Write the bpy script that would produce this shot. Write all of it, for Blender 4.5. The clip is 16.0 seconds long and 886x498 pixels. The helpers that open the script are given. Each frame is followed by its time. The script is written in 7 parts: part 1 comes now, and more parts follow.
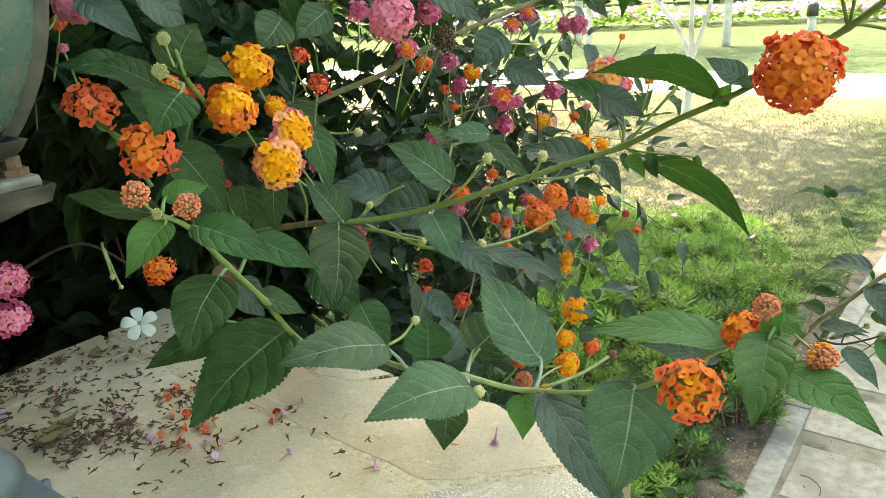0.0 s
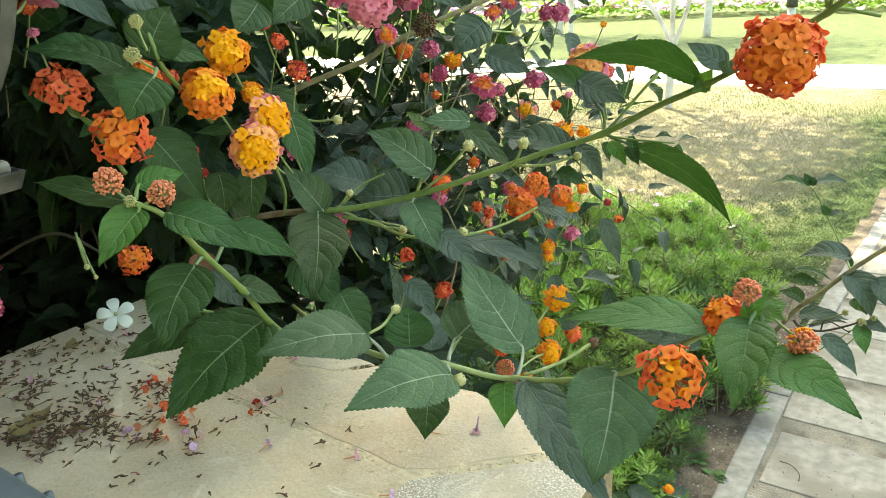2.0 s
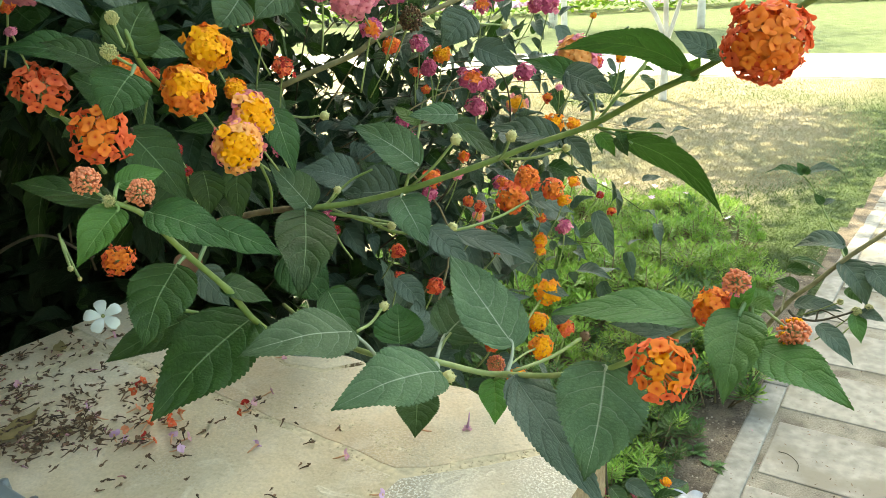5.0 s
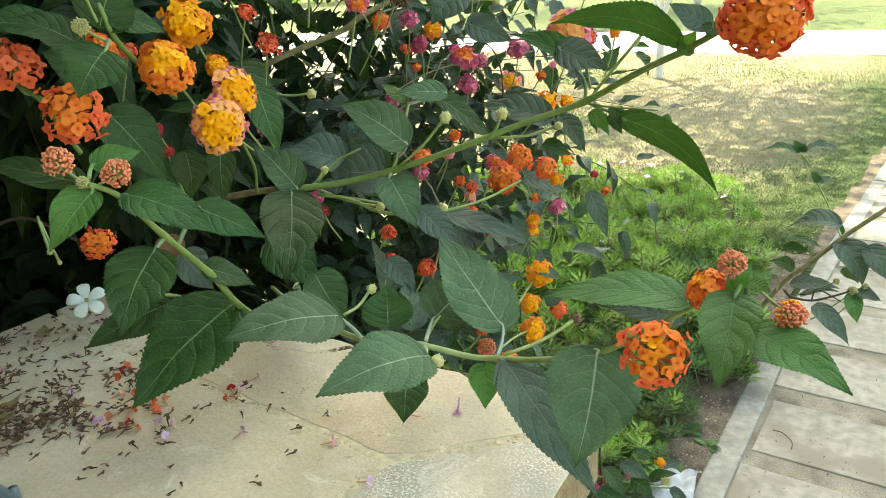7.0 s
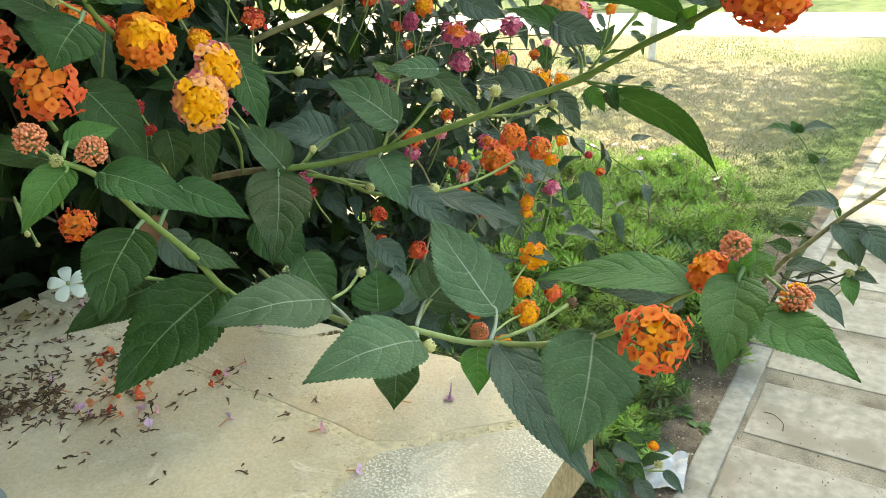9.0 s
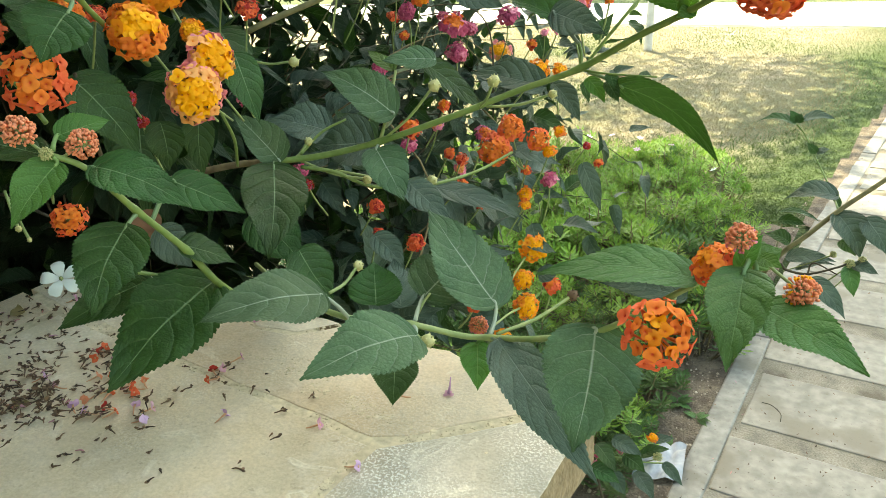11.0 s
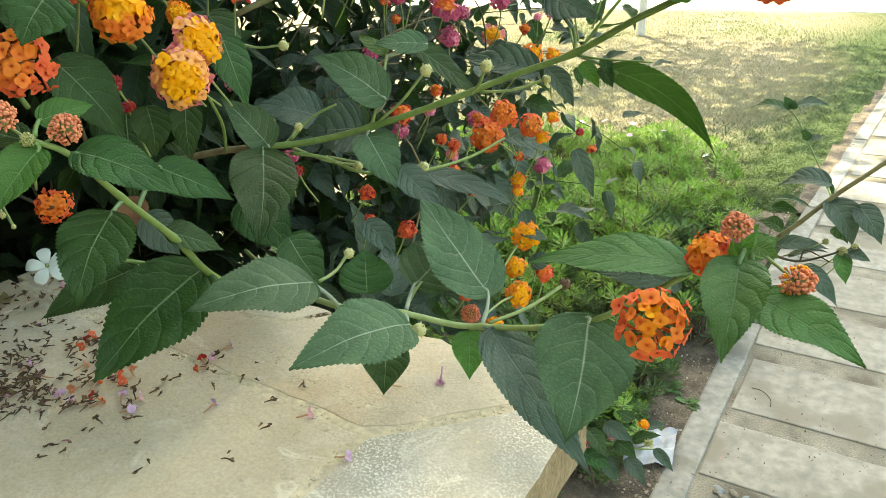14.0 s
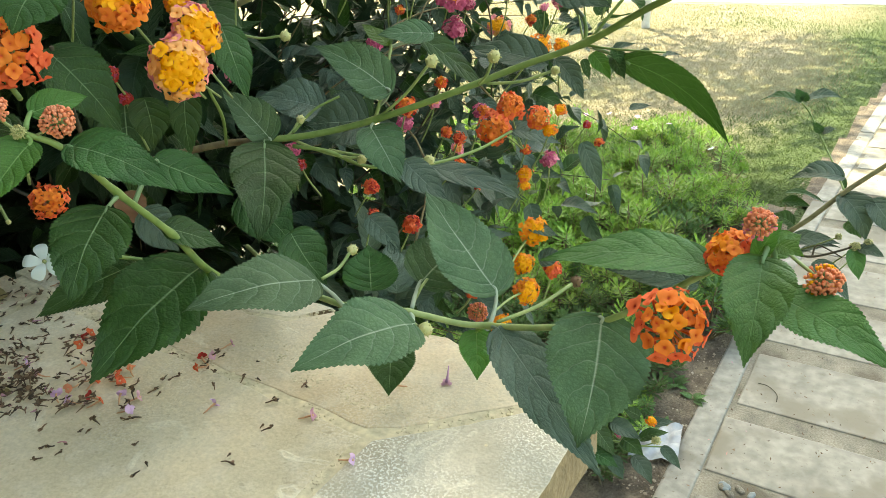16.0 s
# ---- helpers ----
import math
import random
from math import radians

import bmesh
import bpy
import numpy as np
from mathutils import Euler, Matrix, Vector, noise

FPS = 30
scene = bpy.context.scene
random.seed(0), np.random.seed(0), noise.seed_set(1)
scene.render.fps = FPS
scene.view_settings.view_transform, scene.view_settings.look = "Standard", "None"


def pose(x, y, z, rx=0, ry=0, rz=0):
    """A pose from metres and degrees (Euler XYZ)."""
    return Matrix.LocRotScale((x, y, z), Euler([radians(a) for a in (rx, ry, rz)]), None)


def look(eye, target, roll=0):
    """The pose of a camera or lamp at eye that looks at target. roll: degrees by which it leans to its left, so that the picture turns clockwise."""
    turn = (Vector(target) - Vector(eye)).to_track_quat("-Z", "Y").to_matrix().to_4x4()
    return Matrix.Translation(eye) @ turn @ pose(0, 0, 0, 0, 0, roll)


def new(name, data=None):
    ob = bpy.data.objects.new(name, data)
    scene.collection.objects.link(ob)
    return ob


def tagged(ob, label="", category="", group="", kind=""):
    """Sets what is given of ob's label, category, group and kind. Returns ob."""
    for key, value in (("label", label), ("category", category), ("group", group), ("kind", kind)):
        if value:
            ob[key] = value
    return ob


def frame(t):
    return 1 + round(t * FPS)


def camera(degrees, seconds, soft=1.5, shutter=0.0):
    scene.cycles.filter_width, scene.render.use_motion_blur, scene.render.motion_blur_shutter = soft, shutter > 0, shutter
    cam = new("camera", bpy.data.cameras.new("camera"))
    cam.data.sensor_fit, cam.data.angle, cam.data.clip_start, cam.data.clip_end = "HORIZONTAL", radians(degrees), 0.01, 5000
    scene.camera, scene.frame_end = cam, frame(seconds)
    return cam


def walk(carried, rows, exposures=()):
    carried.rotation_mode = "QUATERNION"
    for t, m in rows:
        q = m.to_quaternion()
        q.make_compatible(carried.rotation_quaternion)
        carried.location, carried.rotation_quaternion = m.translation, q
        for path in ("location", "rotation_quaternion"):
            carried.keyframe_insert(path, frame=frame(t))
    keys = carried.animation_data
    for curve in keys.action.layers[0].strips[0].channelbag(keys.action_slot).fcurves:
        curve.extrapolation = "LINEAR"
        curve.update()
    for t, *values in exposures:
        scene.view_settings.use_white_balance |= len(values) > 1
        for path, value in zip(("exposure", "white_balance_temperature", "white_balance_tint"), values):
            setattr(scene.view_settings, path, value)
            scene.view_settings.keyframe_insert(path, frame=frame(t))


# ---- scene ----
cam = camera(61.6, 16.0, soft=0.5)
PATH = [
    (0, (0.028, -0.01, 1.203), (-1.103, 1.504, 0.55), -3.3),
    (0.5, (0.028, -0.009, 1.201), (-1.09, 1.51, 0.536), -3.2),
    (1, (0.03, -0.008, 1.203), (-1.082, 1.52, 0.548), -3.4),
    (1.5, (0.028, -0.004, 1.2), (-1.081, 1.519, 0.528), -3.4),
    (2, (0.027, -0.006, 1.199), (-1.064, 1.528, 0.521), -3.1),
    (2.5, (0.027, -0.006, 1.198), (-1.05, 1.536, 0.519), -2.9),
    (3, (0.026, -0.004, 1.198), (-1.05, 1.536, 0.511), -3.2),
    (3.5, (0.027, 0.0, 1.197), (-1.056, 1.535, 0.509), -3.5),
    (5.8, (0.029, 0.005, 1.195), (-1.052, 1.536, 0.496), -4.2),
    (6, (0.026, 0.007, 1.193), (-1.052, 1.533, 0.478), -4.2),
    (6.5, (0.026, 0.011, 1.192), (-1.05, 1.532, 0.465), -4.2),
    (7, (0.026, 0.015, 1.192), (-1.041, 1.537, 0.453), -4.2),
    (7.5, (0.022, 0.024, 1.189), (-1.041, 1.538, 0.429), -4.2),
    (8, (0.018, 0.026, 1.188), (-1.051, 1.531, 0.419), -4.1),
    (8.5, (0.019, 0.026, 1.187), (-1.033, 1.539, 0.41), -4.0),
    (11, (0.014, 0.031, 1.184), (-1.017, 1.545, 0.38), -4.2),
    (11.5, (0.013, 0.033, 1.184), (-1.021, 1.542, 0.376), -4.3),
    (12, (0.012, 0.033, 1.184), (-1.018, 1.545, 0.376), -4.1),
    (12.5, (0.012, 0.035, 1.184), (-1.022, 1.535, 0.359), -4.2),
    (13, (0.013, 0.035, 1.185), (-1.016, 1.533, 0.35), -4.2),
    (13.5, (0.013, 0.035, 1.184), (-1.009, 1.54, 0.355), -4.3),
    (14, (0.011, 0.036, 1.183), (-0.995, 1.546, 0.342), -3.9),
    (14.5, (0.007, 0.037, 1.181), (-1.0, 1.541, 0.328), -4.1),
    (15, (0.005, 0.04, 1.18), (-0.99, 1.545, 0.316), -4.0),
    (15.5, (0.003, 0.046, 1.178), (-0.996, 1.545, 0.309), -4.2),
    (16, (0.002, 0.046, 1.179), (-1.008, 1.545, 0.322), -4.0),
]
walk(cam, [(t, look(eye, target, roll)) for t, eye, target, roll in PATH], exposures=[(0.0, 2.95, 9700, -4), (16.0, 2.90, 9700, -4)])

# world, sun and exposure
SUN_AZ, SUN_EL = 318.0, 56.0          # degrees clockwise from +y, degrees above the horizon
world = bpy.data.worlds.new("world")
scene.world = world
world.use_nodes = True
wn = world.node_tree
sky = wn.nodes.new("ShaderNodeTexSky")
sky.sky_type, sky.sun_disc = "NISHITA", False
sky.sun_elevation, sky.sun_rotation = radians(SUN_EL), radians(SUN_AZ)
sky.air_density, sky.dust_density = 1.0, 2.0
wn.nodes["Background"].inputs["Strength"].default_value = 0.13
wn.links.new(sky.outputs[0], wn.nodes["Background"].inputs["Color"])
sun_dir = Vector((math.sin(radians(SUN_AZ)) * math.cos(radians(SUN_EL)), math.cos(radians(SUN_AZ)) * math.cos(radians(SUN_EL)), math.sin(radians(SUN_EL))))
sun = new("sun", bpy.data.lights.new("sun", "SUN"))
sun.data.energy, sun.data.angle, sun.data.color = 2.2, radians(0.6), (1.0, 0.955, 0.915)
sun.rotation_mode = "QUATERNION"
sun.rotation_quaternion = sun_dir.to_track_quat("Z", "Y")
sun.location = sun_dir * 30


# ---- materials ----
def mat(name):
    m = bpy.data.materials.new(name)
    m.use_nodes = True
    nt = m.node_tree
    return m, nt, nt.nodes["Principled BSDF"]


def node(nt, kind, **kw):
    n = nt.nodes.new("ShaderNode" + kind)
    for k, v in kw.items():
        n.inputs[k.replace("_", " ")].default_value = v
    return n


def ramp(nt, src, stops):
    r = nt.nodes.new("ShaderNodeValToRGB")
    while len(r.color_ramp.elements) < len(stops):
        r.color_ramp.elements.new(0.5)
    for e, (p, c) in zip(r.color_ramp.elements, stops):
        e.position, e.color = p, (*c, 1)
    nt.links.new(src, r.inputs[0])
    return r.outputs[0]


def tex(nt, kind, scale, detail=4.0, coord="Object", **kw):
    c = nt.nodes.new("ShaderNodeTexCoord")
    n = nt.nodes.new("ShaderNodeTex" + kind)
    n.inputs["Scale"].default_value = scale
    if kind == "Noise":
        n.inputs["Detail"].default_value = detail
    for k, v in kw.items():
        n.inputs[k.replace("_", " ")].default_value = v
    nt.links.new(c.outputs[coord], n.inputs["Vector"])
    return n


def math_node(nt, op, a, b=None, c=None, clamp=False):
    n = nt.nodes.new("ShaderNodeMath")
    n.operation, n.use_clamp = op, clamp
    for i, v in enumerate((a, b, c)):
        if v is None:
            continue
        if isinstance(v, (int, float)):
            n.inputs[i].default_value = v
        else:
            nt.links.new(v, n.inputs[i])
    return n.outputs[0]


def mix(nt, fac, a, b, blend="MIX"):
    n = nt.nodes.new("ShaderNodeMix")
    n.data_type, n.blend_type = "RGBA", blend
    for sock, v in ((n.inputs[0], fac), (n.inputs[6], a), (n.inputs[7], b)):
        if isinstance(v, (int, float)):
            sock.default_value = v
        elif isinstance(v, tuple):
            sock.default_value = (*v, 1) if len(v) == 3 else v
        else:
            nt.links.new(v, sock)
    return n.outputs[2]


def bump(nt, bsdf, height, strength=0.3, distance=0.002):
    b = nt.nodes.new("ShaderNodeBump")
    b.inputs["Strength"].default_value, b.inputs["Distance"].default_value = strength, distance
    nt.links.new(height, b.inputs["Height"])
    nt.links.new(b.outputs[0], bsdf.inputs["Normal"])


def rough_surface(name, c1, c2, scale, rough=0.8, fine=40.0, relief=0.3, dist=0.003, c3=None, big=None, flecks=0.0):
    """A matt surface with grain and larger stains."""
    m, nt, b = mat(name)
    n1, n2 = tex(nt, "Noise", scale, 6), tex(nt, "Noise", scale * fine / 10, 8)
    col = ramp(nt, n1.outputs[0], [(0.3, c1), (0.7, c2)])
    grain = ramp(nt, n2.outputs[0], [(0.3, (0.72, 0.72, 0.72)), (0.7, (1.15, 1.15, 1.15))])
    col = mix(nt, 1.0, col, grain, "MULTIPLY")
    if c3:
        n3 = tex(nt, "Noise", big, 5)
        col = mix(nt, ramp(nt, n3.outputs[0], [(0.5, (0, 0, 0)), (0.62, (1, 1, 1))]), col, c3)
    if flecks:
        dots = ramp(nt, tex(nt, "Noise", 140.0, 3).outputs[0], [(0.66, (0, 0, 0)), (0.72, (1, 1, 1))])
        streak = ramp(nt, tex(nt, "Noise", 34.0, 6).outputs[0], [(0.56, (0, 0, 0)), (0.70, (0.5, 0.5, 0.5))])
        worn = mix(nt, 1.0, dots, streak, "ADD")
        col = mix(nt, math_node(nt, "MULTIPLY", worn, flecks), col, (0.13, 0.115, 0.085))
    nt.links.new(col, b.inputs["Base Color"])
    b.inputs["Roughness"].default_value = rough
    bump(nt, b, n2.outputs[0], relief, dist)
    return m


def thin(nt, b, colour, share):
    """Lets some light through a thin leaf or petal."""
    t = nt.nodes.new("ShaderNodeBsdfTranslucent")
    if isinstance(colour, tuple):
        t.inputs[0].default_value = (*colour, 1)
    else:
        nt.links.new(colour, t.inputs[0])
    s = nt.nodes.new("ShaderNodeMixShader")
    s.inputs[0].default_value = share
    out = nt.nodes["Material Output"]
    nt.links.new(b.outputs[0], s.inputs[1])
    nt.links.new(t.outputs[0], s.inputs[2])
    nt.links.new(s.outputs[0], out.inputs["Surface"])


def leaf_material(name, dark, light, vein, through_col, rough=0.44, share=0.22, veins=6.0, spec=0.26, show=1.0):
    """A rough, quilted leaf: pale rib, side veins that curve to the tip, a fine net between them."""
    m, nt, b = mat(name)
    uv = nt.nodes.new("ShaderNodeUVMap")
    sep = nt.nodes.new("ShaderNodeSeparateXYZ")
    nt.links.new(uv.outputs[0], sep.inputs[0])
    u, v = sep.outputs[0], sep.outputs[1]
    info = nt.nodes.new("ShaderNodeObjectInfo")
    across = math_node(nt, "MULTIPLY", math_node(nt, "ABSOLUTE", math_node(nt, "SUBTRACT", v, 0.5)), 2.0)
    taper = math_node(nt, "MULTIPLY_ADD", u, -0.022, 0.042)
    rib = math_node(nt, "SUBTRACT", 1.0, math_node(nt, "DIVIDE", across, taper), clamp=True)
    flat = nt.nodes.new("ShaderNodeCombineXYZ")
    nt.links.new(u, flat.inputs[0])
    nt.links.new(math_node(nt, "MULTIPLY", v, 0.55), flat.inputs[1])
    nt.links.new(math_node(nt, "MULTIPLY", info.outputs["Random"], 9.0), flat.inputs[2])
    wander = node(nt, "TexNoise", Scale=9.0, Detail=2.0)
    nt.links.new(flat.outputs[0], wander.inputs["Vector"])
    along = math_node(nt, "MULTIPLY", math_node(nt, "POWER", u, 0.85), veins)
    along = math_node(nt, "ADD", along, math_node(nt, "MULTIPLY_ADD", wander.outputs[0], 0.5, info.outputs["Random"]))
    side = math_node(nt, "FRACT", math_node(nt, "SUBTRACT", along, math_node(nt, "MULTIPLY", math_node(nt, "POWER", across, 1.45), 1.55)))
    side = math_node(nt, "ABSOLUTE", math_node(nt, "SUBTRACT", side, 0.5))
    line = math_node(nt, "SUBTRACT", 1.0, math_node(nt, "DIVIDE", side, 0.045), clamp=True)
    fade = math_node(nt, "MULTIPLY", math_node(nt, "SUBTRACT", 1.0, math_node(nt, "MULTIPLY", across, 0.75)), math_node(nt, "SUBTRACT", 1.15, u), clamp=True)
    pillow = math_node(nt, "SUBTRACT", 1.0, math_node(nt, "POWER", math_node(nt, "SUBTRACT", 1.0, math_node(nt, "MULTIPLY", side, 2.0)), 3.0))
    cells, fine = [nt.nodes.new("ShaderNodeTexVoronoi") for _ in range(2)]
    cells.feature = fine.feature = "DISTANCE_TO_EDGE"
    cells.inputs["Scale"].default_value, fine.inputs["Scale"].default_value = 26.0, 62.0
    for n in (cells, fine):
        nt.links.new(flat.outputs[0], n.inputs["Vector"])
    net = math_node(nt, "MULTIPLY", cells.outputs["Distance"], 2.6, clamp=True)
    net2 = math_node(nt, "MULTIPLY", fine.outputs["Distance"], 2.6, clamp=True)
    stain = tex(nt, "Noise", 60.0, 4)
    col = mix(nt, ramp(nt, stain.outputs[0], [(0.35, (0, 0, 0)), (0.7, (1, 1, 1))]), dark, light)
    hsv = nt.nodes.new("ShaderNodeHueSaturation")
    nt.links.new(math_node(nt, "MULTIPLY_ADD", info.outputs["Random"], 0.04, 0.475), hsv.inputs["Hue"])
    nt.links.new(math_node(nt, "MULTIPLY_ADD", info.outputs["Random"], 0.5, 0.75), hsv.inputs["Value"])
    nt.links.new(col, hsv.inputs["Color"])
    col = hsv.outputs[0]
    grain = math_node(nt, "MULTIPLY_ADD", net, 0.26, math_node(nt, "MULTIPLY_ADD", net2, 0.30, 0.72))
    col = mix(nt, 1.0, col, grain, "MULTIPLY")
    speck = tex(nt, "Noise", 900.0, 2)
    col = mix(nt, ramp(nt, speck.outputs[0], [(0.74, (0, 0, 0)), (0.80, (0.22, 0.22, 0.22))]), col, vein)
    beside = math_node(nt, "SUBTRACT", 1.0, math_node(nt, "DIVIDE", side, 0.16), clamp=True)
    col = mix(nt, math_node(nt, "MULTIPLY", beside, 0.35), col, dark)
    col = mix(nt, math_node(nt, "MULTIPLY", math_node(nt, "MULTIPLY", line, fade), 0.55 * show), col, vein)
    col = mix(nt, math_node(nt, "MULTIPLY", rib, 0.9 * show), col, vein)
    nt.links.new(col, b.inputs["Base Color"])
    nt.links.new(math_node(nt, "MULTIPLY_ADD", stain.outputs[0], 0.2, rough - 0.1), b.inputs["Roughness"])
    b.inputs["Specular IOR Level"].default_value = spec
    h = math_node(nt, "MULTIPLY_ADD", net, 0.34, pillow)
    h = math_node(nt, "MULTIPLY_ADD", net2, 0.16, h)
    h = math_node(nt, "SUBTRACT", h, math_node(nt, "MULTIPLY", rib, 0.6))
    bump(nt, b, h, 0.6, 0.0013)
    thin(nt, b, through_col, share)
    return m


def petal_material(name, c1, c2, share=0.26):
    """A petal: deeper towards the throat, paler at the rim, each floret a little different."""
    m, nt, b = mat(name)
    info = nt.nodes.new("ShaderNodeObjectInfo")
    geo = nt.nodes.new("ShaderNodeNewGeometry")
    uv = nt.nodes.new("ShaderNodeUVMap")
    sep = nt.nodes.new("ShaderNodeSeparateXYZ")
    nt.links.new(uv.outputs[0], sep.inputs[0])
    n = tex(nt, "Noise", 6.0, 3, coord="UV")
    own = math_node(nt, "FRACT", math_node(nt, "ADD", info.outputs["Random"], geo.outputs["Random Per Island"]))
    f = math_node(nt, "MULTIPLY_ADD", own, 0.45, math_node(nt, "MULTIPLY", n.outputs[0], 0.2))
    f = math_node(nt, "MULTIPLY_ADD", sep.outputs[0], 0.4, f, clamp=True)
    col = mix(nt, f, c1, c2)
    deep = math_node(nt, "MULTIPLY", math_node(nt, "SUBTRACT", 0.36, sep.outputs[0], clamp=True), 0.65)
    col = mix(nt, deep, col, tuple(q * k for q, k in zip(c1, (0.72, 0.45, 0.5))))
    nt.links.new(col, b.inputs["Base Color"])
    b.inputs["Roughness"].default_value = 0.6
    b.inputs["Specular IOR Level"].default_value = 0.22
    bump(nt, b, n.outputs[0], 0.3, 0.0006)
    thin(nt, b, col, share)
    return m


def coat_material(name, c1, c2, rough, metal=0.0, scale=60.0, spec=0.5):
    m, nt, b = mat(name)
    n = tex(nt, "Noise", scale, 6)
    nt.links.new(ramp(nt, n.outputs[0], [(0.35, c1), (0.7, c2)]), b.inputs["Base Color"])
    n2 = tex(nt, "Noise", scale * 5, 4)
    nt.links.new(math_node(nt, "MULTIPLY_ADD", n2.outputs[0], 0.25, rough - 0.12), b.inputs["Roughness"])
    b.inputs["Metallic"].default_value = metal
    b.inputs["Specular IOR Level"].default_value = spec
    bump(nt, b, n2.outputs[0], 0.12, 0.001)
    return m


M = {}
M["leaf"] = leaf_material("lantana_leaf", (0.0175, 0.058, 0.015), (0.035, 0.096, 0.026), (0.20, 0.30, 0.16), (0.05, 0.14, 0.02))
M["leaf_fresh"] = leaf_material("lantana_leaf_fresh", (0.045, 0.13, 0.03), (0.07, 0.19, 0.045), (0.22, 0.36, 0.13), (0.12, 0.30, 0.03), share=0.28)
M["leaf_green"] = leaf_material("lantana_leaf_near", (0.046, 0.128, 0.040), (0.080, 0.185, 0.062), (0.20, 0.33, 0.16), (0.08, 0.20, 0.03), rough=0.5, show=0.55)
M["leaf_dull"] = leaf_material("lantana_leaf_dull", (0.048, 0.108, 0.052), (0.086, 0.160, 0.080), (0.36, 0.44, 0.34), (0.06, 0.13, 0.04), rough=0.6)
# bluish leaf copy: open shade and sky sheen put into the colour
M["leaf_blue"] = leaf_material("lantana_leaf_blue_shade", (0.036, 0.074, 0.050), (0.074, 0.122, 0.086), (0.20, 0.27, 0.22), (0.05, 0.10, 0.05), rough=0.42, spec=0.42, show=0.6)
# dark leaf copy: the shade inside the shrub is put into its colour
M["leaf_shaded"] = leaf_material("lantana_leaf_inner_shade", (0.013, 0.033, 0.018), (0.027, 0.054, 0.032), (0.08, 0.12, 0.09), (0.04, 0.09, 0.03), rough=0.5, spec=0.16, show=0.6)
M["stem_green"] = coat_material("green_stem", (0.09, 0.16, 0.035), (0.15, 0.22, 0.06), 0.55, scale=120)
M["stem_pale"] = coat_material("pale_stem", (0.16, 0.24, 0.08), (0.26, 0.32, 0.13), 0.55, scale=120)
M["stem_olive"] = coat_material("olive_bark_stem", (0.10, 0.095, 0.042), (0.19, 0.175, 0.085), 0.75, scale=90)
M["stem_brown"] = coat_material("woody_stem", (0.11, 0.085, 0.045), (0.24, 0.19, 0.10), 0.8, scale=90)
M["stem_dark"] = coat_material("dark_stem", (0.035, 0.032, 0.02), (0.075, 0.06, 0.035), 0.85, scale=90)
M["yellow"] = petal_material("yellow_petal", (0.86, 0.345, 0.012), (0.92, 0.47, 0.03))
M["orange"] = petal_material("orange_petal", (0.70, 0.135, 0.028), (0.84, 0.27, 0.05))
M["amber"] = petal_material("amber_petal", (0.76, 0.20, 0.02), (0.82, 0.33, 0.03))
M["red"] = petal_material("red_orange_petal", (0.66, 0.080, 0.036), (0.84, 0.19, 0.078))
M["scarlet"] = petal_material("scarlet_petal", (0.34, 0.02, 0.018), (0.48, 0.04, 0.03))
M["pink"] = petal_material("pink_petal", (0.62, 0.13, 0.25), (0.78, 0.30, 0.40))
M["pink_faded"] = petal_material("faded_pink_petal", (0.52, 0.24, 0.32), (0.62, 0.36, 0.44))
M["peach"] = petal_material("peach_petal", (0.76, 0.24, 0.12), (0.80, 0.36, 0.22))
M["salmon"] = petal_material("salmon_petal", (0.68, 0.17, 0.22), (0.80, 0.31, 0.30))
M["apricot"] = petal_material("apricot_petal", (0.78, 0.32, 0.09), (0.84, 0.44, 0.17))
M["magenta"] = petal_material("magenta_petal", (0.38, 0.05, 0.13), (0.55, 0.11, 0.22))
M["lilac"] = petal_material("lilac_petal", (0.58, 0.34, 0.58), (0.66, 0.46, 0.66))
# white petal; the grey-green tint puts shade into its colour
M["white"] = petal_material("white_petal", (0.58, 0.68, 0.64), (0.70, 0.76, 0.73), 0.2)
M["tube"] = petal_material("floret_tube", (0.70, 0.42, 0.24), (0.78, 0.56, 0.36))
M["bud_pale"] = coat_material("pale_bud", (0.34, 0.36, 0.14), (0.46, 0.44, 0.22), 0.6, scale=300)
M["dry"], nt, b = mat("dried_flower")
geo = nt.nodes.new("ShaderNodeNewGeometry")
nt.links.new(ramp(nt, geo.outputs["Random Per Island"], [(0.0, (0.035, 0.022, 0.013)), (0.5, (0.10, 0.058, 0.03)), (0.9, (0.16, 0.095, 0.05)), (0.94, (0.20, 0.11, 0.07)), (0.97, (0.42, 0.22, 0.30)), (1.0, (0.50, 0.20, 0.14))]), b.inputs["Base Color"])
b.inputs["Roughness"].default_value = 0.9
M["grains"], nt, b = mat("soil_grains")
geo = nt.nodes.new("ShaderNodeNewGeometry")
nt.links.new(ramp(nt, geo.outputs["Random Per Island"], [(0.0, (0.06, 0.045, 0.03)), (0.45, (0.16, 0.125, 0.09)), (0.85, (0.28, 0.23, 0.17)), (1.0, (0.42, 0.37, 0.30))]), b.inputs["Base Color"])
b.inputs["Roughness"].default_value = 0.9
M["dry_leaf"] = coat_material("dry_leaf", (0.20, 0.15, 0.055), (0.30, 0.24, 0.10), 0.8, scale=80)
M["brown_leaf"] = coat_material("brown_leaf", (0.10, 0.045, 0.02), (0.18, 0.08, 0.035), 0.8, scale=80)
M["metal"] = coat_material("weathered_metal", (0.028, 0.032, 0.028), (0.10, 0.10, 0.085), 0.55, 0.3, 45)
M["metal_light"] = coat_material("pale_painted_metal", (0.075, 0.08, 0.068), (0.22, 0.215, 0.185), 0.5, 0.1, 60)
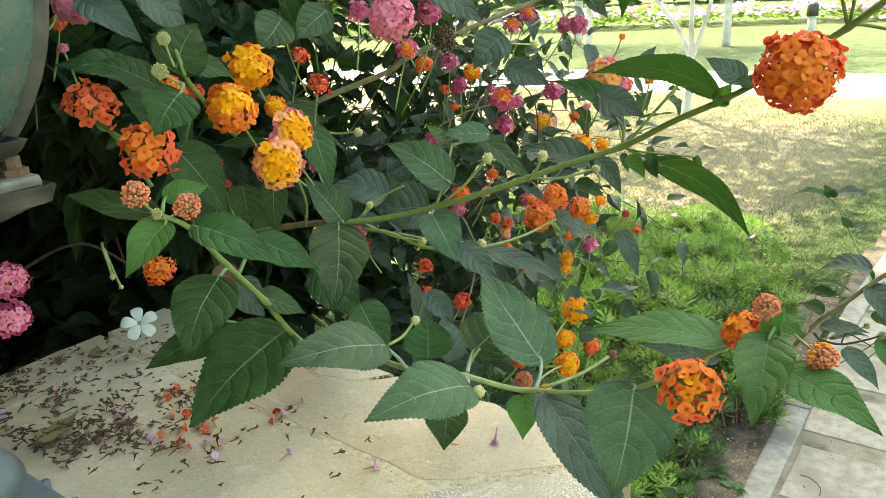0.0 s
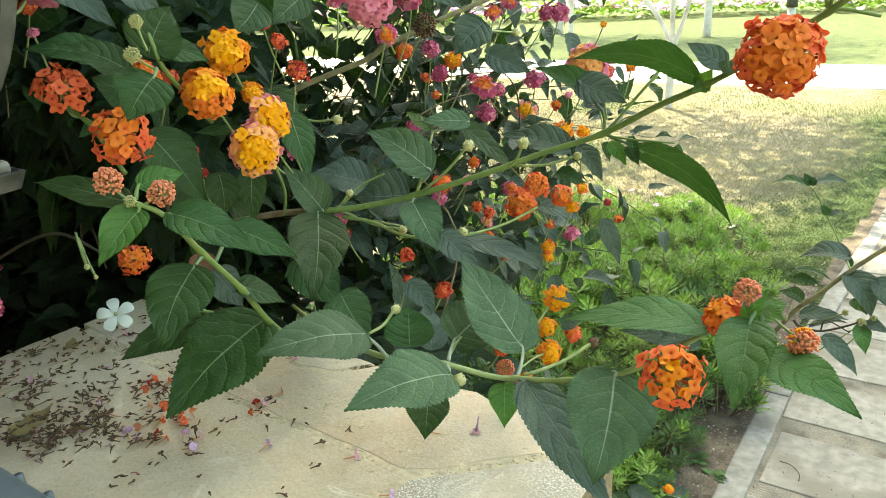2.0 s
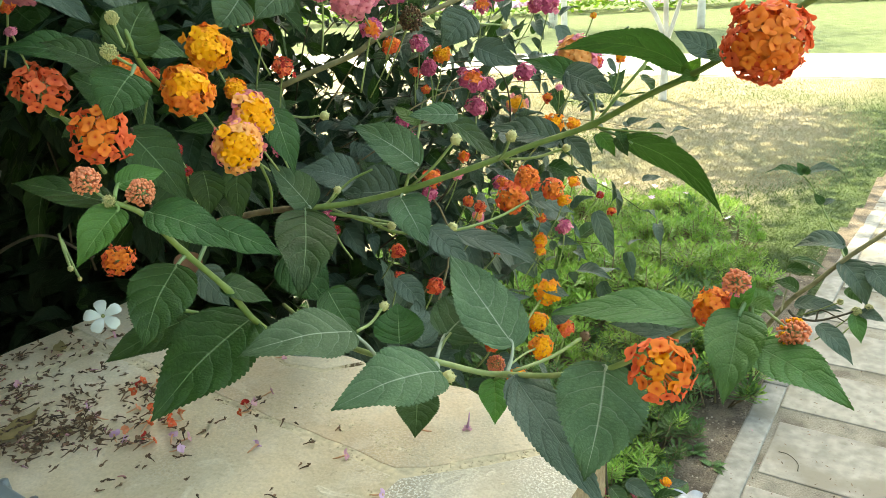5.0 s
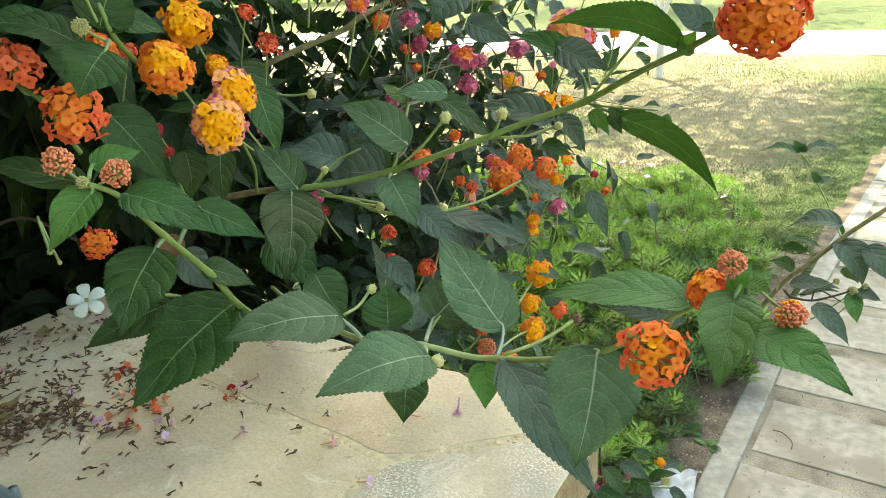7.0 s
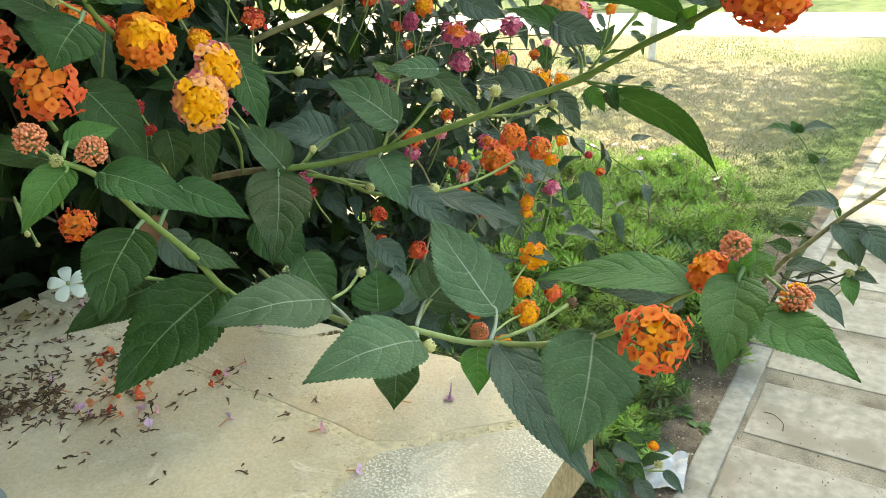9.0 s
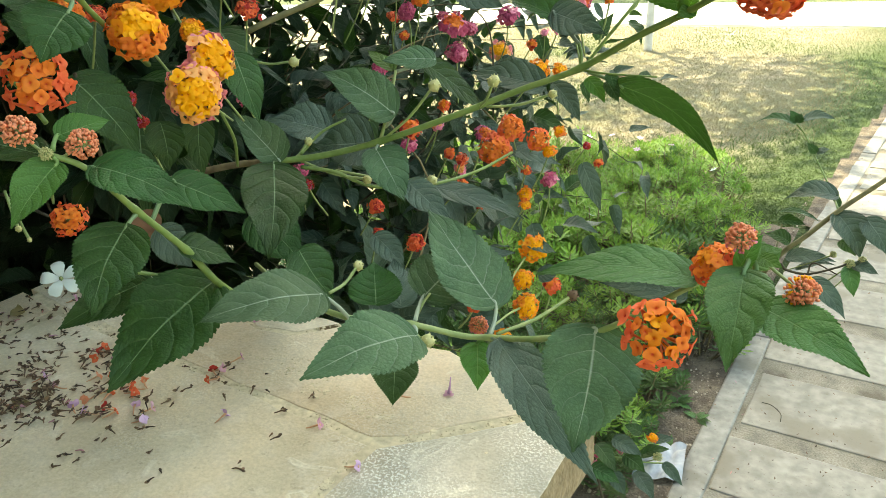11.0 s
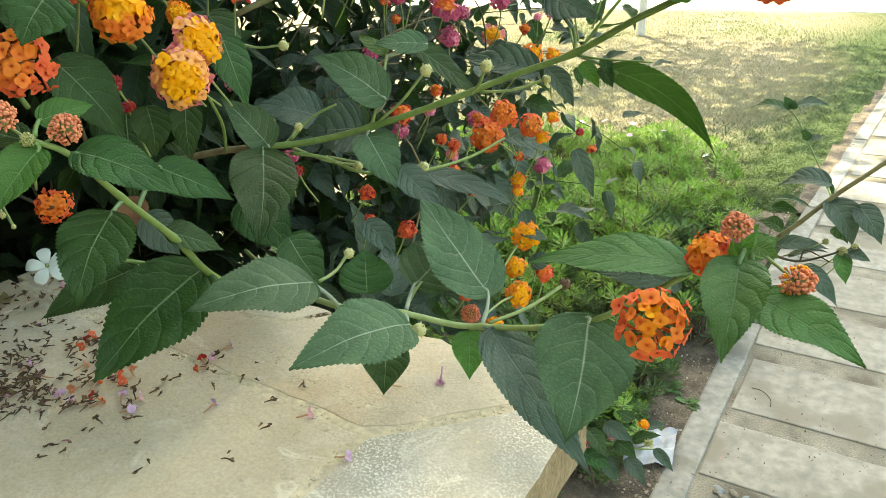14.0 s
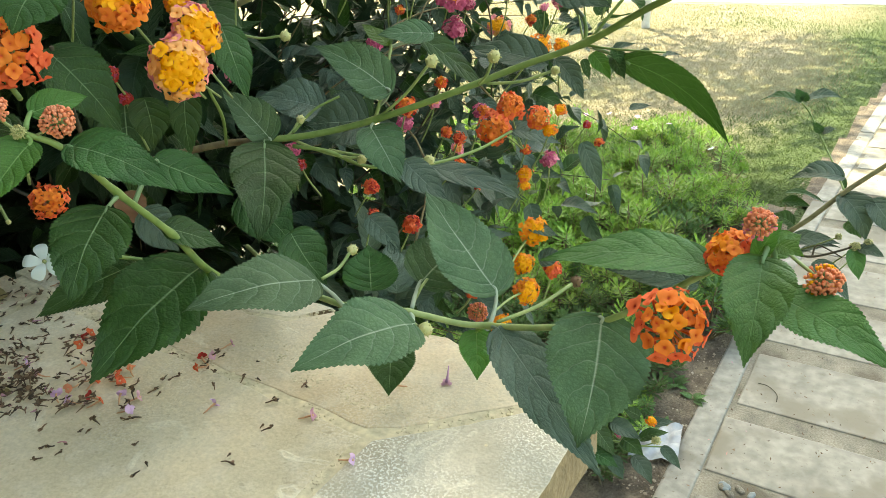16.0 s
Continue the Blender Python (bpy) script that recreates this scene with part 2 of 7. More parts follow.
M["rust"] = coat_material("rusty_bolt", (0.07, 0.045, 0.03), (0.17, 0.10, 0.06), 0.85, 0.2, 150)
M["opal"] = coat_material("opal_glass", (0.062, 0.112, 0.092), (0.08, 0.135, 0.112), 0.25, 0.0, 12)
M["plastic"] = coat_material("grey_plastic", (0.10, 0.13, 0.14), (0.16, 0.19, 0.20), 0.45, 0.0, 30)
M["paper"] = coat_material("white_plastic", (0.22, 0.25, 0.28), (0.38, 0.41, 0.45), 0.4, 0.0, 40)
M["whitewash"] = rough_surface("whitewashed_bark", (0.48, 0.47, 0.43), (0.62, 0.60, 0.55), 5.0, 0.85, 14, 0.15, 0.003, (0.34, 0.31, 0.26), 3.0)
M["bark"] = rough_surface("bark", (0.16, 0.12, 0.08), (0.28, 0.23, 0.17), 12.0, 0.9)
M["crown"] = leaf_material("tree_leaf", (0.04, 0.09, 0.02), (0.07, 0.14, 0.03), (0.10, 0.17, 0.05), (0.10, 0.22, 0.03), share=0.25)
M["cover"] = leaf_material("groundcover_leaf", (0.05, 0.13, 0.02), (0.30, 0.48, 0.10), (0.34, 0.48, 0.16), (0.26, 0.48, 0.06), rough=0.38, share=0.28, spec=0.35, show=0.4)
M["cover_dull"] = leaf_material("groundcover_leaf_dull", (0.055, 0.125, 0.04), (0.11, 0.21, 0.07), (0.18, 0.26, 0.12), (0.12, 0.24, 0.05), rough=0.42, share=0.2, show=0.4)
M["grass"] = leaf_material("grass_blade", (0.23, 0.195, 0.125), (0.35, 0.295, 0.20), (0.30, 0.27, 0.16), (0.26, 0.24, 0.10), rough=0.6, share=0.25)
# green blades, darkened further so the colour carries shade near the path
M["grass_green"] = leaf_material("green_grass_blade", (0.040, 0.075, 0.019), (0.082, 0.12, 0.035), (0.11, 0.145, 0.055), (0.10, 0.16, 0.035), rough=0.6, share=0.25)
M["dirt"] = rough_surface("sandy_soil", (0.10, 0.078, 0.054), (0.215, 0.17, 0.122), 22.0, 0.95, 90, 1.0, 0.012, (0.075, 0.058, 0.042), 9.0)
M["gravel"] = rough_surface("joint_gravel", (0.145, 0.132, 0.104), (0.27, 0.247, 0.195), 18.0, 0.95, 120, 0.5, 0.006, (0.105, 0.092, 0.066), 9.0)
M["slab"] = rough_surface("path_slab", (0.205, 0.194, 0.162), (0.27, 0.256, 0.218), 6.0, 0.75, 60, 0.25, 0.002, (0.165, 0.148, 0.114), 5.5, flecks=0.6)
M["kerb"] = rough_surface("concrete_kerb", (0.205, 0.20, 0.176), (0.285, 0.277, 0.245), 7.0, 0.85, 60, 0.4, 0.003, (0.16, 0.15, 0.125), 8.0, flecks=0.7)
M["path"] = rough_surface("pale_concrete_path", (0.58, 0.56, 0.52), (0.70, 0.68, 0.64), 2.0, 0.85)
M["wall"] = rough_surface("rendered_wall", (0.38, 0.33, 0.24), (0.50, 0.44, 0.33), 6.0, 0.9, 50)


def stone_material(name, c1, c2, c3, crystal):
    """Worn sandstone: broad tones, chalky scuffs, fine pits and, where it is crystalline, pale grains."""
    m, nt, b = mat(name)
    n1, n2, n3 = tex(nt, "Noise", 9.0, 8), tex(nt, "Noise", 55.0, 9), tex(nt, "Noise", 480.0, 6)
    col = ramp(nt, n1.outputs[0], [(0.3, c1), (0.52, c2), (0.72, c3)])
    col = mix(nt, ramp(nt, n2.outputs[0], [(0.48, (0, 0, 0)), (0.72, (0.55, 0.55, 0.55))]), col, (0.66, 0.59, 0.47))
    flake = ramp(nt, tex(nt, "Noise", 620.0, 5).outputs[0], [(0.50, (0, 0, 0)), (0.59, (1, 1, 1))])
    patch = ramp(nt, tex(nt, "Noise", 16.0, 8).outputs[0], [(0.44, (0, 0, 0)), (0.64, (1, 1, 1))])
    f = math_node(nt, "MULTIPLY", math_node(nt, "MULTIPLY", flake, patch), crystal)
    col = mix(nt, f, col, (0.84, 0.80, 0.71))
    scuff = tex(nt, "Noise", 26.0, 9)
    scuff.inputs["Distortion"].default_value = 1.2
    marks = ramp(nt, scuff.outputs[0], [(0.60, (0, 0, 0)), (0.66, (0.6, 0.6, 0.6)), (0.70, (0, 0, 0))])
    col = mix(nt, marks, col, (0.80, 0.74, 0.60))
    damp = ramp(nt, tex(nt, "Noise", 6.5, 6).outputs[0], [(0.50, (0, 0, 0)), (0.68, (0.45, 0.45, 0.45))])
    col = mix(nt, damp, col, tuple(q * k for q, k in zip(c1, (0.80, 0.86, 0.92))))
    spots = ramp(nt, tex(nt, "Noise", 170.0, 4).outputs[0], [(0.66, (0, 0, 0)), (0.74, (1, 1, 1))])
    col = mix(nt, math_node(nt, "MULTIPLY", spots, 0.6), col, (0.33, 0.27, 0.18))
    fine = ramp(nt, n3.outputs[0], [(0.3, (0.86, 0.86, 0.86)), (0.7, (1.08, 1.08, 1.08))])
    col = mix(nt, 1.0, col, fine, "MULTIPLY")
    nt.links.new(col, b.inputs["Base Color"])
    nt.links.new(math_node(nt, "MULTIPLY_ADD", n2.outputs[0], 0.35, 0.24), b.inputs["Roughness"])
    b.inputs["Specular IOR Level"].default_value = 0.5
    h = math_node(nt, "MULTIPLY_ADD", n3.outputs[0], 0.4, n2.outputs[0])
    h = math_node(nt, "MULTIPLY_ADD", marks, 0.35, h)
    h = math_node(nt, "MULTIPLY_ADD", f, 0.4, h)
    bump(nt, b, h, 0.5, 0.0020)
    return m


M["stone_a"] = stone_material("coping_stone", (0.47, 0.36, 0.225), (0.63, 0.51, 0.345), (0.72, 0.62, 0.455), 0.25)
M["stone_b"] = stone_material("coping_stone_pale", (0.52, 0.435, 0.29), (0.645, 0.55, 0.385), (0.74, 0.66, 0.50), 0.3)
M["stone_c"] = stone_material("coping_stone_crystal", (0.42, 0.36, 0.26), (0.50, 0.445, 0.335), (0.57, 0.52, 0.42), 1.0)
M["stone_edge"] = rough_surface("broken_stone_edge", (0.20, 0.145, 0.08), (0.34, 0.26, 0.16), 30.0, 0.9, 60, 0.8, 0.004)
M["mortar"] = rough_surface("mortar", (0.56, 0.48, 0.32), (0.70, 0.61, 0.43), 30.0, 0.9, 60, 0.5, 0.002)


def lawn_material():
    m, nt, b = mat("lawn")
    big, mid, fine = tex(nt, "Noise", 0.55, 5), tex(nt, "Noise", 5.0, 6), tex(nt, "Noise", 70.0, 8)
    c = nt.nodes.new("ShaderNodeTexCoord")
    sep = nt.nodes.new("ShaderNodeSeparateXYZ")
    nt.links.new(c.outputs["Object"], sep.inputs[0])
    far = math_node(nt, "MULTIPLY_ADD", sep.outputs[1], 0.5, -4.3, clamp=True)
    dry = mix(nt, ramp(nt, mid.outputs[0], [(0.35, (0, 0, 0)), (0.65, (1, 1, 1))]), (0.34, 0.29, 0.205), (0.23, 0.215, 0.135))
    green = mix(nt, ramp(nt, mid.outputs[0], [(0.35, (0, 0, 0)), (0.65, (1, 1, 1))]), (0.088, 0.125, 0.052), (0.128, 0.16, 0.078))
    patch = ramp(nt, big.outputs[0], [(0.50, (0, 0, 0)), (0.70, (1, 1, 1))])
    col = mix(nt, math_node(nt, "MULTIPLY", patch, 0.85), dry, green)
    col = mix(nt, far, col, green)
    # greener grass along the path, with shade put into its dark colour
    edge = math_node(nt, "ADD", math_node(nt, "MULTIPLY_ADD", sep.outputs[1], -0.065, sep.outputs[0]), math_node(nt, "MULTIPLY_ADD", big.outputs[0], 0.9, 0.95))
    strip = math_node(nt, "MINIMUM", math_node(nt, "MULTIPLY", edge, 1.6), math_node(nt, "MULTIPLY_ADD", sep.outputs[0], -1.0, 1.6), clamp=True)
    col = mix(nt, strip, col, (0.062, 0.092, 0.036))
    col = mix(nt, 1.0, col, ramp(nt, fine.outputs[0], [(0.3, (0.55, 0.55, 0.55)), (0.7, (1.3, 1.3, 1.3))]), "MULTIPLY")
    nt.links.new(col, b.inputs["Base Color"])
    b.inputs["Roughness"].default_value = 0.95
    b.inputs["Specular IOR Level"].default_value = 0.15
    bump(nt, b, fine.outputs[0], 0.8, 0.03)
    return m


M["lawn"] = lawn_material()


# ---- building helpers ----
def mesh_of(name, verts, faces, mats, uvs=None, face_mats=None, smooth=True):
    me = bpy.data.meshes.new(name)
    me.from_pydata([tuple(v) for v in verts], [], faces)
    for m in mats:
        me.materials.append(m)
    if uvs is not None:
        layer = me.uv_layers.new(name="UVMap")
        idx = np.empty(len(me.loops), dtype=np.int32)
        me.loops.foreach_get("vertex_index", idx)
        layer.data.foreach_set("uv", np.asarray(uvs, dtype=np.float32)[idx].ravel())
    if face_mats is not None:
        me.polygons.foreach_set("material_index", np.asarray(face_mats, dtype=np.int32))
    me.polygons.foreach_set("use_smooth", np.full(len(me.polygons), smooth))
    me.update()
    return me


def put(name, me, parent=None, m=None, label=""):
    ob = new(name, me)
    if m is not None:
        ob.matrix_basis = m
    if parent is not None:
        ob.parent = parent
    if label:
        ob["label"] = label
    return ob


def from_bm(name, bm, mats, smooth=False):
    me = bpy.data.meshes.new(name)
    bm.to_mesh(me)
    bm.free()
    for m in mats:
        me.materials.append(m)
    me.polygons.foreach_set("use_smooth", np.full(len(me.polygons), smooth))
    return me


def part(name, bm, material, parent, label="", m=None, smooth=False):
    return put(name, from_bm(name, bm, [material], smooth), parent, m, label)


class Soup:
    """Collects pieces of geometry that become one mesh."""

    def __init__(self):
        self.v, self.f, self.uv, self.fm = [], [], [], []

    def add(self, verts, faces, uvs=None, slot=0):
        o = len(self.v)
        self.v.extend(verts)
        self.uv.extend(uvs if uvs is not None else [(0.5, 0.25)] * len(verts))
        self.f.extend([tuple(i + o for i in f) for f in faces])
        self.fm.extend([slot] * len(faces))

    def mesh(self, name, mats, smooth=True):
        return mesh_of(name, self.v, self.f, mats, self.uv, self.fm, smooth)


def tube_geo(points, radii, sides=8, cap=True):
    """A tube through points with a radius at each."""
    pts = [Vector(p) for p in points]
    verts, faces = [], []
    up = Vector((0.31, 0.17, 0.93))
    for i, p in enumerate(pts):
        d = (pts[min(i + 1, len(pts) - 1)] - pts[max(i - 1, 0)]).normalized()
        a = d.cross(up)
        if a.length < 1e-4:
            a = d.cross(Vector((1, 0, 0)))
        a.normalize()
        b = d.cross(a)
        for k in range(sides):
            t = 2 * math.pi * k / sides
            verts.append(p + (a * math.cos(t) + b * math.sin(t)) * radii[i])
    for i in range(len(pts) - 1):
        for k in range(sides):
            k2 = (k + 1) % sides
            faces.append((i * sides + k, i * sides + k2, (i + 1) * sides + k2, (i + 1) * sides + k))
    if cap:
        faces.append(tuple(range(sides - 1, -1, -1)))
        faces.append(tuple((len(pts) - 1) * sides + k for k in range(sides)))
    return verts, faces


def smooth_line(points, n=6):
    """Catmull-Rom through the points."""
    p = [Vector(q) for q in points]
    p = [p[0] * 2 - p[1]] + p + [p[-1] * 2 - p[-2]]
    out = []
    for i in range(1, len(p) - 2):
        for k in range(n):
            t = k / n
            a, b, c, d = p[i - 1], p[i], p[i + 1], p[i + 2]
            out.append(0.5 * ((2 * b) + (c - a) * t + (2 * a - 5 * b + 4 * c - d) * t * t + (3 * b - a - 3 * c + d) * t ** 3))
    out.append(p[-2])
    return out


def box_bm(x0, y0, z0, x1, y1, z1, bevel=0.0, segs=2):
    bm = bmesh.new()
    bmesh.ops.create_cube(bm, size=1.0)
    for v in bm.verts:
        v.co = Vector(((x0 + x1) / 2 + v.co.x * (x1 - x0), (y0 + y1) / 2 + v.co.y * (y1 - y0), (z0 + z1) / 2 + v.co.z * (z1 - z0)))
    if bevel:
        bmesh.ops.bevel(bm, geom=bm.edges[:], offset=bevel, segments=segs, affect="EDGES", profile=0.5)
    return bm


def lathe_bm(profile, sides=40):
    bm = bmesh.new()
    rings = []
    for r, z in profile:
        rings.append([bm.verts.new((r * math.cos(2 * math.pi * k / sides), r * math.sin(2 * math.pi * k / sides), z)) for k in range(sides)])
    for a, b in zip(rings, rings[1:]):
        for k in range(sides):
            bm.faces.new((a[k], a[(k + 1) % sides], b[(k + 1) % sides], b[k]))
    bm.faces.new(rings[0][::-1])
    bm.faces.new(rings[-1])
    return bm


# ---- ground, lawn, paths ----
rng = random.Random(7)
gv, gf, n = [], [], 60
ring = [0.0, 2.0, 4.0, 7.0, 12.0, 20.0, 40.0, 90.0, 250.0, 900.0]
for j, r in enumerate(ring):
    for k in range(n):
        t = 2 * math.pi * k / n
        gv.append((-1 + r * math.cos(t), 3 + r * math.sin(t), -0.012))
for j in range(len(ring) - 1):
    for k in range(n):
        k2 = (k + 1) % n
        gf.append((j * n + k, (j + 1) * n + k, (j + 1) * n + k2, j * n + k2) if j else (k, n + k, n + k2))
ground = tagged(put("ground", mesh_of("ground", gv, gf, [M["lawn"]])), "dry yellowish-green mown lawn reaching far back", "lawn", kind="structure")


def uneven_sheet(name, outline_fn, x0, x1, y0, y1, step, z, amp, material):
    """A low uneven sheet of soil over a stretch of plan."""
    verts, faces, index = [], [], {}
    nx, ny = int((x1 - x0) / step), int((y1 - y0) / step)
    for i in range(nx + 1):
        for j in range(ny + 1):
            x, y = x0 + i * step, y0 + j * step
            if outline_fn(x, y):
                index[i, j] = len(verts)
                verts.append((x, y, z + amp * min(1.0, max(0.1, (bend(y) - 0.32 - x) * 12)) * noise.fractal(Vector((x * 9, y * 9, 0.3)), 0.8, 2.0, 5)))
    for i in range(nx):
        for j in range(ny):
            q = [(i, j), (i + 1, j), (i + 1, j + 1), (i, j + 1)]
            if all(k in index for k in q):
                faces.append(tuple(index[k] for k in q))
    return mesh_of(name, verts, faces, [material])


def bend(y):
    """The path swings slightly to the side farther off."""
    return 0.065 * max(0.0, y - 2.5)


def swung(bm):
    for v in bm.verts:
        v.co.x += bend(v.co.y)
    return bm


def soil_edge(x, y):
    w = 0.05 * noise.noise(Vector((y * 3, 1.7, 0)))
    if y > 3.0:
        return -0.385 + 0.5 * w < x - bend(y) < -0.29
    return -1.83 < x < -0.315 and y < 3.25 + 4 * w


soil = tagged(put("soil_bed", uneven_sheet("soil_bed", soil_edge, -1.823, 0.12, 0.35, 8.3, 0.03, 0.004, 0.012, M["dirt"])), "bare sandy brown soil strip beside the kerb", "soil", kind="structure")

bed = box_bm(-0.262, -2.29, -0.06, 1.06, 2.5, 0.0)
bmesh.ops.extrude_face_region(bed, geom=[f for f in bed.faces if f.normal.y > 0.9])
bmesh.ops.translate(bed, verts=bed.verts[-4:], vec=(0, 5.9, 0))
path_base = tagged(part("path_bed", swung(bed), M["gravel"], None), "sandy gravel showing between the path slabs", "gravel", kind="structure")
kerb = tagged(new("kerb"), "pale grey concrete kerb edging the slab path", "kerb", kind="structure")
y = -1.9
while y < 8.3:
    part("kerb_stone", swung(box_bm(-0.322 + rng.uniform(-.002, .002), y + 0.003, -0.10, -0.257, y + 0.997, 0.006 + rng.uniform(-.002, .002), 0.006, 2)), M["kerb"], kerb)
    y += 1.0
paving = tagged(new("pavement"), "pale worn stone slabs with gravel joints", "paving", kind="structure")


def slab_bm(x0, y0, x1, y1, seed):
    r = random.Random(seed)
    bm = box_bm(x0, y0, -0.05, x1, y1, 0.004, 0.004, 2)
    for v in bm.verts:
        q = noise.noise_vector(Vector((v.co.x * 6 + seed, v.co.y * 6, 0)))
        v.co.x += q.x * 0.006
        v.co.y += q.y * 0.006
    swung(bm)
    dx = r.uniform(-0.003, 0.003)
    for v in bm.verts:
        v.co.z += (v.co.x - x0) * dx
    return bm


starts = [1.39 - 0.285 * k for k in range(12, 0, -1)] + [1.39, 1.66] + [1.985 + 0.315 * k for k in range(20)]
for seed, y in enumerate(starts):
    a = -0.250 + rng.uniform(-0.004, 0.008)
    split = 0.45 + rng.uniform(-0.05, 0.05)
    deep = 0.203 if y < 1.5 else 0.250 if y < 1.9 else 0.243
    for x0, x1 in ((a, split - 0.012), (split + 0.012, 1.05)):
        part("slab", slab_bm(x0, y, x1, y + deep + rng.uniform(-0.004, 0.004), seed * 2 + (x0 > 0)), M["slab"], paving)
far_path = tagged(part("road", box_bm(-40, 8.42, -0.08, 30, 10.32, 0.004, 0.01, 1), M["path"], None), "wide pale concrete footpath crossing the lawn", "path", kind="structure")
back_path = tagged(part("road", box_bm(-60, 25.5, -0.08, 40, 29.0, 0.004, 0.01, 1), M["path"], None), "pale paved walk beyond the flower bed", "path", kind="structure")

# ---- garden wall with stone coping ----
EDGE = -0.632
wall = tagged(part("wall_garden", box_bm(-0.602, -0.14, -0.1, -0.150, 0.365, 0.868, 0.006, 2), M["wall"], None), "low rendered garden pillar under stone coping", "wall", kind="structure")
part("mortar_bed", box_bm(-0.620, -0.165, 0.868, -0.132, 0.384, 0.9092, 0.003, 1), M["mortar"], wall, "sandy mortar between the coping stones")


def cut_at(outline, x0):
    """The part of an outline with x over x0."""
    out = []
    for i, a in enumerate(outline):
        b = outline[(i + 1) % len(outline)]
        if a[0] >= x0:
            out.append(a)
        if (a[0] >= x0) != (b[0] >= x0):
            t = (x0 - a[0]) / (b[0] - a[0])
            out.append((x0, a[1] + (b[1] - a[1]) * t))
    return out


def stone_piece(outline, z0, z1, seed, material):
    """One coping stone with a broken, rounded edge."""
    pts = []
    r = random.Random(seed)
    for i, a in enumerate(outline):
        b = outline[(i + 1) % len(outline)]
        steps = max(2, int(math.dist(a, b) / 0.012))
        for k in range(steps):
            t = k / steps
            x, y = a[0] + (b[0] - a[0]) * t, a[1] + (b[1] - a[1]) * t
            q = noise.noise_vector(Vector((x * 28, y * 28, seed))) * 0.0028 + noise.noise_vector(Vector((x * 90, y * 90, seed))) * 0.0012
            pts.append((x + q.x, y + q.y))
    bm = bmesh.new()
    top = bm.faces.new([bm.verts.new((x, y, z1)) for x, y in pts])
    ret = bmesh.ops.extrude_face_region(bm, geom=[top])
    low = [g for g in ret["geom"] if isinstance(g, bmesh.types.BMVert)]
    for v in low:
        v.co.z = z0
    bmesh.ops.recalc_face_normals(bm, faces=bm.faces[:])
    rim = [e for e in bm.edges if all(abs(v.co.z - z1) < 1e-6 for v in e.verts)]
    bmesh.ops.bevel(bm, geom=rim, offset=0.0009, segments=2, affect="EDGES", profile=0.5, clamp_overlap=True)
    return bm


G = 0.0035
stones = [
    ("stone_a", [(-0.440, 0.306), (-0.289, 0.3015), (-0.228, 0.2985), (-0.211, 0.309), (-0.183, 0.336), (-0.169, 0.352), (-0.150, 0.370), (-0.126, 0.384), (-0.131, 0.396), (-0.168, 0.405), (-0.215, 0.393), (-0.240, 0.399), (-0.330, 0.397), (-0.354, 0.368), (-0.388, 0.362), (-0.430, 0.372)]),
    ("stone_b", [(-0.436, 0.376), (-0.388, 0.3665), (-0.357, 0.3725), (-0.335, 0.397), (-0.378, 0.395), (-0.438, 0.386), (-0.520, 0.392), (-0.640, 0.386), (-0.720, 0.392), (-0.716, 0.330), (-0.600, 0.318), (-0.447, 0.310)]),
    ("stone_b", [(-0.228, 0.292), (-0.289, 0.2955), (-0.440, 0.300), (-0.560, 0.306), (-0.564, 0.120), (-0.400, 0.060), (-0.226, 0.050), (-0.2275, 0.241)]),
    ("stone_c", [(-0.2195, 0.292), (-0.2205, 0.241), (-0.219, 0.110), (-0.119, 0.112), (-0.120, 0.297), (-0.121, 0.345), (-0.123, 0.378), (-0.147, 0.363), (-0.165, 0.345), (-0.179, 0.329), (-0.206, 0.303)]),
    ("stone_a", [(-0.219, 0.104), (-0.220, -0.170), (-0.118, -0.172), (-0.119, 0.105)]),
    ("stone_a", [(-0.226, 0.043), (-0.400, 0.053), (-0.500, 0.088), (-0.640, 0.060), (-0.640, -0.170), (-0.227, -0.172)]),
    ("stone_a", [(-0.571, 0.124), (-0.571, 0.306), (-0.600, 0.311), (-0.716, 0.322), (-0.850, 0.310), (-0.930, 0.200), (-0.860, 0.080), (-0.645, 0.066)]),
    ("stone_c", [(-0.727, 0.392), (-0.723, 0.329), (-0.852, 0.318), (-0.936, 0.206), (-1.250, 0.180), (-1.300, 0.300), (-1.260, 0.393)]),
    ("stone_b", [(-0.647, 0.058), (-0.860, 0.072), (-0.938, 0.198), (-1.250, 0.172), (-1.330, -0.172), (-0.648, -0.170)]),
    ("stone_a", [(-1.338, -0.172), (-1.258, 0.176), (-1.308, 0.302), (-1.268, 0.392), (-2.600, 0.394), (-2.600, -0.172)]),
]
for i, (kind, outline) in enumerate(stones):
    outline = cut_at(outline, EDGE)
    if len(outline) < 3:
        continue
    bm = stone_piece(outline, 0.874, 0.9097 - 0.0002 * (i % 3), i + 3, M[kind])
    for f in bm.faces:
        c = f.calc_center_median()
        outer = c.x > -0.128 or c.x < EDGE + 0.006 or c.y > 0.386 or c.y < -0.165
        f.material_index = 1 if outer and abs(f.normal.z) < 0.4 else 0
    put("stone", from_bm("stone", bm, [M[kind], M["stone_edge"]]), wall)


# pale mortar crumbs along the joints and chipped scale on the stone
r = random.Random(41)
crust = Soup()


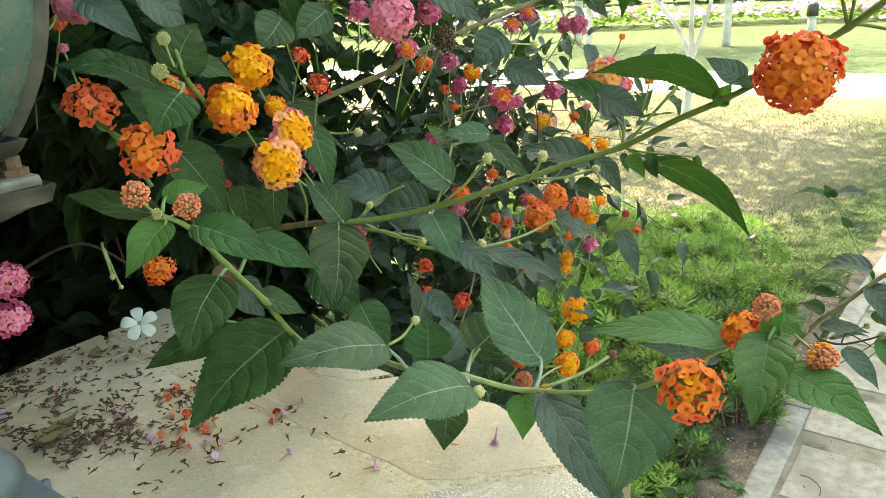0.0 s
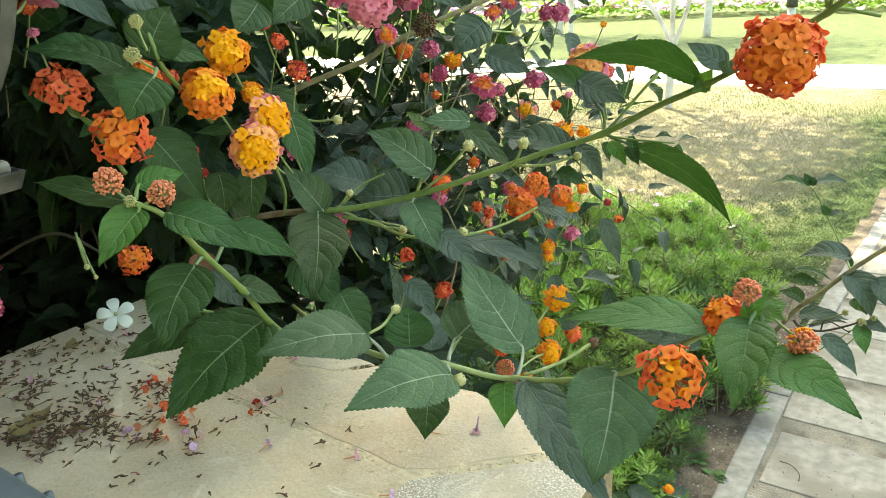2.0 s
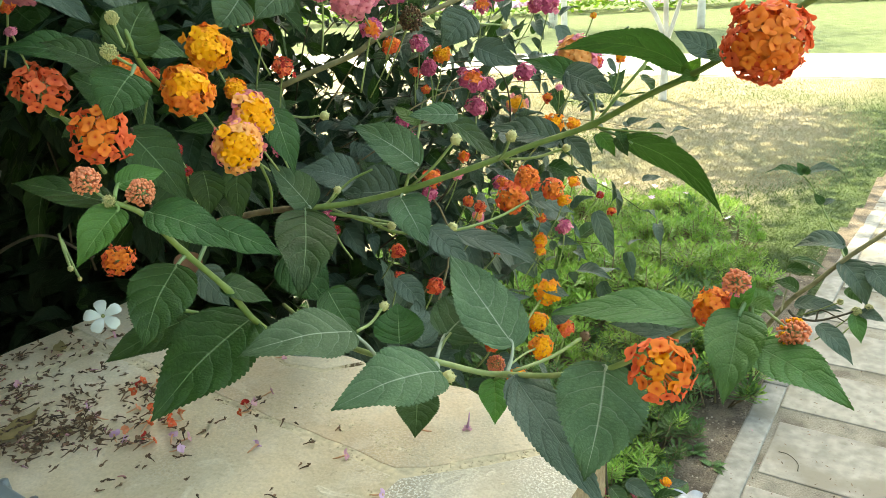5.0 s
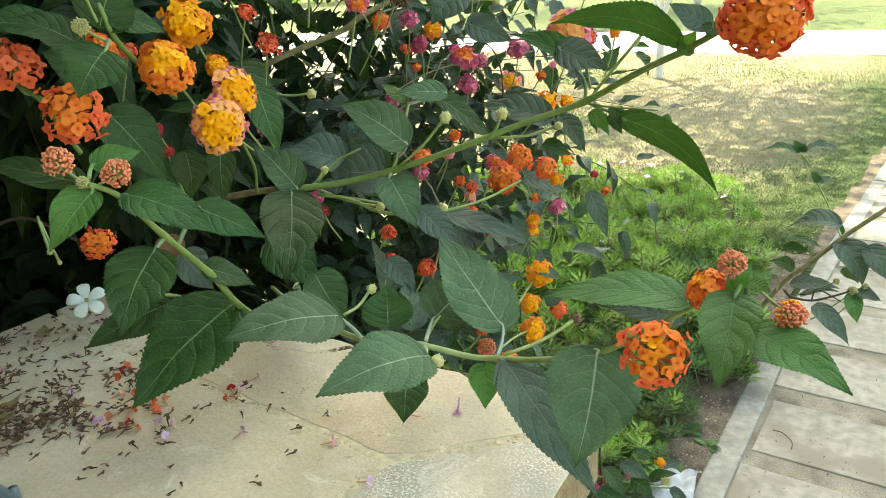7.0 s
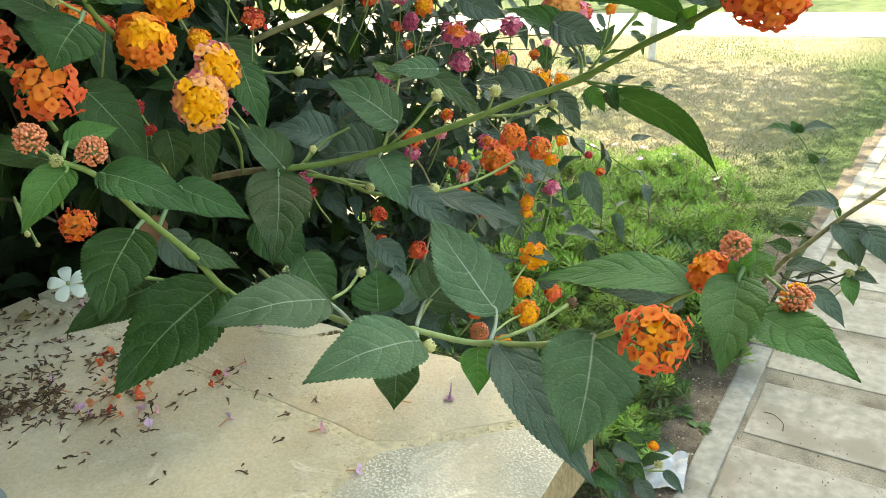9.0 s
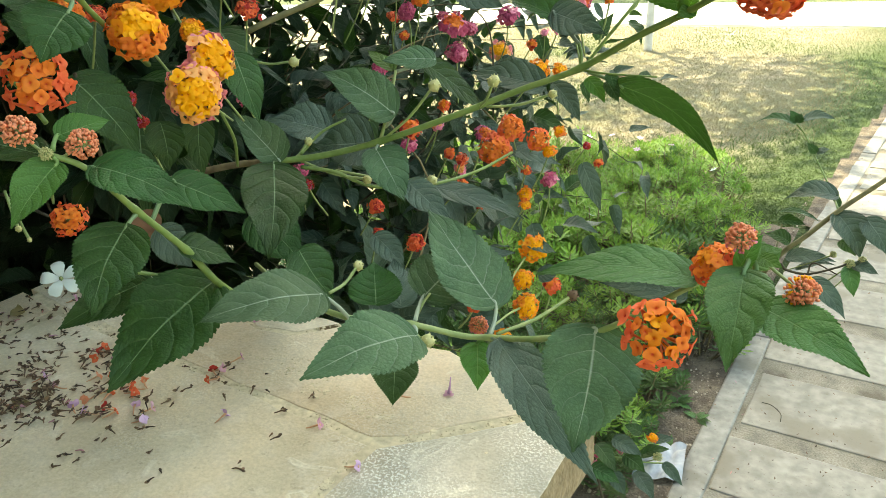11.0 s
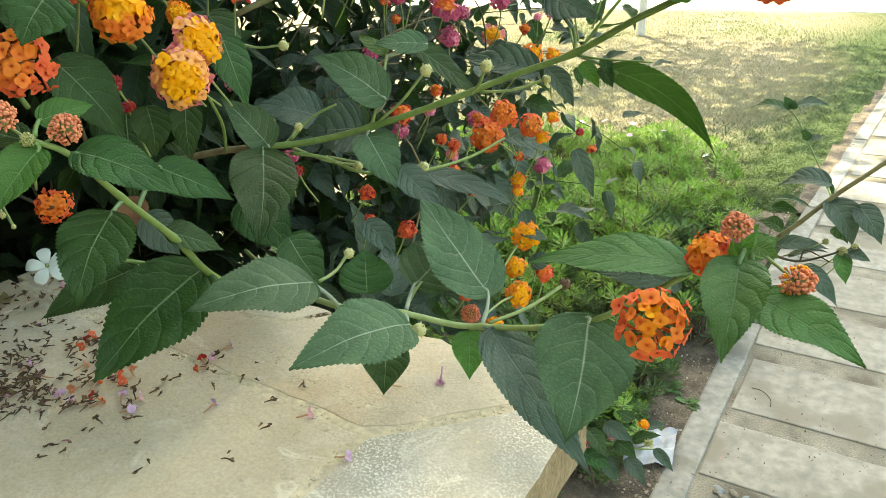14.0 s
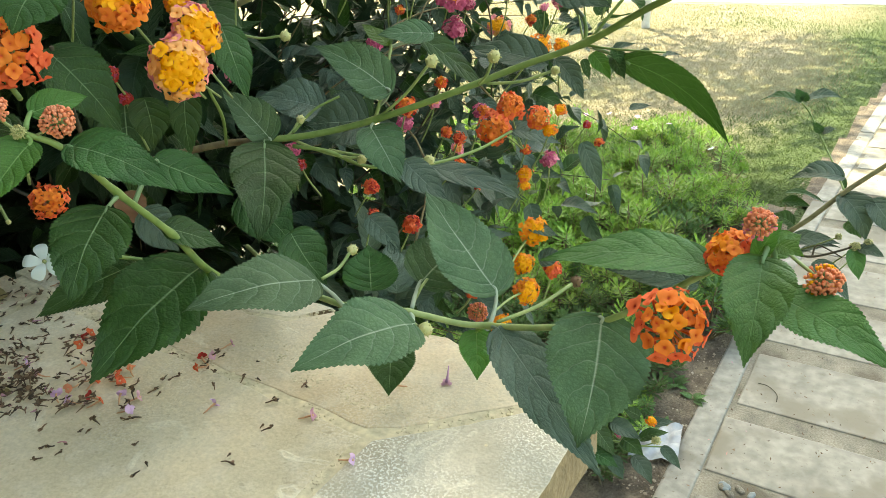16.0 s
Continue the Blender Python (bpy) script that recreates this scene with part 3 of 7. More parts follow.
def crumb(x, y, size, flat):
    a0 = r.uniform(0, 6.28)
    rim = [Vector((x + size * r.uniform(0.5, 1.1) * math.cos(a0 + q), y + size * r.uniform(0.5, 1.1) * math.sin(a0 + q), 0.9091)) for q in (0, 1.1, 2.1, 3.2, 4.2, 5.3)]
    top = [p.lerp(Vector((x, y, 0.9091)), 0.35) + Vector((0, 0, flat * r.uniform(0.5, 1.0))) for p in rim]
    crust.add(rim + top, [(q, (q + 1) % 6, 6 + (q + 1) % 6, 6 + q) for q in range(6)] + [(6, 7, 8, 9, 10, 11)])


joints = [[(-0.560, 0.3090), (-0.440, 0.3030), (-0.289, 0.2985), (-0.228, 0.2953), (-0.2085, 0.3060), (-0.181, 0.3325), (-0.167, 0.3485), (-0.148, 0.3665), (-0.125, 0.3815)],
          [(-0.2240, 0.292), (-0.2240, 0.241), (-0.2225, 0.110)], [(-0.440, 0.303), (-0.433, 0.374), (-0.388, 0.3645), (-0.355, 0.3705), (-0.333, 0.397)]]
for line in joints:
    for (ax, ay), (bx, by) in zip(line, line[1:]):
        for k in range(int(math.dist((ax, ay), (bx, by)) / 0.0016)):
            t = r.random()
            if noise.noise(Vector((ax + (bx - ax) * t, ay + (by - ay) * t, 0.0)) * 26) > -0.18:
                crumb(ax + (bx - ax) * t + r.gauss(0, 0.0022), ay + (by - ay) * t + r.gauss(0, 0.0022), 0.0005 + 0.0022 * r.random() ** 2.5, r.uniform(0.0006, 0.0012))
for k in range(420):
    x, y = r.gauss(-0.285, 0.045), 0.312 + abs(r.gauss(0, 0.016))
    if noise.noise(Vector((x, y, 0.3)) * 40) > 0.0 and y < 0.36:
        crumb(x, y, 0.0006 + 0.0024 * r.random() ** 2, 0.0010)
put("mortar_crumbs", crust.mesh("mortar_crumbs", [M["mortar"]], False), wall, None, "pale mortar crumbs along the joints")["kind"] = "stuff"

# two walls and a roof slab, unseen, added to block light on the shrub
side_blocker = tagged(part("wall_house", box_bm(-2.92, -6.0, -0.1, -2.602, 0.72, 5.2, 0.01, 1), M["wall"], None), "unseen plain wall added to block sky light from the left", "wall", kind="structure")
tagged(part("wall_back", box_bm(-2.598, -2.60, -0.1, 1.9, -2.30, 2.85, 0.01, 1), M["wall"], None), "unseen plain wall added to block low light from behind", "wall", kind="structure")
tagged(part("ceiling_porch", box_bm(-2.598, -2.60, 2.853, 1.9, -1.15, 3.0, 0.01, 1), M["wall"], None), "unseen plain slab added to block sky light from behind", "ceiling", kind="structure")

# ---- garden lantern on the wall ----
def lantern(x, y, z):
    root = tagged(new("garden_lantern"), "weathered grey wall lantern with opal glass and rusty bolts", "lantern")
    root.location = (x, y, z)
    bm = box_bm(-0.080, -0.100, 0.0, 0.104, 0.066, 0.013, 0.006, 3)
    part("foot", bm, M["plastic"], root, "blue-grey fluted foot", smooth=True)
    for k in range(5):
        for s in (-1, 1):
            for along in (0, 1):
                o = -0.05 + k * 0.025
                p = (o * 1.4 + 0.012, 0.0665 if s > 0 else -0.1005) if along else (0.1045 if s > 0 else -0.0805, o * 1.3 - 0.017)
                v, f = tube_geo([(p[0], p[1], 0.002), (p[0], p[1], 0.0105)], [0.0035, 0.003], 8)
                put("flute", mesh_of("flute", v, f, [M["plastic"]]), root)
    prof = [(0.070, 0.012), (0.064, 0.022), (0.050, 0.040), (0.037, 0.066), (0.030, 0.105), (0.028, 0.130), (0.033, 0.152), (0.042, 0.168), (0.048, 0.175)]
    part("stem", lathe_bm(prof), M["plastic"], root, "grey flared stem", smooth=True)
    def square_tray(name, rows, material, label=""):
        bm = lathe_bm([(q * math.sqrt(2), z) for q, z in rows], 4)
        bmesh.ops.rotate(bm, verts=bm.verts[:], cent=(0, 0, 0), matrix=Matrix.Rotation(math.pi / 4, 3, "Z"))
        up = [e for e in bm.edges if abs(e.verts[0].co.z - e.verts[1].co.z) > 1e-5]
        bmesh.ops.bevel(bm, geom=up, offset=0.004, segments=2, affect="EDGES", profile=0.5)
        return part(name, bm, material, root, label)

    square_tray("tray", [(0.042, 0.174), (0.058, 0.180), (0.074, 0.1875), (0.086, 0.1940), (0.0925, 0.1960), (0.0940, 0.2010), (0.0955, 0.2055), (0.0930, 0.2060), (0.091, 0.203)], M["metal"], "weathered metal tray under the glass")
    part("tray_top", box_bm(-0.090, -0.090, 0.2032, 0.090, 0.090, 0.212, 0.003, 2), M["metal_light"], root, "pale painted plate")
    part("collar", lathe_bm([(0.066, 0.212), (0.064, 0.216), (0.062, 0.2195)]), M["metal"], root, smooth=True)
    square_tray("ring_plate", [(0.076, 0.2195), (0.082, 0.221), (0.086, 0.2255), (0.089, 0.231), (0.0865, 0.2315), (0.084, 0.2285)], M["metal"])
    for sx in (-1, 1):
        for sy in (-1, 1):
            bolt = put("bolt", from_bm("bolt", lathe_bm([(0.0075, 0.0), (0.0075, 0.004), (0.0045, 0.0045), (0.0046, 0.0105), (0.004, 0.011)], 6), [M["rust"]]), root, None, "rusty bolt")
            bolt.location = (sx * 0.080, sy * 0.080, 0.2118)
    # globe with four flat metal ribs
    RG, ZG = 0.139, 0.3205
    prof = [(RG * math.sin(a), ZG - RG * math.cos(a)) for a in [math.radians(49 + (172 - 49) * k / 22) for k in range(23)]]
    part("glass", lathe_bm(prof, 64), M["opal"], root, "milky green-grey opal globe", smooth=True)
    steps = ((-0.190, -0.004), (-0.190, 0.0055), (-0.182, 0.0068), (-0.168, 0.0066), (-0.158, 0.0022), (-0.03, 0.0026), (-0.015, 0.0052), (0.015, 0.0052), (0.03, 0.0026), (0.158, 0.0022), (0.168, 0.0066), (0.182, 0.0068), (0.190, 0.0055), (0.190, -0.004))
    for q in range(4):
        a0 = math.radians(64 + 90 * q)
        verts, faces = [], []
        for r0, z0 in prof[:-3]:
            for da, dr in steps:
                n = Vector((r0, z0 - ZG)).normalized() * dr
                verts.append(((r0 + n.x) * math.cos(a0 + da), (r0 + n.x) * math.sin(a0 + da), z0 + n.y))
        w = len(steps)
        for k in range(len(prof) - 4):
            for j in range(w - 1):
                faces.append((k * w + j, k * w + j + 1, (k + 1) * w + j + 1, (k + 1) * w + j))
        put("rib", mesh_of("rib", verts, faces, [M["metal"]]), root, None, "weathered metal rib")
    part("cap", lathe_bm([(0.050, 0.452), (0.056, 0.460), (0.050, 0.470), (0.030, 0.482), (0.014, 0.492), (0.012, 0.506), (0.004, 0.512)]), M["metal"], root, smooth=True)
    return root


lantern(-0.475, 0.092, 0.9095)


# ---- lantana: leaves, florets, heads ----
def leaf_geo(length, width, droop=0.1, fold=0.18, wave=0.02, seed=0, nu=78, petiole=0.0, teeth=0.030, twist=0.0, cols=(-1.0, -0.86, -0.58, -0.29, 0.0, 0.29, 0.58, 0.86, 1.0)):
    """An ovate, toothed, quilted leaf along +y from its base, facing +z."""
    r = random.Random(seed)
    verts, uvs, faces = [], [], []
    ph, skew = r.uniform(0, 6), r.uniform(-0.07, 0.07)
    saw = (-0.5, 0.15, 0.5)
    for i in range(nu + 1):
        u = i / nu
        shape = math.sin(math.pi * u ** 0.58) ** (0.66 + 0.42 * u) if 0 < u < 1 else 0.0
        w = 0.5 * width * max(shape, 0.012) * (1 + 0.025 * noise.noise(Vector((u * 7, seed * 1.7, 0))))
        tooth = teeth * width * saw[i % 3] * (0.35 + 0.65 * shape) if 0 < i < nu else 0.0
        z = -droop * length * u * u + wave * length * math.sin(5 * u + ph) * 0.5
        ang = twist * u
        sway = skew * width * math.sin(math.pi * u)
        for c in cols:
            edge = abs(c) > 0.99
            x = c * (w + (tooth if edge else 0.0)) + sway
            y = length * (u + (0.006 if edge and i % 3 == 2 else 0.0) - 0.035 * abs(c) ** 2 * max(0.0, 1 - 5 * u))
            quilt = 0.006 * width * math.sin(u * 6 * 2 * math.pi - abs(c) * 6.0) * (1 if 0 < abs(c) < 0.9 else 0)
            zz = z + abs(c) * w * fold * 2 * (0.6 + 0.4 * math.cos(3 * u + ph)) + quilt + wave * width * (1.3 if edge else 0.4) * math.sin(13 * u + ph + c * 2) + 0.02 * width * abs(c) * noise.noise(Vector((u * 9, c * 3, seed * 2.3)))
            verts.append(Vector((x * math.cos(ang) - zz * math.sin(ang), y, zz * math.cos(ang) + x * math.sin(ang))))
            uvs.append((u, 0.5 + 0.5 * c))
    k = len(cols)
    for i in range(nu):
        for j in range(k - 1):
            faces.append((i * k + j, i * k + j + 1, (i + 1) * k + j + 1, (i + 1) * k + j))
    if petiole:
        v, f = tube_geo([(0, -petiole, -petiole * 0.12), (0, -petiole * 0.5, 0.0), (0, 0.0, 0.0), (0, length * 0.08, -0.0008)], [0.0009, 0.0009, 0.0009, 0.0005], 6)
        o = len(verts)
        verts += v
        uvs += [(0.3, 0.5)] * len(v)
        faces += [tuple(q + o for q in g) for g in f]
    return verts, faces, uvs


def leaf_frame(base, tip, normal):
    b, t, n = Vector(base), Vector(tip), Vector(normal)
    y = (t - b).normalized()
    z = (n - y * n.dot(y)).normalized()
    x = y.cross(z)
    return Matrix(((x.x, y.x, z.x, b.x), (x.y, y.y, z.y, b.y), (x.z, y.z, z.z, b.z), (0, 0, 0, 1)))


def floret_geo(rad, lobes=4, cup=0.25, seed=0, tube=0.0):
    """A small flared corolla facing +z: broad round lobes, a shallow notch between them, a pinched throat."""
    r = random.Random(seed)
    ph = r.uniform(0, 6.28)
    n = lobes * 5
    size = [r.uniform(0.82, 1.18) for _ in range(lobes)]
    lift = [r.uniform(-0.34, 0.24) for _ in range(lobes)]
    verts, faces = [Vector((0, 0, -0.30 * rad))], []
    for ring, (q, z) in enumerate(((0.15, -0.16), (0.52, 0.0), (1.0, cup * 0.10))):
        for k in range(n):
            a = 2 * math.pi * k / n + ph
            c = abs(math.cos(lobes / 2 * (a - ph)))
            lobe = int(k / 5 + 0.5) % lobes
            out = (0.56 + 0.44 * c ** 0.5) * size[lobe] if ring == 2 else (0.90 + 0.10 * c if ring == 1 else 1)
            rise = lift[lobe] * c + 0.09 * math.sin(3 * a + seed) - 0.20 * (1 - c) if ring == 2 else 0.05 * c if ring == 1 else 0
            verts.append(Vector((q * rad * out * math.cos(a), q * rad * out * math.sin(a), rad * (z + rise))))
    for k in range(n):
        k2 = (k + 1) % n
        faces.append((0, 1 + k, 1 + k2))
        for q in range(2):
            o = 1 + q * n
            faces.append((o + k, o + n + k, o + n + k2, o + k2))
    fm = [1 if i % 3 < 1 else 0 for i in range(len(faces))]
    if tube:
        v, f = tube_geo([(0, 0, -0.1 * rad), (0, 0, -tube)], [0.16 * rad, 0.10 * rad], 5, cap=False)
        o = len(verts)
        verts += v
        faces += [tuple(i + o for i in g) for g in f]
        fm += [0] * len(f)
    return verts, faces, fm


def floret_uv(verts, rad):
    """How far out on the corolla each vertex lies, and its bearing."""
    return [(min(1.0, math.hypot(p.x, p.y) / rad), math.atan2(p.y, p.x) / 6.283 + 0.5) for p in verts]


FLORETS = {}


def floret_mesh(colour, variant):
    key = (colour, variant)
    if key not in FLORETS:
        v, f, fm = floret_geo(1.0, 4 if variant % 3 < 2 else 5, 0.25 + 0.07 * variant, variant + 1, 2.2)
        FLORETS[key] = mesh_of("floret", v, f, [M[colour], M[{"yellow": "amber", "amber": "orange", "orange": "red", "red": "scarlet", "pink": "magenta", "peach": "orange", "salmon": "pink", "apricot": "amber"}.get(colour, colour)]], floret_uv(v, 1.0), fm)
    return FLORETS[key]


def bud_mesh(colour):
    key = (colour, "bud")
    if key not in FLORETS:
        s = Soup()
        v, f = tube_geo([(0, 0, -1.8), (0, 0, -0.5), (0, 0, 0.05), (0, 0, 0.45), (0, 0, 0.7)], [0.20, 0.28, 0.55, 0.62, 0.30], 6)
        s.add(v, f)
        FLORETS[key] = s.mesh("flower_bud", [M[colour]])
    return FLORETS[key]


def dome_points(n, reach, seed):
    """Directions spread over a cap of +z, reach in degrees, innermost first."""
    r = random.Random(seed)
    out = []
    g = math.pi * (3 - math.sqrt(5))
    zmin = math.cos(math.radians(reach))
    for i in range(n):
        z = 1 - (1 - zmin) * (i + 0.5) / n
        s = math.sqrt(max(0, 1 - z * z))
        a = i * g + seed
        d = Vector((s * math.cos(a), s * math.sin(a), z)) + Vector((r.uniform(-1, 1), r.uniform(-1, 1), r.uniform(-1, 1))) * 0.11
        out.append(d.normalized())
    return out


# bands of colour from the middle of a head outwards: (share of florets, colour or "bud:colour")
KINDS = {
    "yellow_orange": [(0.16, "yellow"), (0.28, "amber"), (1.0, "orange")],
    "yellow_pink": [(0.30, "yellow"), (0.52, "apricot"), (1.0, "salmon")],
    "yellow_peach": [(0.26, "yellow"), (0.62, "apricot"), (1.0, "salmon")],
    "orange_dome": [(0.3, "orange"), (1.0, "red")],
    "fore": [(0.02, "yellow"), (0.12, "amber"), (0.48, "orange"), (1.0, "red")],
    "gold_orange": [(0.35, "yellow"), (0.8, "amber"), (1.0, "orange")],
    "gold": [(0.22, "yellow"), (0.7, "amber"), (1.0, "orange")],
    "orange": [(0.10, "amber"), (0.48, "orange"), (1.0, "red")],
    "orange_red": [(0.35, "orange"), (1.0, "red")],
    "red": [(1.0, "red")],
    "scarlet": [(1.0, "scarlet")],
    "pink": [(1.0, "pink")],
    # pink heads standing in shade; magenta florets put that shade into the colour
    "pink_shaded": [(0.25, "pink"), (1.0, "magenta")],
    "pink_orange": [(0.35, "apricot"), (1.0, "pink")],
    "magenta": [(1.0, "magenta")],
    "magenta_orange": [(0.35, "orange"), (1.0, "magenta")],
    "bud_peach": [(1.0, "bud:peach")],
    "bud_pink": [(0.7, "bud:peach"), (1.0, "bud:pink")],
    "bud_green": [(1.0, "bud:bud_pale")],
    "bud_gold": [(0.6, "bud:peach"), (0.8, "bud:yellow"), (1.0, "bud:peach")],
    "dead": [(1.0, "bud:dry")],
}


def flower_head(parent, centre, axis, radius, kind, stalk=None, count=None, reach=105, floret=None, split=True, seed=0, label="", open_gap=1.0):
    """A rounded head of florets round a small green knob; stalk is where its stalk leaves the stem."""
    c, ax = Vector(centre), Vector(axis).normalized()
    if not split and reach == 105:
        reach = 82
        ax = (ax + Vector((0, 0, 0.5))).normalized()
    fr = floret or radius * (0.245 if split else 0.26)
    buds = KINDS[kind][0][1].startswith("bud:")
    if buds:
        fr = floret or radius * 0.165
    n = count or int((8.2 if not buds else 5.2) * (radius / fr) ** 2 * (1 - math.cos(math.radians(reach))) / 2 * open_gap)
    rot = ax.to_track_quat("Z", "Y").to_matrix().to_4x4()
    frame_m = Matrix.Translation(c) @ rot
    soup = Soup()
    knob = radius * (0.55 if buds else 0.30)
    for d in dome_points(18, 150, seed + 1.3):
        v, f = tube_geo([d * knob * 0.2, d * knob], [knob * 0.35, knob * 0.18], 5)
        soup.add(v, f)
    dirs = dome_points(n, reach, seed)
    inv = frame_m.inverted()
    if stalk is None and not split:
        q = random.Random(seed + 70)
        stalk = c + Vector((q.uniform(-0.05, -0.01), q.uniform(0.0, 0.04), -0.03 - radius * 2.2))
    if stalk is not None:
        s = inv @ Vector(stalk)
        mid = s * 0.45 + Vector((0, 0, -radius * 0.5))
        v, f = tube_geo(smooth_line([s, mid, Vector((0, 0, -knob * 0.3))], 4), [0.0008] * 9, 6)
        soup.add(v, f)
    r = random.Random(seed + 5)
    flat = 1.0 if buds else (0.80 if split else 0.66)
    parts = []
    for i, d in enumerate(dirs):
        share = (i + 0.5) / n
        colour = next(col for lim, col in KINDS[kind] if share + r.uniform(-0.10, 0.10) <= lim or lim >= 1.0)
        rr = radius * (r.uniform(0.80, 1.0) if split else r.uniform(0.62, 1.02))
        if not buds:
            v, f = tube_geo([d * knob * 0.8, d * (rr - fr * 1.4)], [0.00045, 0.0006], 4, cap=False)
            soup.add(v, f, None, 1)
        q = (d + Vector((r.uniform(-1, 1), r.uniform(-1, 1), r.uniform(-0.6, 1.0))) * (0.34 if split else 0.42)).normalized().to_track_quat("Z", "Y").to_matrix().to_4x4()
        lump = 1.0 + 0.20 * noise.noise(d * 2.2 + Vector((seed, 0, 0)))
        local = Matrix.Translation(Vector((d.x, d.y, d.z * flat)) * lump * (rr - (fr * 0.5 if buds else 0))) @ q @ Matrix.Rotation(r.uniform(0, 6.28), 4, "Z") @ Matrix.Scale(fr * r.uniform(0.76, 1.18), 4)
        if not split and r.random() < 0.28:
            colour = {"red": "scarlet", "orange": "red", "magenta": "pink", "amber": "orange", "scarlet": "magenta"}.get(colour, colour)
        parts.append((colour, r.randrange(5), local))
    mats = [M["stem_pale"], M["peach"] if not buds else M["stem_pale"]]
    if split:
        head = put("flower_head", soup.mesh("flower_head", mats), parent, frame_m, label)
        for colour, var, local in parts:
            if colour.startswith("bud:"):
                put("flower_bud", bud_mesh(colour[4:]), head, local)
            else:
                put("floret", floret_mesh(colour, var), head, local)
    else:
        slots = {}
        for colour, var, local in parts:
            key = colour[4:] if colour.startswith("bud:") else colour
            if key not in slots:
                slots[key] = len(mats)
                mats.append(M[key])
            if colour.startswith("bud:"):
                v, f = tube_geo([(0, 0, -1.2), (0, 0, 0.1), (0, 0, 0.5), (0, 0, 0.7)], [0.2, 0.55, 0.6, 0.3], 6)
                v = [Vector(p) for p in v]
            else:
                v, f, _ = floret_geo(1.0, 4, 0.3, var + 1)
            soup.add([local @ p for p in v], f, floret_uv(v, 1.0), slots[key])
        head = put("flower_head", soup.mesh("flower_head", mats), parent, frame_m, label)
    return head


def leaf(parent, base, tip, normal, width, kind="leaf", droop=0.10, fold=0.15, stalk=None, seed=0, wave=0.02, twist=0.0):
    """One leaf blade from base to tip; stalk is where its stalk leaves the stem."""
    b, t = Vector(base), Vector(tip)
    length = (t - b).length * 1.02
    v, f, uv = leaf_geo(length, width, 0.0, fold, wave, seed, twist=twist)
    n = Vector(normal)
    m = leaf_frame(b, t, n)
    # bow the blade: the middle rises, base and tip stay
    for p in v:
        u = min(1, max(0, p.y / length))
        p.z += droop * length * 4 * u * (1 - u) * 0.5
    soup = Soup()
    soup.add(v, f, uv)
    if stalk is not None:
        s = m.inverted() @ Vector(stalk)
        tv, tf = tube_geo(smooth_line([s, s * 0.45 + Vector((0, -length * 0.02, 0)), Vector((0, 0, 0)), Vector((0, length * 0.05, 0.0))], 4), [0.0013] * 4 + [0.0011] * 4 + [0.0009] * 5, 6)
        soup.add(tv, tf, [(0.3, 0.5)] * len(tv))
    return put("leaf", soup.mesh("leaf", [M[kind]]), parent, m)


def cane(parent, points, r0, r1, kind="stem_green", label="", n=6, nodes=()):
    pts = smooth_line(points, n)
    k = len(pts)
    radii = [r0 + (r1 - r0) * i / (k - 1) for i in range(k)]
    for i in nodes:
        radii[min(k - 1, i * n)] *= 1.28
    v, f = tube_geo(pts, radii, 10)
    return put("stem", mesh_of("stem", v, f, [M[kind]]), parent, None, label)


def knob_bud(parent, centre, toward, radius, stalk, kind="bud_pale"):
    """A small pale knob left where a head has dropped its florets."""
    c = Vector(centre)
    s = Soup()
    d = Vector(toward).normalized()
    v, f = tube_geo([c - d * radius, c - d * radius * 0.6, c, c + d * radius * 0.7, c + d * radius], [radius * 0.35, radius * 0.9, radius, radius * 0.7, radius * 0.2], 8)
    s.add(v, f, None, 0)
    for k, q in enumerate(dome_points(12, 130, 2)):
        q = d.to_track_quat("Z", "Y") @ q
        tv, tf = tube_geo([c + q * radius * 0.8, c + q * radius * 1.22], [radius * 0.22, radius * 0.08], 4)
        s.add(tv, tf, None, 0)
    st = Vector(stalk)
    pts = smooth_line([st, st.lerp(c, 0.5) + Vector((0, 0, -0.003)), c - d * radius * 0.8], 4)
    tv, tf = tube_geo(pts, [0.0011] * len(pts), 6)
    s.add(tv, tf, None, 1)
    return put("seed_knob", s.mesh("seed_knob", [M[kind], M["stem_pale"]]), parent)


LEAF_BANK = {}


def bank_leaf(kind, variant):
    if (kind, variant) not in LEAF_BANK:
        r = random.Random(variant)
        v, f, uv = leaf_geo(1.0, r.uniform(0.42, 0.56), r.uniform(-0.05, 0.45), r.uniform(0.08, 0.5), r.uniform(0.01, 0.05), variant, nu=15, petiole=0.22, teeth=0.05, twist=r.uniform(-0.5, 0.5), cols=(-1.0, -0.5, 0.0, 0.5, 1.0))
        LEAF_BANK[kind, variant] = (mesh_of("leaf", v, f, [M[kind]], uv), v, f, uv)
    return LEAF_BANK[kind, variant]


# ---- the lantana shrub behind and over the wall ----
lantana = tagged(new("lantana_shrub"), "flowering lantana shrub with orange, yellow and pink heads beside the wall", "shrub")
# main stems
cane(lantana, [(-0.4064, 0.4225, 1.0226), (-0.3722, 0.4421, 1.0254), (-0.3294, 0.4615, 1.0355), (-0.2732, 0.4819, 1.0549), (-0.2318, 0.4984, 1.0711), (-0.1873, 0.5066, 1.0874), (-0.1459, 0.5002, 1.1102), (-0.1154, 0.4913, 1.1250), (-0.0864, 0.4754, 1.1414), (-0.0567, 0.4584, 1.1611), (-0.0388, 0.4523, 1.1732), (-0.0229, 0.4451, 1.1858), (-0.0070, 0.4421, 1.1996)], 0.0025, 0.0019, "stem_green", nodes=(2, 5, 7, 10))
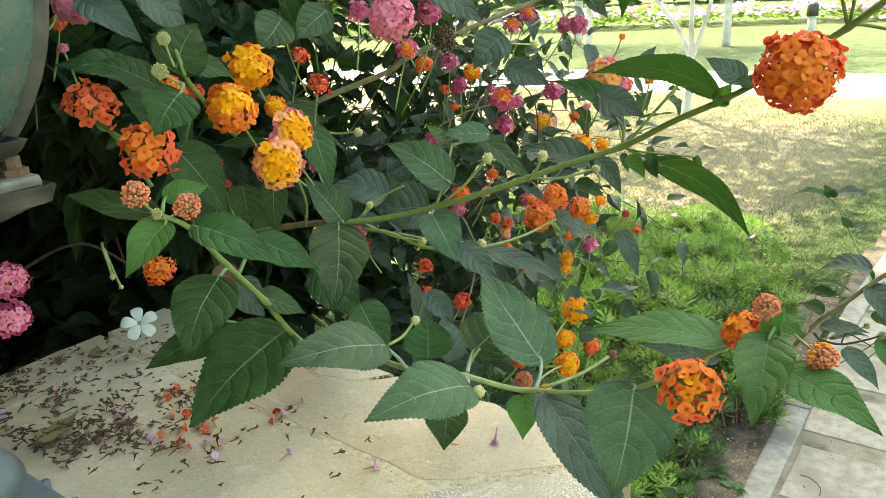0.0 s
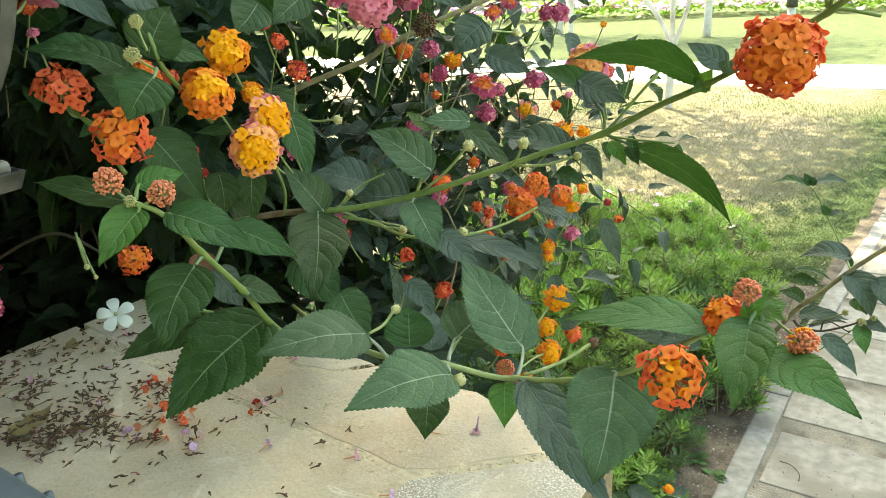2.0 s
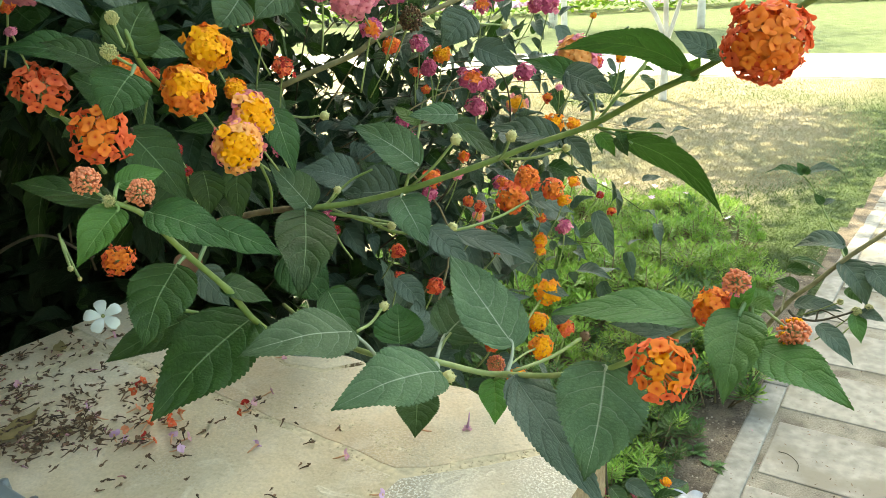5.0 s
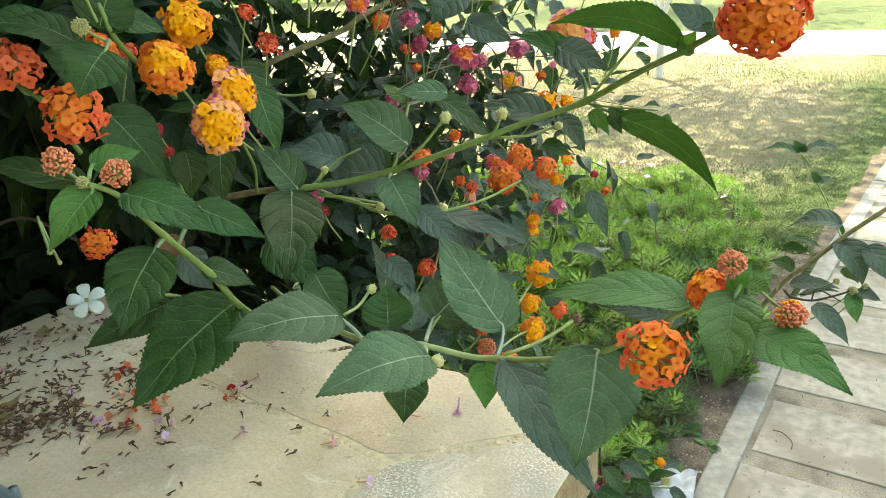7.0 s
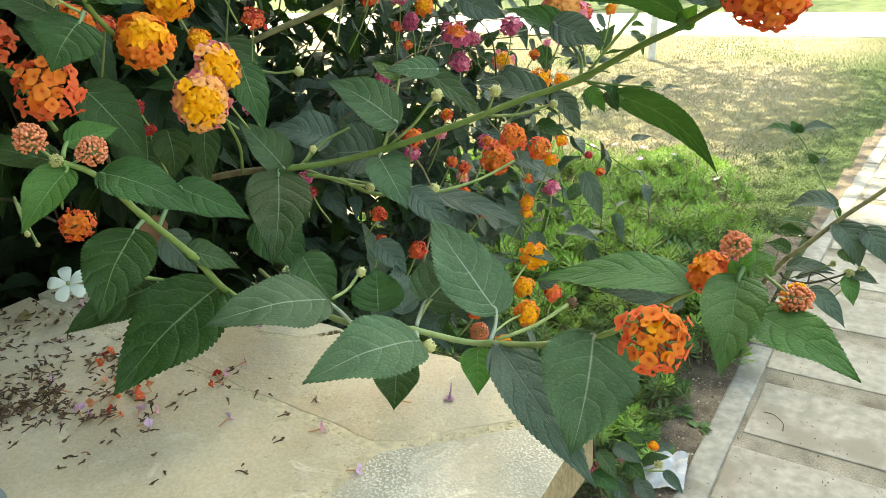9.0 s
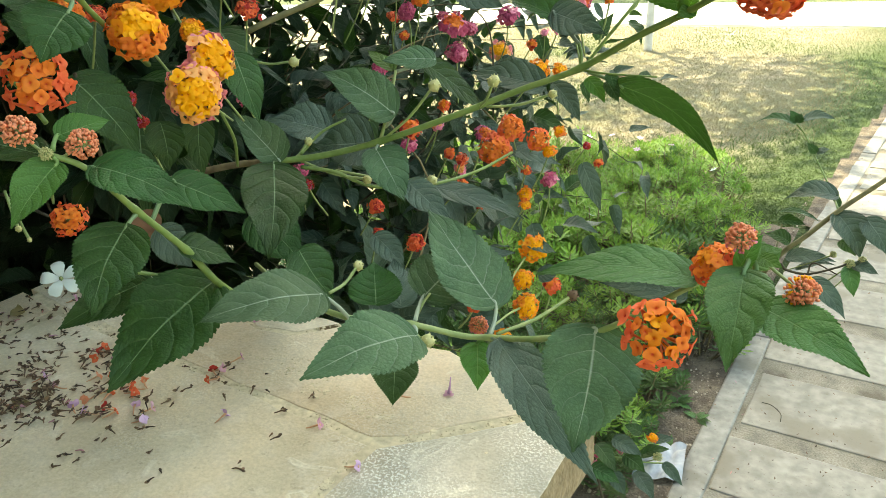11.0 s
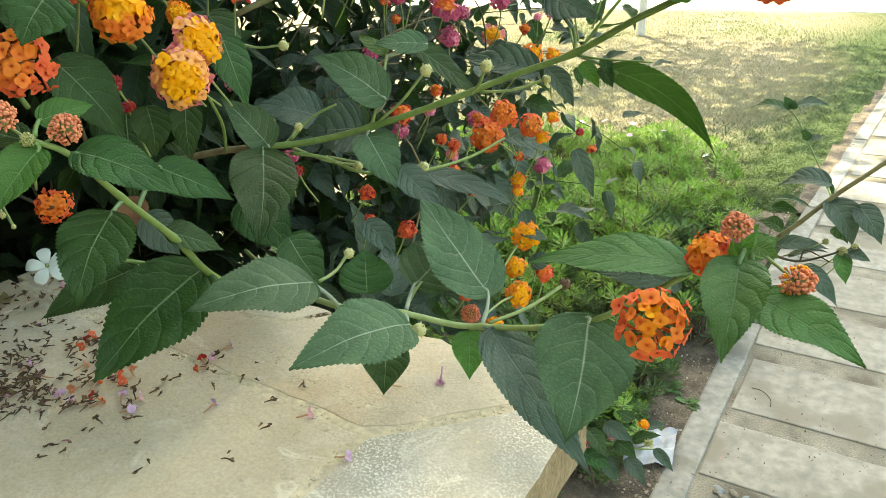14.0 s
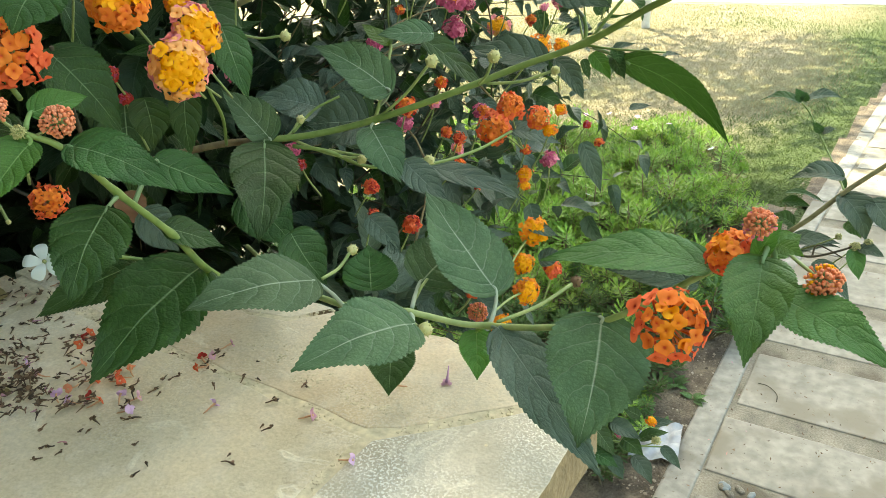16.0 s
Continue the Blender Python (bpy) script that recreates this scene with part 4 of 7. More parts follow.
cane(lantana, [(-0.0388, 0.4523, 1.1732), (-0.0329, 0.4563, 1.1743), (-0.0148, 0.4603, 1.1700)], 0.0011, 0.0009, "stem_green")
cane(lantana, [(-0.0388, 0.4523, 1.1732), (-0.0417, 0.4494, 1.1849), (-0.0450, 0.4472, 1.1963)], 0.0011, 0.0009, "stem_green")
cane(lantana, [(-0.0388, 0.4523, 1.1732), (-0.0369, 0.4481, 1.1834), (-0.0360, 0.4436, 1.1959)], 0.0010, 0.0009, "stem_green")
cane(lantana, [(-0.4064, 0.4225, 1.0226), (-0.4404, 0.4148, 1.0186), (-0.4845, 0.4064, 1.0084), (-0.5439, 0.4058, 0.9914)], 0.0026, 0.0030, "stem_brown")
cane(lantana, [(-0.4818, 0.4519, 0.9075), (-0.3548, 0.3706, 0.9434), (-0.2704, 0.3284, 0.9667), (-0.2375, 0.3238, 0.9729), (-0.2125, 0.3263, 0.9755), (-0.1887, 0.3408, 0.9666), (-0.1735, 0.3460, 0.9665), (-0.1392, 0.3424, 0.9767), (-0.1047, 0.3415, 0.9911), (-0.0726, 0.3431, 1.0163), (-0.0471, 0.3455, 1.0374), (-0.0388, 0.3430, 1.0449)], 0.0020, 0.0015, "stem_pale", nodes=(4, 6))
cane(lantana, [(-0.3316, 0.2149, 1.0953), (-0.3265, 0.2276, 1.0849), (-0.3247, 0.2466, 1.0568), (-0.3268, 0.2730, 1.0226), (-0.3260, 0.2894, 0.9941), (-0.3459, 0.3272, 0.9607), (-0.3972, 0.4049, 0.9180), (-0.4693, 0.5164, 0.8650)], 0.0014, 0.0028, "stem_green", nodes=(2, 3))
cane(lantana, [(-0.6247, 0.5113, 1.0551), (-0.5420, 0.5403, 1.1002), (-0.4870, 0.5968, 1.1263), (-0.4689, 0.6135, 1.1402), (-0.4389, 0.6753, 1.1624), (-0.4194, 0.7247, 1.1765), (-0.3975, 0.7612, 1.1889), (-0.3517, 0.8074, 1.2150)], 0.0030, 0.0024, "stem_olive")
cane(lantana, [(-0.3902, 0.4359, 1.0161), (-0.3664, 0.4483, 1.0109), (-0.3452, 0.4666, 0.9959), (-0.3204, 0.5075, 0.9871), (-0.3077, 0.5641, 0.9828), (-0.3006, 0.6174, 0.9856)], 0.0016, 0.0012, "stem_green")
cane(lantana, [(-0.3914, 0.4385, 1.0253), (-0.3840, 0.4575, 1.0389), (-0.3733, 0.4760, 1.0457)], 0.0012, 0.0009, "stem_green")
cane(lantana, [(-0.3294, 0.4615, 1.0355), (-0.3233, 0.4670, 1.0578), (-0.3231, 0.4811, 1.0855)], 0.0014, 0.0011, "stem_pale")
cane(lantana, [(-0.1873, 0.5066, 1.0874), (-0.1879, 0.5104, 1.0959), (-0.1912, 0.5136, 1.1026)], 0.0013, 0.0011, "stem_green")
cane(lantana, [(-0.1855, 0.5074, 1.0873), (-0.1732, 0.5184, 1.1058), (-0.1612, 0.5291, 1.1230), (-0.1573, 0.5369, 1.1302)], 0.0011, 0.0012, "stem_green")
cane(lantana, [(-0.1853, 0.5071, 1.0861), (-0.1684, 0.5081, 1.0843), (-0.1365, 0.5137, 1.0825)], 0.0009, 0.0006, "stem_green")
cane(lantana, [(-0.2256, 0.3509, 0.9676), (-0.2267, 0.3594, 0.9711), (-0.2297, 0.3706, 0.9705)], 0.0010, 0.0009, "stem_pale")
cane(lantana, [(-0.7741, 0.2862, 0.9334), (-0.7223, 0.3042, 0.9678), (-0.6184, 0.3089, 1.0064), (-0.5520, 0.3159, 0.9939)], 0.0018, 0.0012, "stem_dark")
cane(lantana, [(-0.4640, 0.2440, 1.1413), (-0.4254, 0.2491, 1.1296), (-0.3859, 0.2458, 1.0989)], 0.0014, 0.0014, "stem_green")
cane(lantana, [(-0.3960, 0.2753, 1.1193), (-0.4075, 0.2837, 1.0876), (-0.4153, 0.2909, 1.0477)], 0.0012, 0.0014, "stem_dark")
cane(lantana, [(-0.3677, 0.3499, 1.0804), (-0.3835, 0.3697, 1.0564), (-0.4100, 0.3907, 1.0286)], 0.0010, 0.0012, "stem_green")
cane(lantana, [(-0.3814, 0.2730, 1.1885), (-0.3704, 0.2700, 1.1721), (-0.3743, 0.2794, 1.1540), (-0.4212, 0.3424, 1.1112)], 0.0012, 0.0018, "stem_green")
cane(lantana, [(-0.3739, 0.2533, 1.0100), (-0.3625, 0.2791, 0.9960), (-0.3431, 0.2954, 0.9832)], 0.0012, 0.0014, "stem_green")
# heads in front
flower_head(lantana, (-0.3723, 0.3049, 1.1390), (0.74, -0.42, 0.52), 0.0169, "yellow_orange", seed=1, stalk=(-0.4067, 0.3780, 1.0654))
flower_head(lantana, (-0.3486, 0.3166, 1.1016), (0.83, -0.56, 0.06), 0.0170, "yellow_peach", seed=2, stalk=(-0.3776, 0.3663, 1.0712))
flower_head(lantana, (-0.3583, 0.3402, 1.1176), (0.99, -0.12, 0.08), 0.0156, "yellow_pink", seed=3, stalk=(-0.3947, 0.3907, 1.0636))
flower_head(lantana, (-0.4029, 0.3501, 1.1597), (0.80, -0.49, 0.33), 0.0159, "gold", seed=4, stalk=(-0.4304, 0.3950, 1.1102))
flower_head(lantana, (-0.3978, 0.3635, 1.1298), (0.89, -0.34, 0.30), 0.0083, "gold", seed=5)
flower_head(lantana, (-0.3760, 0.2425, 1.1239), (0.70, -0.57, 0.43), 0.0178, "orange_red", seed=6, open_gap=0.5000, stalk=(-0.4246, 0.2505, 1.1293))
flower_head(lantana, (-0.4361, 0.2455, 1.1470), (0.64, -0.03, 0.76), 0.0182, "red", seed=7, open_gap=0.3600, stalk=(-0.4246, 0.2505, 1.1293))
flower_head(lantana, (-0.4108, 0.2852, 1.1503), (0.83, -0.39, 0.40), 0.0123, "orange", seed=8)
flower_head(lantana, (-0.4162, 0.3098, 1.1468), (0.82, -0.41, 0.40), 0.0073, "red", seed=9, split=False)
flower_head(lantana, (-0.3418, 0.2083, 1.1074), (0.60, -0.37, 0.71), 0.0082, "bud_peach", seed=10, reach=100, stalk=(-0.3307, 0.2159, 1.0942))
flower_head(lantana, (-0.3267, 0.2284, 1.0976), (0.87, -0.29, 0.39), 0.0079, "bud_peach", seed=11, reach=110, stalk=(-0.3302, 0.2159, 1.0926))
flower_head(lantana, (-0.3322, 0.2127, 1.0965), (0.62, -0.55, 0.55), 0.0035, "bud_green", seed=12, split=False, reach=130)
flower_head(lantana, (-0.3636, 0.2567, 1.1863), (0.67, -0.39, 0.63), 0.0041, "bud_green", seed=13, reach=130, stalk=(-0.3641, 0.2612, 1.1698))
flower_head(lantana, (-0.3615, 0.2494, 1.1686), (0.55, -0.72, 0.42), 0.0048, "bud_green", seed=14, reach=130, stalk=(-0.3666, 0.2649, 1.1594))
flower_head(lantana, (-0.3255, 0.4173, 1.1879), (0.67, -0.73, -0.13), 0.0171, "pink", seed=15, stalk=(-0.3710, 0.4995, 1.1439))
flower_head(lantana, (-0.3594, 0.4755, 1.1609), (0.69, -0.70, -0.15), 0.0094, "magenta_orange", seed=16, split=False)
flower_head(lantana, (-0.0551, 0.4184, 1.1534), (0.32, -0.92, 0.22), 0.0216, "orange_dome", seed=17, floret=0.0044, stalk=(-0.0541, 0.4582, 1.1641))
flower_head(lantana, (-0.0676, 0.3115, 1.0144), (0.34, -0.66, 0.67), 0.0168, "fore", seed=18, open_gap=0.5500, reach=88, stalk=(-0.0700, 0.3440, 1.0166))
flower_head(lantana, (-0.0416, 0.3327, 1.0559), (0.03, -0.64, 0.77), 0.0067, "bud_pink", seed=19, reach=110, stalk=(-0.0402, 0.3420, 1.0435))
flower_head(lantana, (-0.0532, 0.3419, 1.0369), (-0.42, -0.49, 0.76), 0.0109, "orange", seed=20, open_gap=0.7000, stalk=(-0.0405, 0.3442, 1.0411))
flower_head(lantana, (-0.0171, 0.3385, 1.0338), (0.68, -0.72, 0.10), 0.0076, "bud_gold", seed=21, reach=110, stalk=(-0.0341, 0.3430, 1.0431))
flower_head(lantana, (-0.2154, 0.4857, 0.9575), (0.72, -0.62, 0.30), 0.0112, "gold_orange", seed=22, reach=82, open_gap=0.8, stalk=(-0.2109, 0.4227, 0.9385))
flower_head(lantana, (-0.2082, 0.4584, 0.9237), (0.72, -0.62, 0.30), 0.0104, "gold_orange", seed=23, reach=82, open_gap=0.8, stalk=(-0.1986, 0.3928, 0.9425))
flower_head(lantana, (-0.2216, 0.4803, 0.9329), (0.72, -0.62, 0.30), 0.0086, "gold_orange", seed=24, reach=82, open_gap=0.8)
flower_head(lantana, (-0.2200, 0.5292, 0.9059), (0.33, -0.71, 0.62), 0.0087, "orange_red", seed=25, split=False)
flower_head(lantana, (-0.1945, 0.4133, 0.9048), (0.72, -0.62, 0.30), 0.0096, "gold_orange", seed=26, reach=82, open_gap=0.8)
flower_head(lantana, (-0.2098, 0.4243, 0.9144), (0.72, -0.62, 0.30), 0.0084, "gold_orange", seed=27, reach=82, open_gap=0.8)
flower_head(lantana, (-0.2191, 0.4060, 0.9472), (0.27, -0.64, 0.72), 0.0061, "orange_red", seed=28, split=False)
flower_head(lantana, (-0.2050, 0.3868, 0.9453), (0.29, -0.69, 0.66), 0.0066, "bud_pink", seed=29, reach=115)
flower_head(lantana, (-0.3215, 0.6232, 0.9841), (0.39, -0.90, 0.19), 0.0164, "orange_red", seed=30, reach=92, open_gap=0.68, stalk=(-0.3147, 0.6686, 0.9507))
flower_head(lantana, (-0.3121, 0.6390, 1.0006), (0.42, -0.54, 0.73), 0.0140, "orange_red", seed=31, reach=92, open_gap=0.68, stalk=(-0.3147, 0.6686, 0.9507))
flower_head(lantana, (-0.2907, 0.6513, 0.9894), (0.70, -0.70, 0.16), 0.0116, "orange_red", seed=32, reach=92, open_gap=0.68, stalk=(-0.3147, 0.6686, 0.9507))
flower_head(lantana, (-0.2523, 0.6231, 1.1220), (0.19, -0.92, 0.33), 0.0192, "pink_orange", seed=33, stalk=(-0.2431, 0.6427, 1.0578))
flower_head(lantana, (-0.2404, 0.6353, 1.1158), (0.75, -0.65, -0.12), 0.0093, "magenta_orange", seed=34, split=False)
flower_head(lantana, (-0.4173, 0.1647, 1.0581), (0.90, -0.07, 0.42), 0.0106, "pink_shaded", seed=35, open_gap=0.8000)
flower_head(lantana, (-0.4217, 0.1618, 1.0348), (0.97, -0.17, 0.17), 0.0111, "pink_shaded", seed=36, open_gap=0.8000)
flower_head(lantana, (-0.4284, 0.2658, 1.0288), (0.89, -0.42, 0.18), 0.0115, "orange_red", seed=37, open_gap=0.4500)
flower_head(lantana, (-0.4980, 0.2833, 1.2115), (0.88, -0.47, 0.10), 0.0167, "pink", seed=38)
# heads farther in
flower_head(lantana, (-0.4271, 0.7285, 1.0816), (0.69, -0.40, 0.61), 0.0178, "magenta_orange", seed=39, split=False)
flower_head(lantana, (-0.4266, 0.7337, 1.0521), (0.68, -0.68, 0.26), 0.0134, "magenta", seed=40, split=False)
flower_head(lantana, (-0.4622, 0.8961, 1.0242), (0.47, -0.86, 0.17), 0.0158, "yellow_peach", seed=41, split=False)
flower_head(lantana, (-0.4127, 0.8283, 1.0783), (-0.03, -0.91, 0.40), 0.0145, "magenta", seed=42, split=False)
flower_head(lantana, (-0.4709, 0.6516, 1.0483), (0.26, -0.79, 0.56), 0.0100, "magenta", seed=43, split=False)
flower_head(lantana, (-0.4997, 0.6985, 1.0186), (0.68, -0.71, 0.20), 0.0083, "magenta", seed=44, split=False)
flower_head(lantana, (-0.4941, 0.7232, 1.1247), (0.39, -0.92, -0.01), 0.0113, "magenta", seed=45, split=False)
flower_head(lantana, (-0.4959, 0.7430, 1.0940), (0.19, -0.98, -0.07), 0.0122, "magenta", seed=46, split=False)
flower_head(lantana, (-0.4580, 0.6255, 1.1315), (0.51, -0.81, 0.31), 0.0111, "orange", seed=47, split=False)
flower_head(lantana, (-0.4716, 0.7375, 1.1104), (0.46, -0.88, 0.11), 0.0119, "gold", seed=48, split=False)
flower_head(lantana, (-0.4846, 0.8525, 1.1568), (0.58, -0.73, 0.35), 0.0126, "magenta_orange", seed=49, split=False)
flower_head(lantana, (-0.4679, 0.8628, 1.1697), (0.74, -0.64, 0.22), 0.0119, "magenta_orange", seed=50, split=False)
flower_head(lantana, (-0.4480, 0.9300, 1.1517), (-0.04, -0.99, -0.13), 0.0125, "magenta", seed=51, split=False)
flower_head(lantana, (-0.4332, 0.9385, 1.1501), (0.60, -0.72, 0.35), 0.0160, "magenta", seed=52, split=False)
flower_head(lantana, (-0.2916, 0.6571, 1.0537), (0.53, -0.83, 0.20), 0.0114, "gold", seed=53, split=False)
flower_head(lantana, (-0.2779, 0.6730, 1.0506), (0.73, -0.62, 0.28), 0.0080, "gold", seed=54, split=False)
flower_head(lantana, (-0.2546, 0.7363, 1.1078), (0.04, -0.97, 0.22), 0.0064, "gold", seed=55, split=False)
flower_head(lantana, (-0.3596, 0.9127, 1.1374), (0.18, -0.98, -0.03), 0.0046, "gold", seed=56, split=False)
flower_head(lantana, (-0.4526, 0.9671, 1.0225), (0.11, -0.88, 0.45), 0.0087, "orange", seed=57, split=False)
flower_head(lantana, (-0.3122, 0.7223, 0.9245), (0.00, -0.96, 0.29), 0.0101, "magenta", seed=58, split=False)
flower_head(lantana, (-0.3112, 0.6643, 0.9272), (-0.10, -0.83, 0.55), 0.0090, "gold_orange", seed=59, split=False)
flower_head(lantana, (-0.3102, 0.6598, 0.9174), (0.60, -0.52, 0.61), 0.0064, "gold_orange", seed=60, split=False)
flower_head(lantana, (-0.3194, 0.8797, 0.8951), (-0.03, -0.72, 0.69), 0.0066, "orange_red", seed=61, split=False)
flower_head(lantana, (-0.3356, 0.8799, 0.9159), (0.38, -0.91, 0.18), 0.0060, "scarlet", seed=62, split=False)
flower_head(lantana, (-0.3732, 0.5619, 1.0151), (0.78, -0.54, 0.33), 0.0110, "orange_red", seed=63, split=False)
flower_head(lantana, (-0.3701, 0.6154, 1.0247), (0.05, -0.97, 0.22), 0.0070, "orange", seed=64, split=False)
flower_head(lantana, (-0.3139, 0.6708, 0.9502), (0.60, -0.69, 0.41), 0.0058, "orange", seed=65, split=False)
flower_head(lantana, (-0.3723, 0.6433, 0.9636), (0.86, -0.48, 0.15), 0.0074, "red", seed=66, split=False)
flower_head(lantana, (-0.3786, 0.6521, 0.9329), (0.81, -0.38, 0.45), 0.0071, "orange_red", seed=67, split=False)
flower_head(lantana, (-0.3592, 0.6549, 0.9122), (-0.09, -0.66, 0.74), 0.0065, "orange_red", seed=68, split=False)
flower_head(lantana, (-0.4384, 0.5810, 0.9248), (0.75, -0.58, 0.33), 0.0095, "red", seed=69, split=False)
flower_head(lantana, (-0.4439, 0.5869, 0.8925), (0.77, -0.19, 0.61), 0.0071, "red", seed=70, split=False)
flower_head(lantana, (-0.3731, 0.5541, 0.9069), (0.45, -0.80, 0.40), 0.0094, "red", seed=71, split=False)
flower_head(lantana, (-0.4196, 0.4625, 1.0005), (0.33, -0.53, 0.78), 0.0081, "magenta", seed=72, split=False)
flower_head(lantana, (-0.4260, 0.4766, 0.9832), (0.94, -0.30, 0.14), 0.0056, "scarlet", seed=73, split=False)
flower_head(lantana, (-0.4691, 0.4806, 1.1287), (0.87, -0.40, 0.28), 0.0111, "red", seed=74, split=False)
flower_head(lantana, (-0.4585, 0.4370, 1.1729), (0.68, -0.44, 0.58), 0.0087, "red", seed=75, split=False)
flower_head(lantana, (-0.4576, 0.4512, 1.1577), (0.87, -0.37, 0.34), 0.0080, "red", seed=76, split=False)
flower_head(lantana, (-0.4223, 0.5955, 1.1862), (0.14, -0.99, -0.05), 0.0159, "magenta", seed=77, split=False)
flower_head(lantana, (-0.5187, 0.2787, 1.1790), (0.53, -0.62, 0.58), 0.0049, "pink", seed=78, split=False)
flower_head(lantana, (-0.5456, 0.2944, 1.1975), (0.77, -0.64, 0.02), 0.0073, "orange", seed=79, split=False)
flower_head(lantana, (-0.3971, 0.3967, 1.0795), (0.85, -0.50, 0.18), 0.0075, "magenta", seed=80, split=False)
flower_head(lantana, (-0.4298, 0.3278, 1.0912), (0.91, -0.39, 0.16), 0.0058, "scarlet", seed=81, split=False)
flower_head(lantana, (-0.4403, 0.3407, 1.0715), (0.97, -0.21, 0.15), 0.0052, "scarlet", seed=82, split=False)
flower_head(lantana, (-0.4416, 0.5123, 1.1911), (0.49, -0.87, -0.08), 0.0102, "magenta", seed=83, split=False)
flower_head(lantana, (-0.3385, 0.8064, 1.0724), (0.01, -1.00, -0.06), 0.0101, "magenta", seed=84, split=False)
flower_head(lantana, (-0.4764, 0.8461, 1.0615), (0.67, -0.73, -0.08), 0.0099, "magenta", seed=85, split=False)
flower_head(lantana, (-0.5261, 0.7560, 1.0867), (0.72, -0.35, 0.59), 0.0082, "red", seed=86, split=False)
flower_head(lantana, (-0.5442, 0.8001, 1.0582), (0.69, -0.58, 0.43), 0.0073, "orange", seed=87, split=False)
flower_head(lantana, (-0.3949, 0.8868, 1.0515), (0.10, -0.89, 0.44), 0.0060, "pink", seed=88, split=False)
flower_head(lantana, (-0.5051, 0.8301, 1.0775), (0.04, -0.79, 0.61), 0.0079, "magenta", seed=89, split=False)
flower_head(lantana, (-0.3825, 0.5601, 1.1623), (0.59, -0.80, 0.06), 0.0120, "dead", seed=90, split=False, reach=140)
flower_head(lantana, (-0.4021, 0.6669, 0.9604), (0.67, -0.70, 0.13), 0.0065, "orange_red", seed=210, split=False)
flower_head(lantana, (-0.3853, 0.6604, 0.9467), (0.54, -0.70, 0.43), 0.0073, "pink_orange", seed=211, split=False)
flower_head(lantana, (-0.3523, 0.6554, 0.9887), (0.34, -0.70, 0.46), 0.0098, "magenta_orange", seed=213, split=False)
flower_head(lantana, (-0.2794, 0.6527, 0.9783), (0.12, -0.70, 0.33), 0.0073, "gold_orange", seed=215, split=False)
flower_head(lantana, (-0.3836, 0.6219, 1.0028), (0.11, -0.70, 0.26), 0.0067, "pink_orange", seed=217, split=False)
flower_head(lantana, (-0.2882, 0.6947, 0.9861), (0.70, -0.70, 0.44), 0.0069, "gold", seed=218, split=False)
flower_head(lantana, (-0.4296, 0.6343, 0.9755), (0.57, -0.70, 0.28), 0.0097, "magenta", seed=220, split=False)
# seed knobs
knob_bud(lantana, (-0.3074, 0.4948, 0.9968), (0.79, 0.58, -0.19), 0.0041, (-0.3679, 0.4502, 1.0116), "bud_pale")
knob_bud(lantana, (-0.3446, 0.4596, 1.0037), (0.85, 0.41, -0.31), 0.0036, (-0.3908, 0.4372, 1.0207), "bud_pale")
knob_bud(lantana, (-0.3876, 0.4456, 1.0345), (0.46, 0.67, 0.58), 0.0032, (-0.3978, 0.4307, 1.0215), "bud_pale")
knob_bud(lantana, (-0.2391, 0.4797, 1.0818), (0.58, -0.16, 0.80), 0.0043, (-0.2536, 0.4838, 1.0620), "bud_pale")
knob_bud(lantana, (-0.2850, 0.4745, 1.0773), (0.70, 0.20, 0.69), 0.0045, (-0.3248, 0.4634, 1.0385), "bud_pale")
knob_bud(lantana, (-0.2702, 0.3527, 0.9900), (0.03, 0.97, 0.22), 0.0033, (-0.2711, 0.3242, 0.9836), "bud_pale")
knob_bud(lantana, (-0.2006, 0.3245, 0.9687), (0.89, -0.05, -0.46), 0.0039, (-0.2140, 0.3253, 0.9756), "bud_pale")
knob_bud(lantana, (-0.2107, 0.5136, 1.0671), (0.91, 0.40, 0.16), 0.0031, (-0.2546, 0.4944, 1.0594), "bud_pale")
knob_bud(lantana, (-0.1571, 0.5372, 1.1322), (0.32, 0.63, 0.71), 0.0035, (-0.1612, 0.5291, 1.1230), "bud_pale")
knob_bud(lantana, (-0.4399, 0.4960, 1.0848), (0.95, 0.31, -0.08), 0.0043, (-0.4838, 0.4816, 1.0884), "bud_pale")
knob_bud(lantana, (-0.4341, 0.8182, 1.1355), (0.08, 0.98, -0.17), 0.0051, (-0.4446, 0.6833, 1.1590), "bud_pale")
knob_bud(lantana, (-0.1459, 0.4004, 0.9739), (0.42, 0.90, 0.10), 0.0034, (-0.1700, 0.3491, 0.9680), "dry")
# leaves in front
leaf(lantana, (-0.3225, 0.2287, 1.0862), (-0.2788, 0.2470, 1.0647), (0.66, -0.28, 0.70), 0.0257, "leaf", 0.16, 0.12, seed=91, stalk=(-0.3265, 0.2276, 1.0849))
leaf(lantana, (-0.3257, 0.2725, 1.0648), (-0.2944, 0.2911, 1.0443), (0.67, -0.36, 0.65), 0.0223, "leaf", 0.12, 0.15, seed=92, stalk=(-0.3257, 0.2539, 1.0468))
leaf(lantana, (-0.3300, 0.2155, 1.0912), (-0.3278, 0.1857, 1.0700), (0.55, -0.59, 0.59), 0.0218, "leaf_fresh", 0.10, 0.20, seed=93, stalk=(-0.3312, 0.2152, 1.0944))
leaf(lantana, (-0.3421, 0.2169, 1.0941), (-0.4002, 0.1990, 1.1024), (0.53, -0.15, 0.84), 0.0222, "leaf", 0.10, 0.15, seed=94, stalk=(-0.3324, 0.2153, 1.0948))
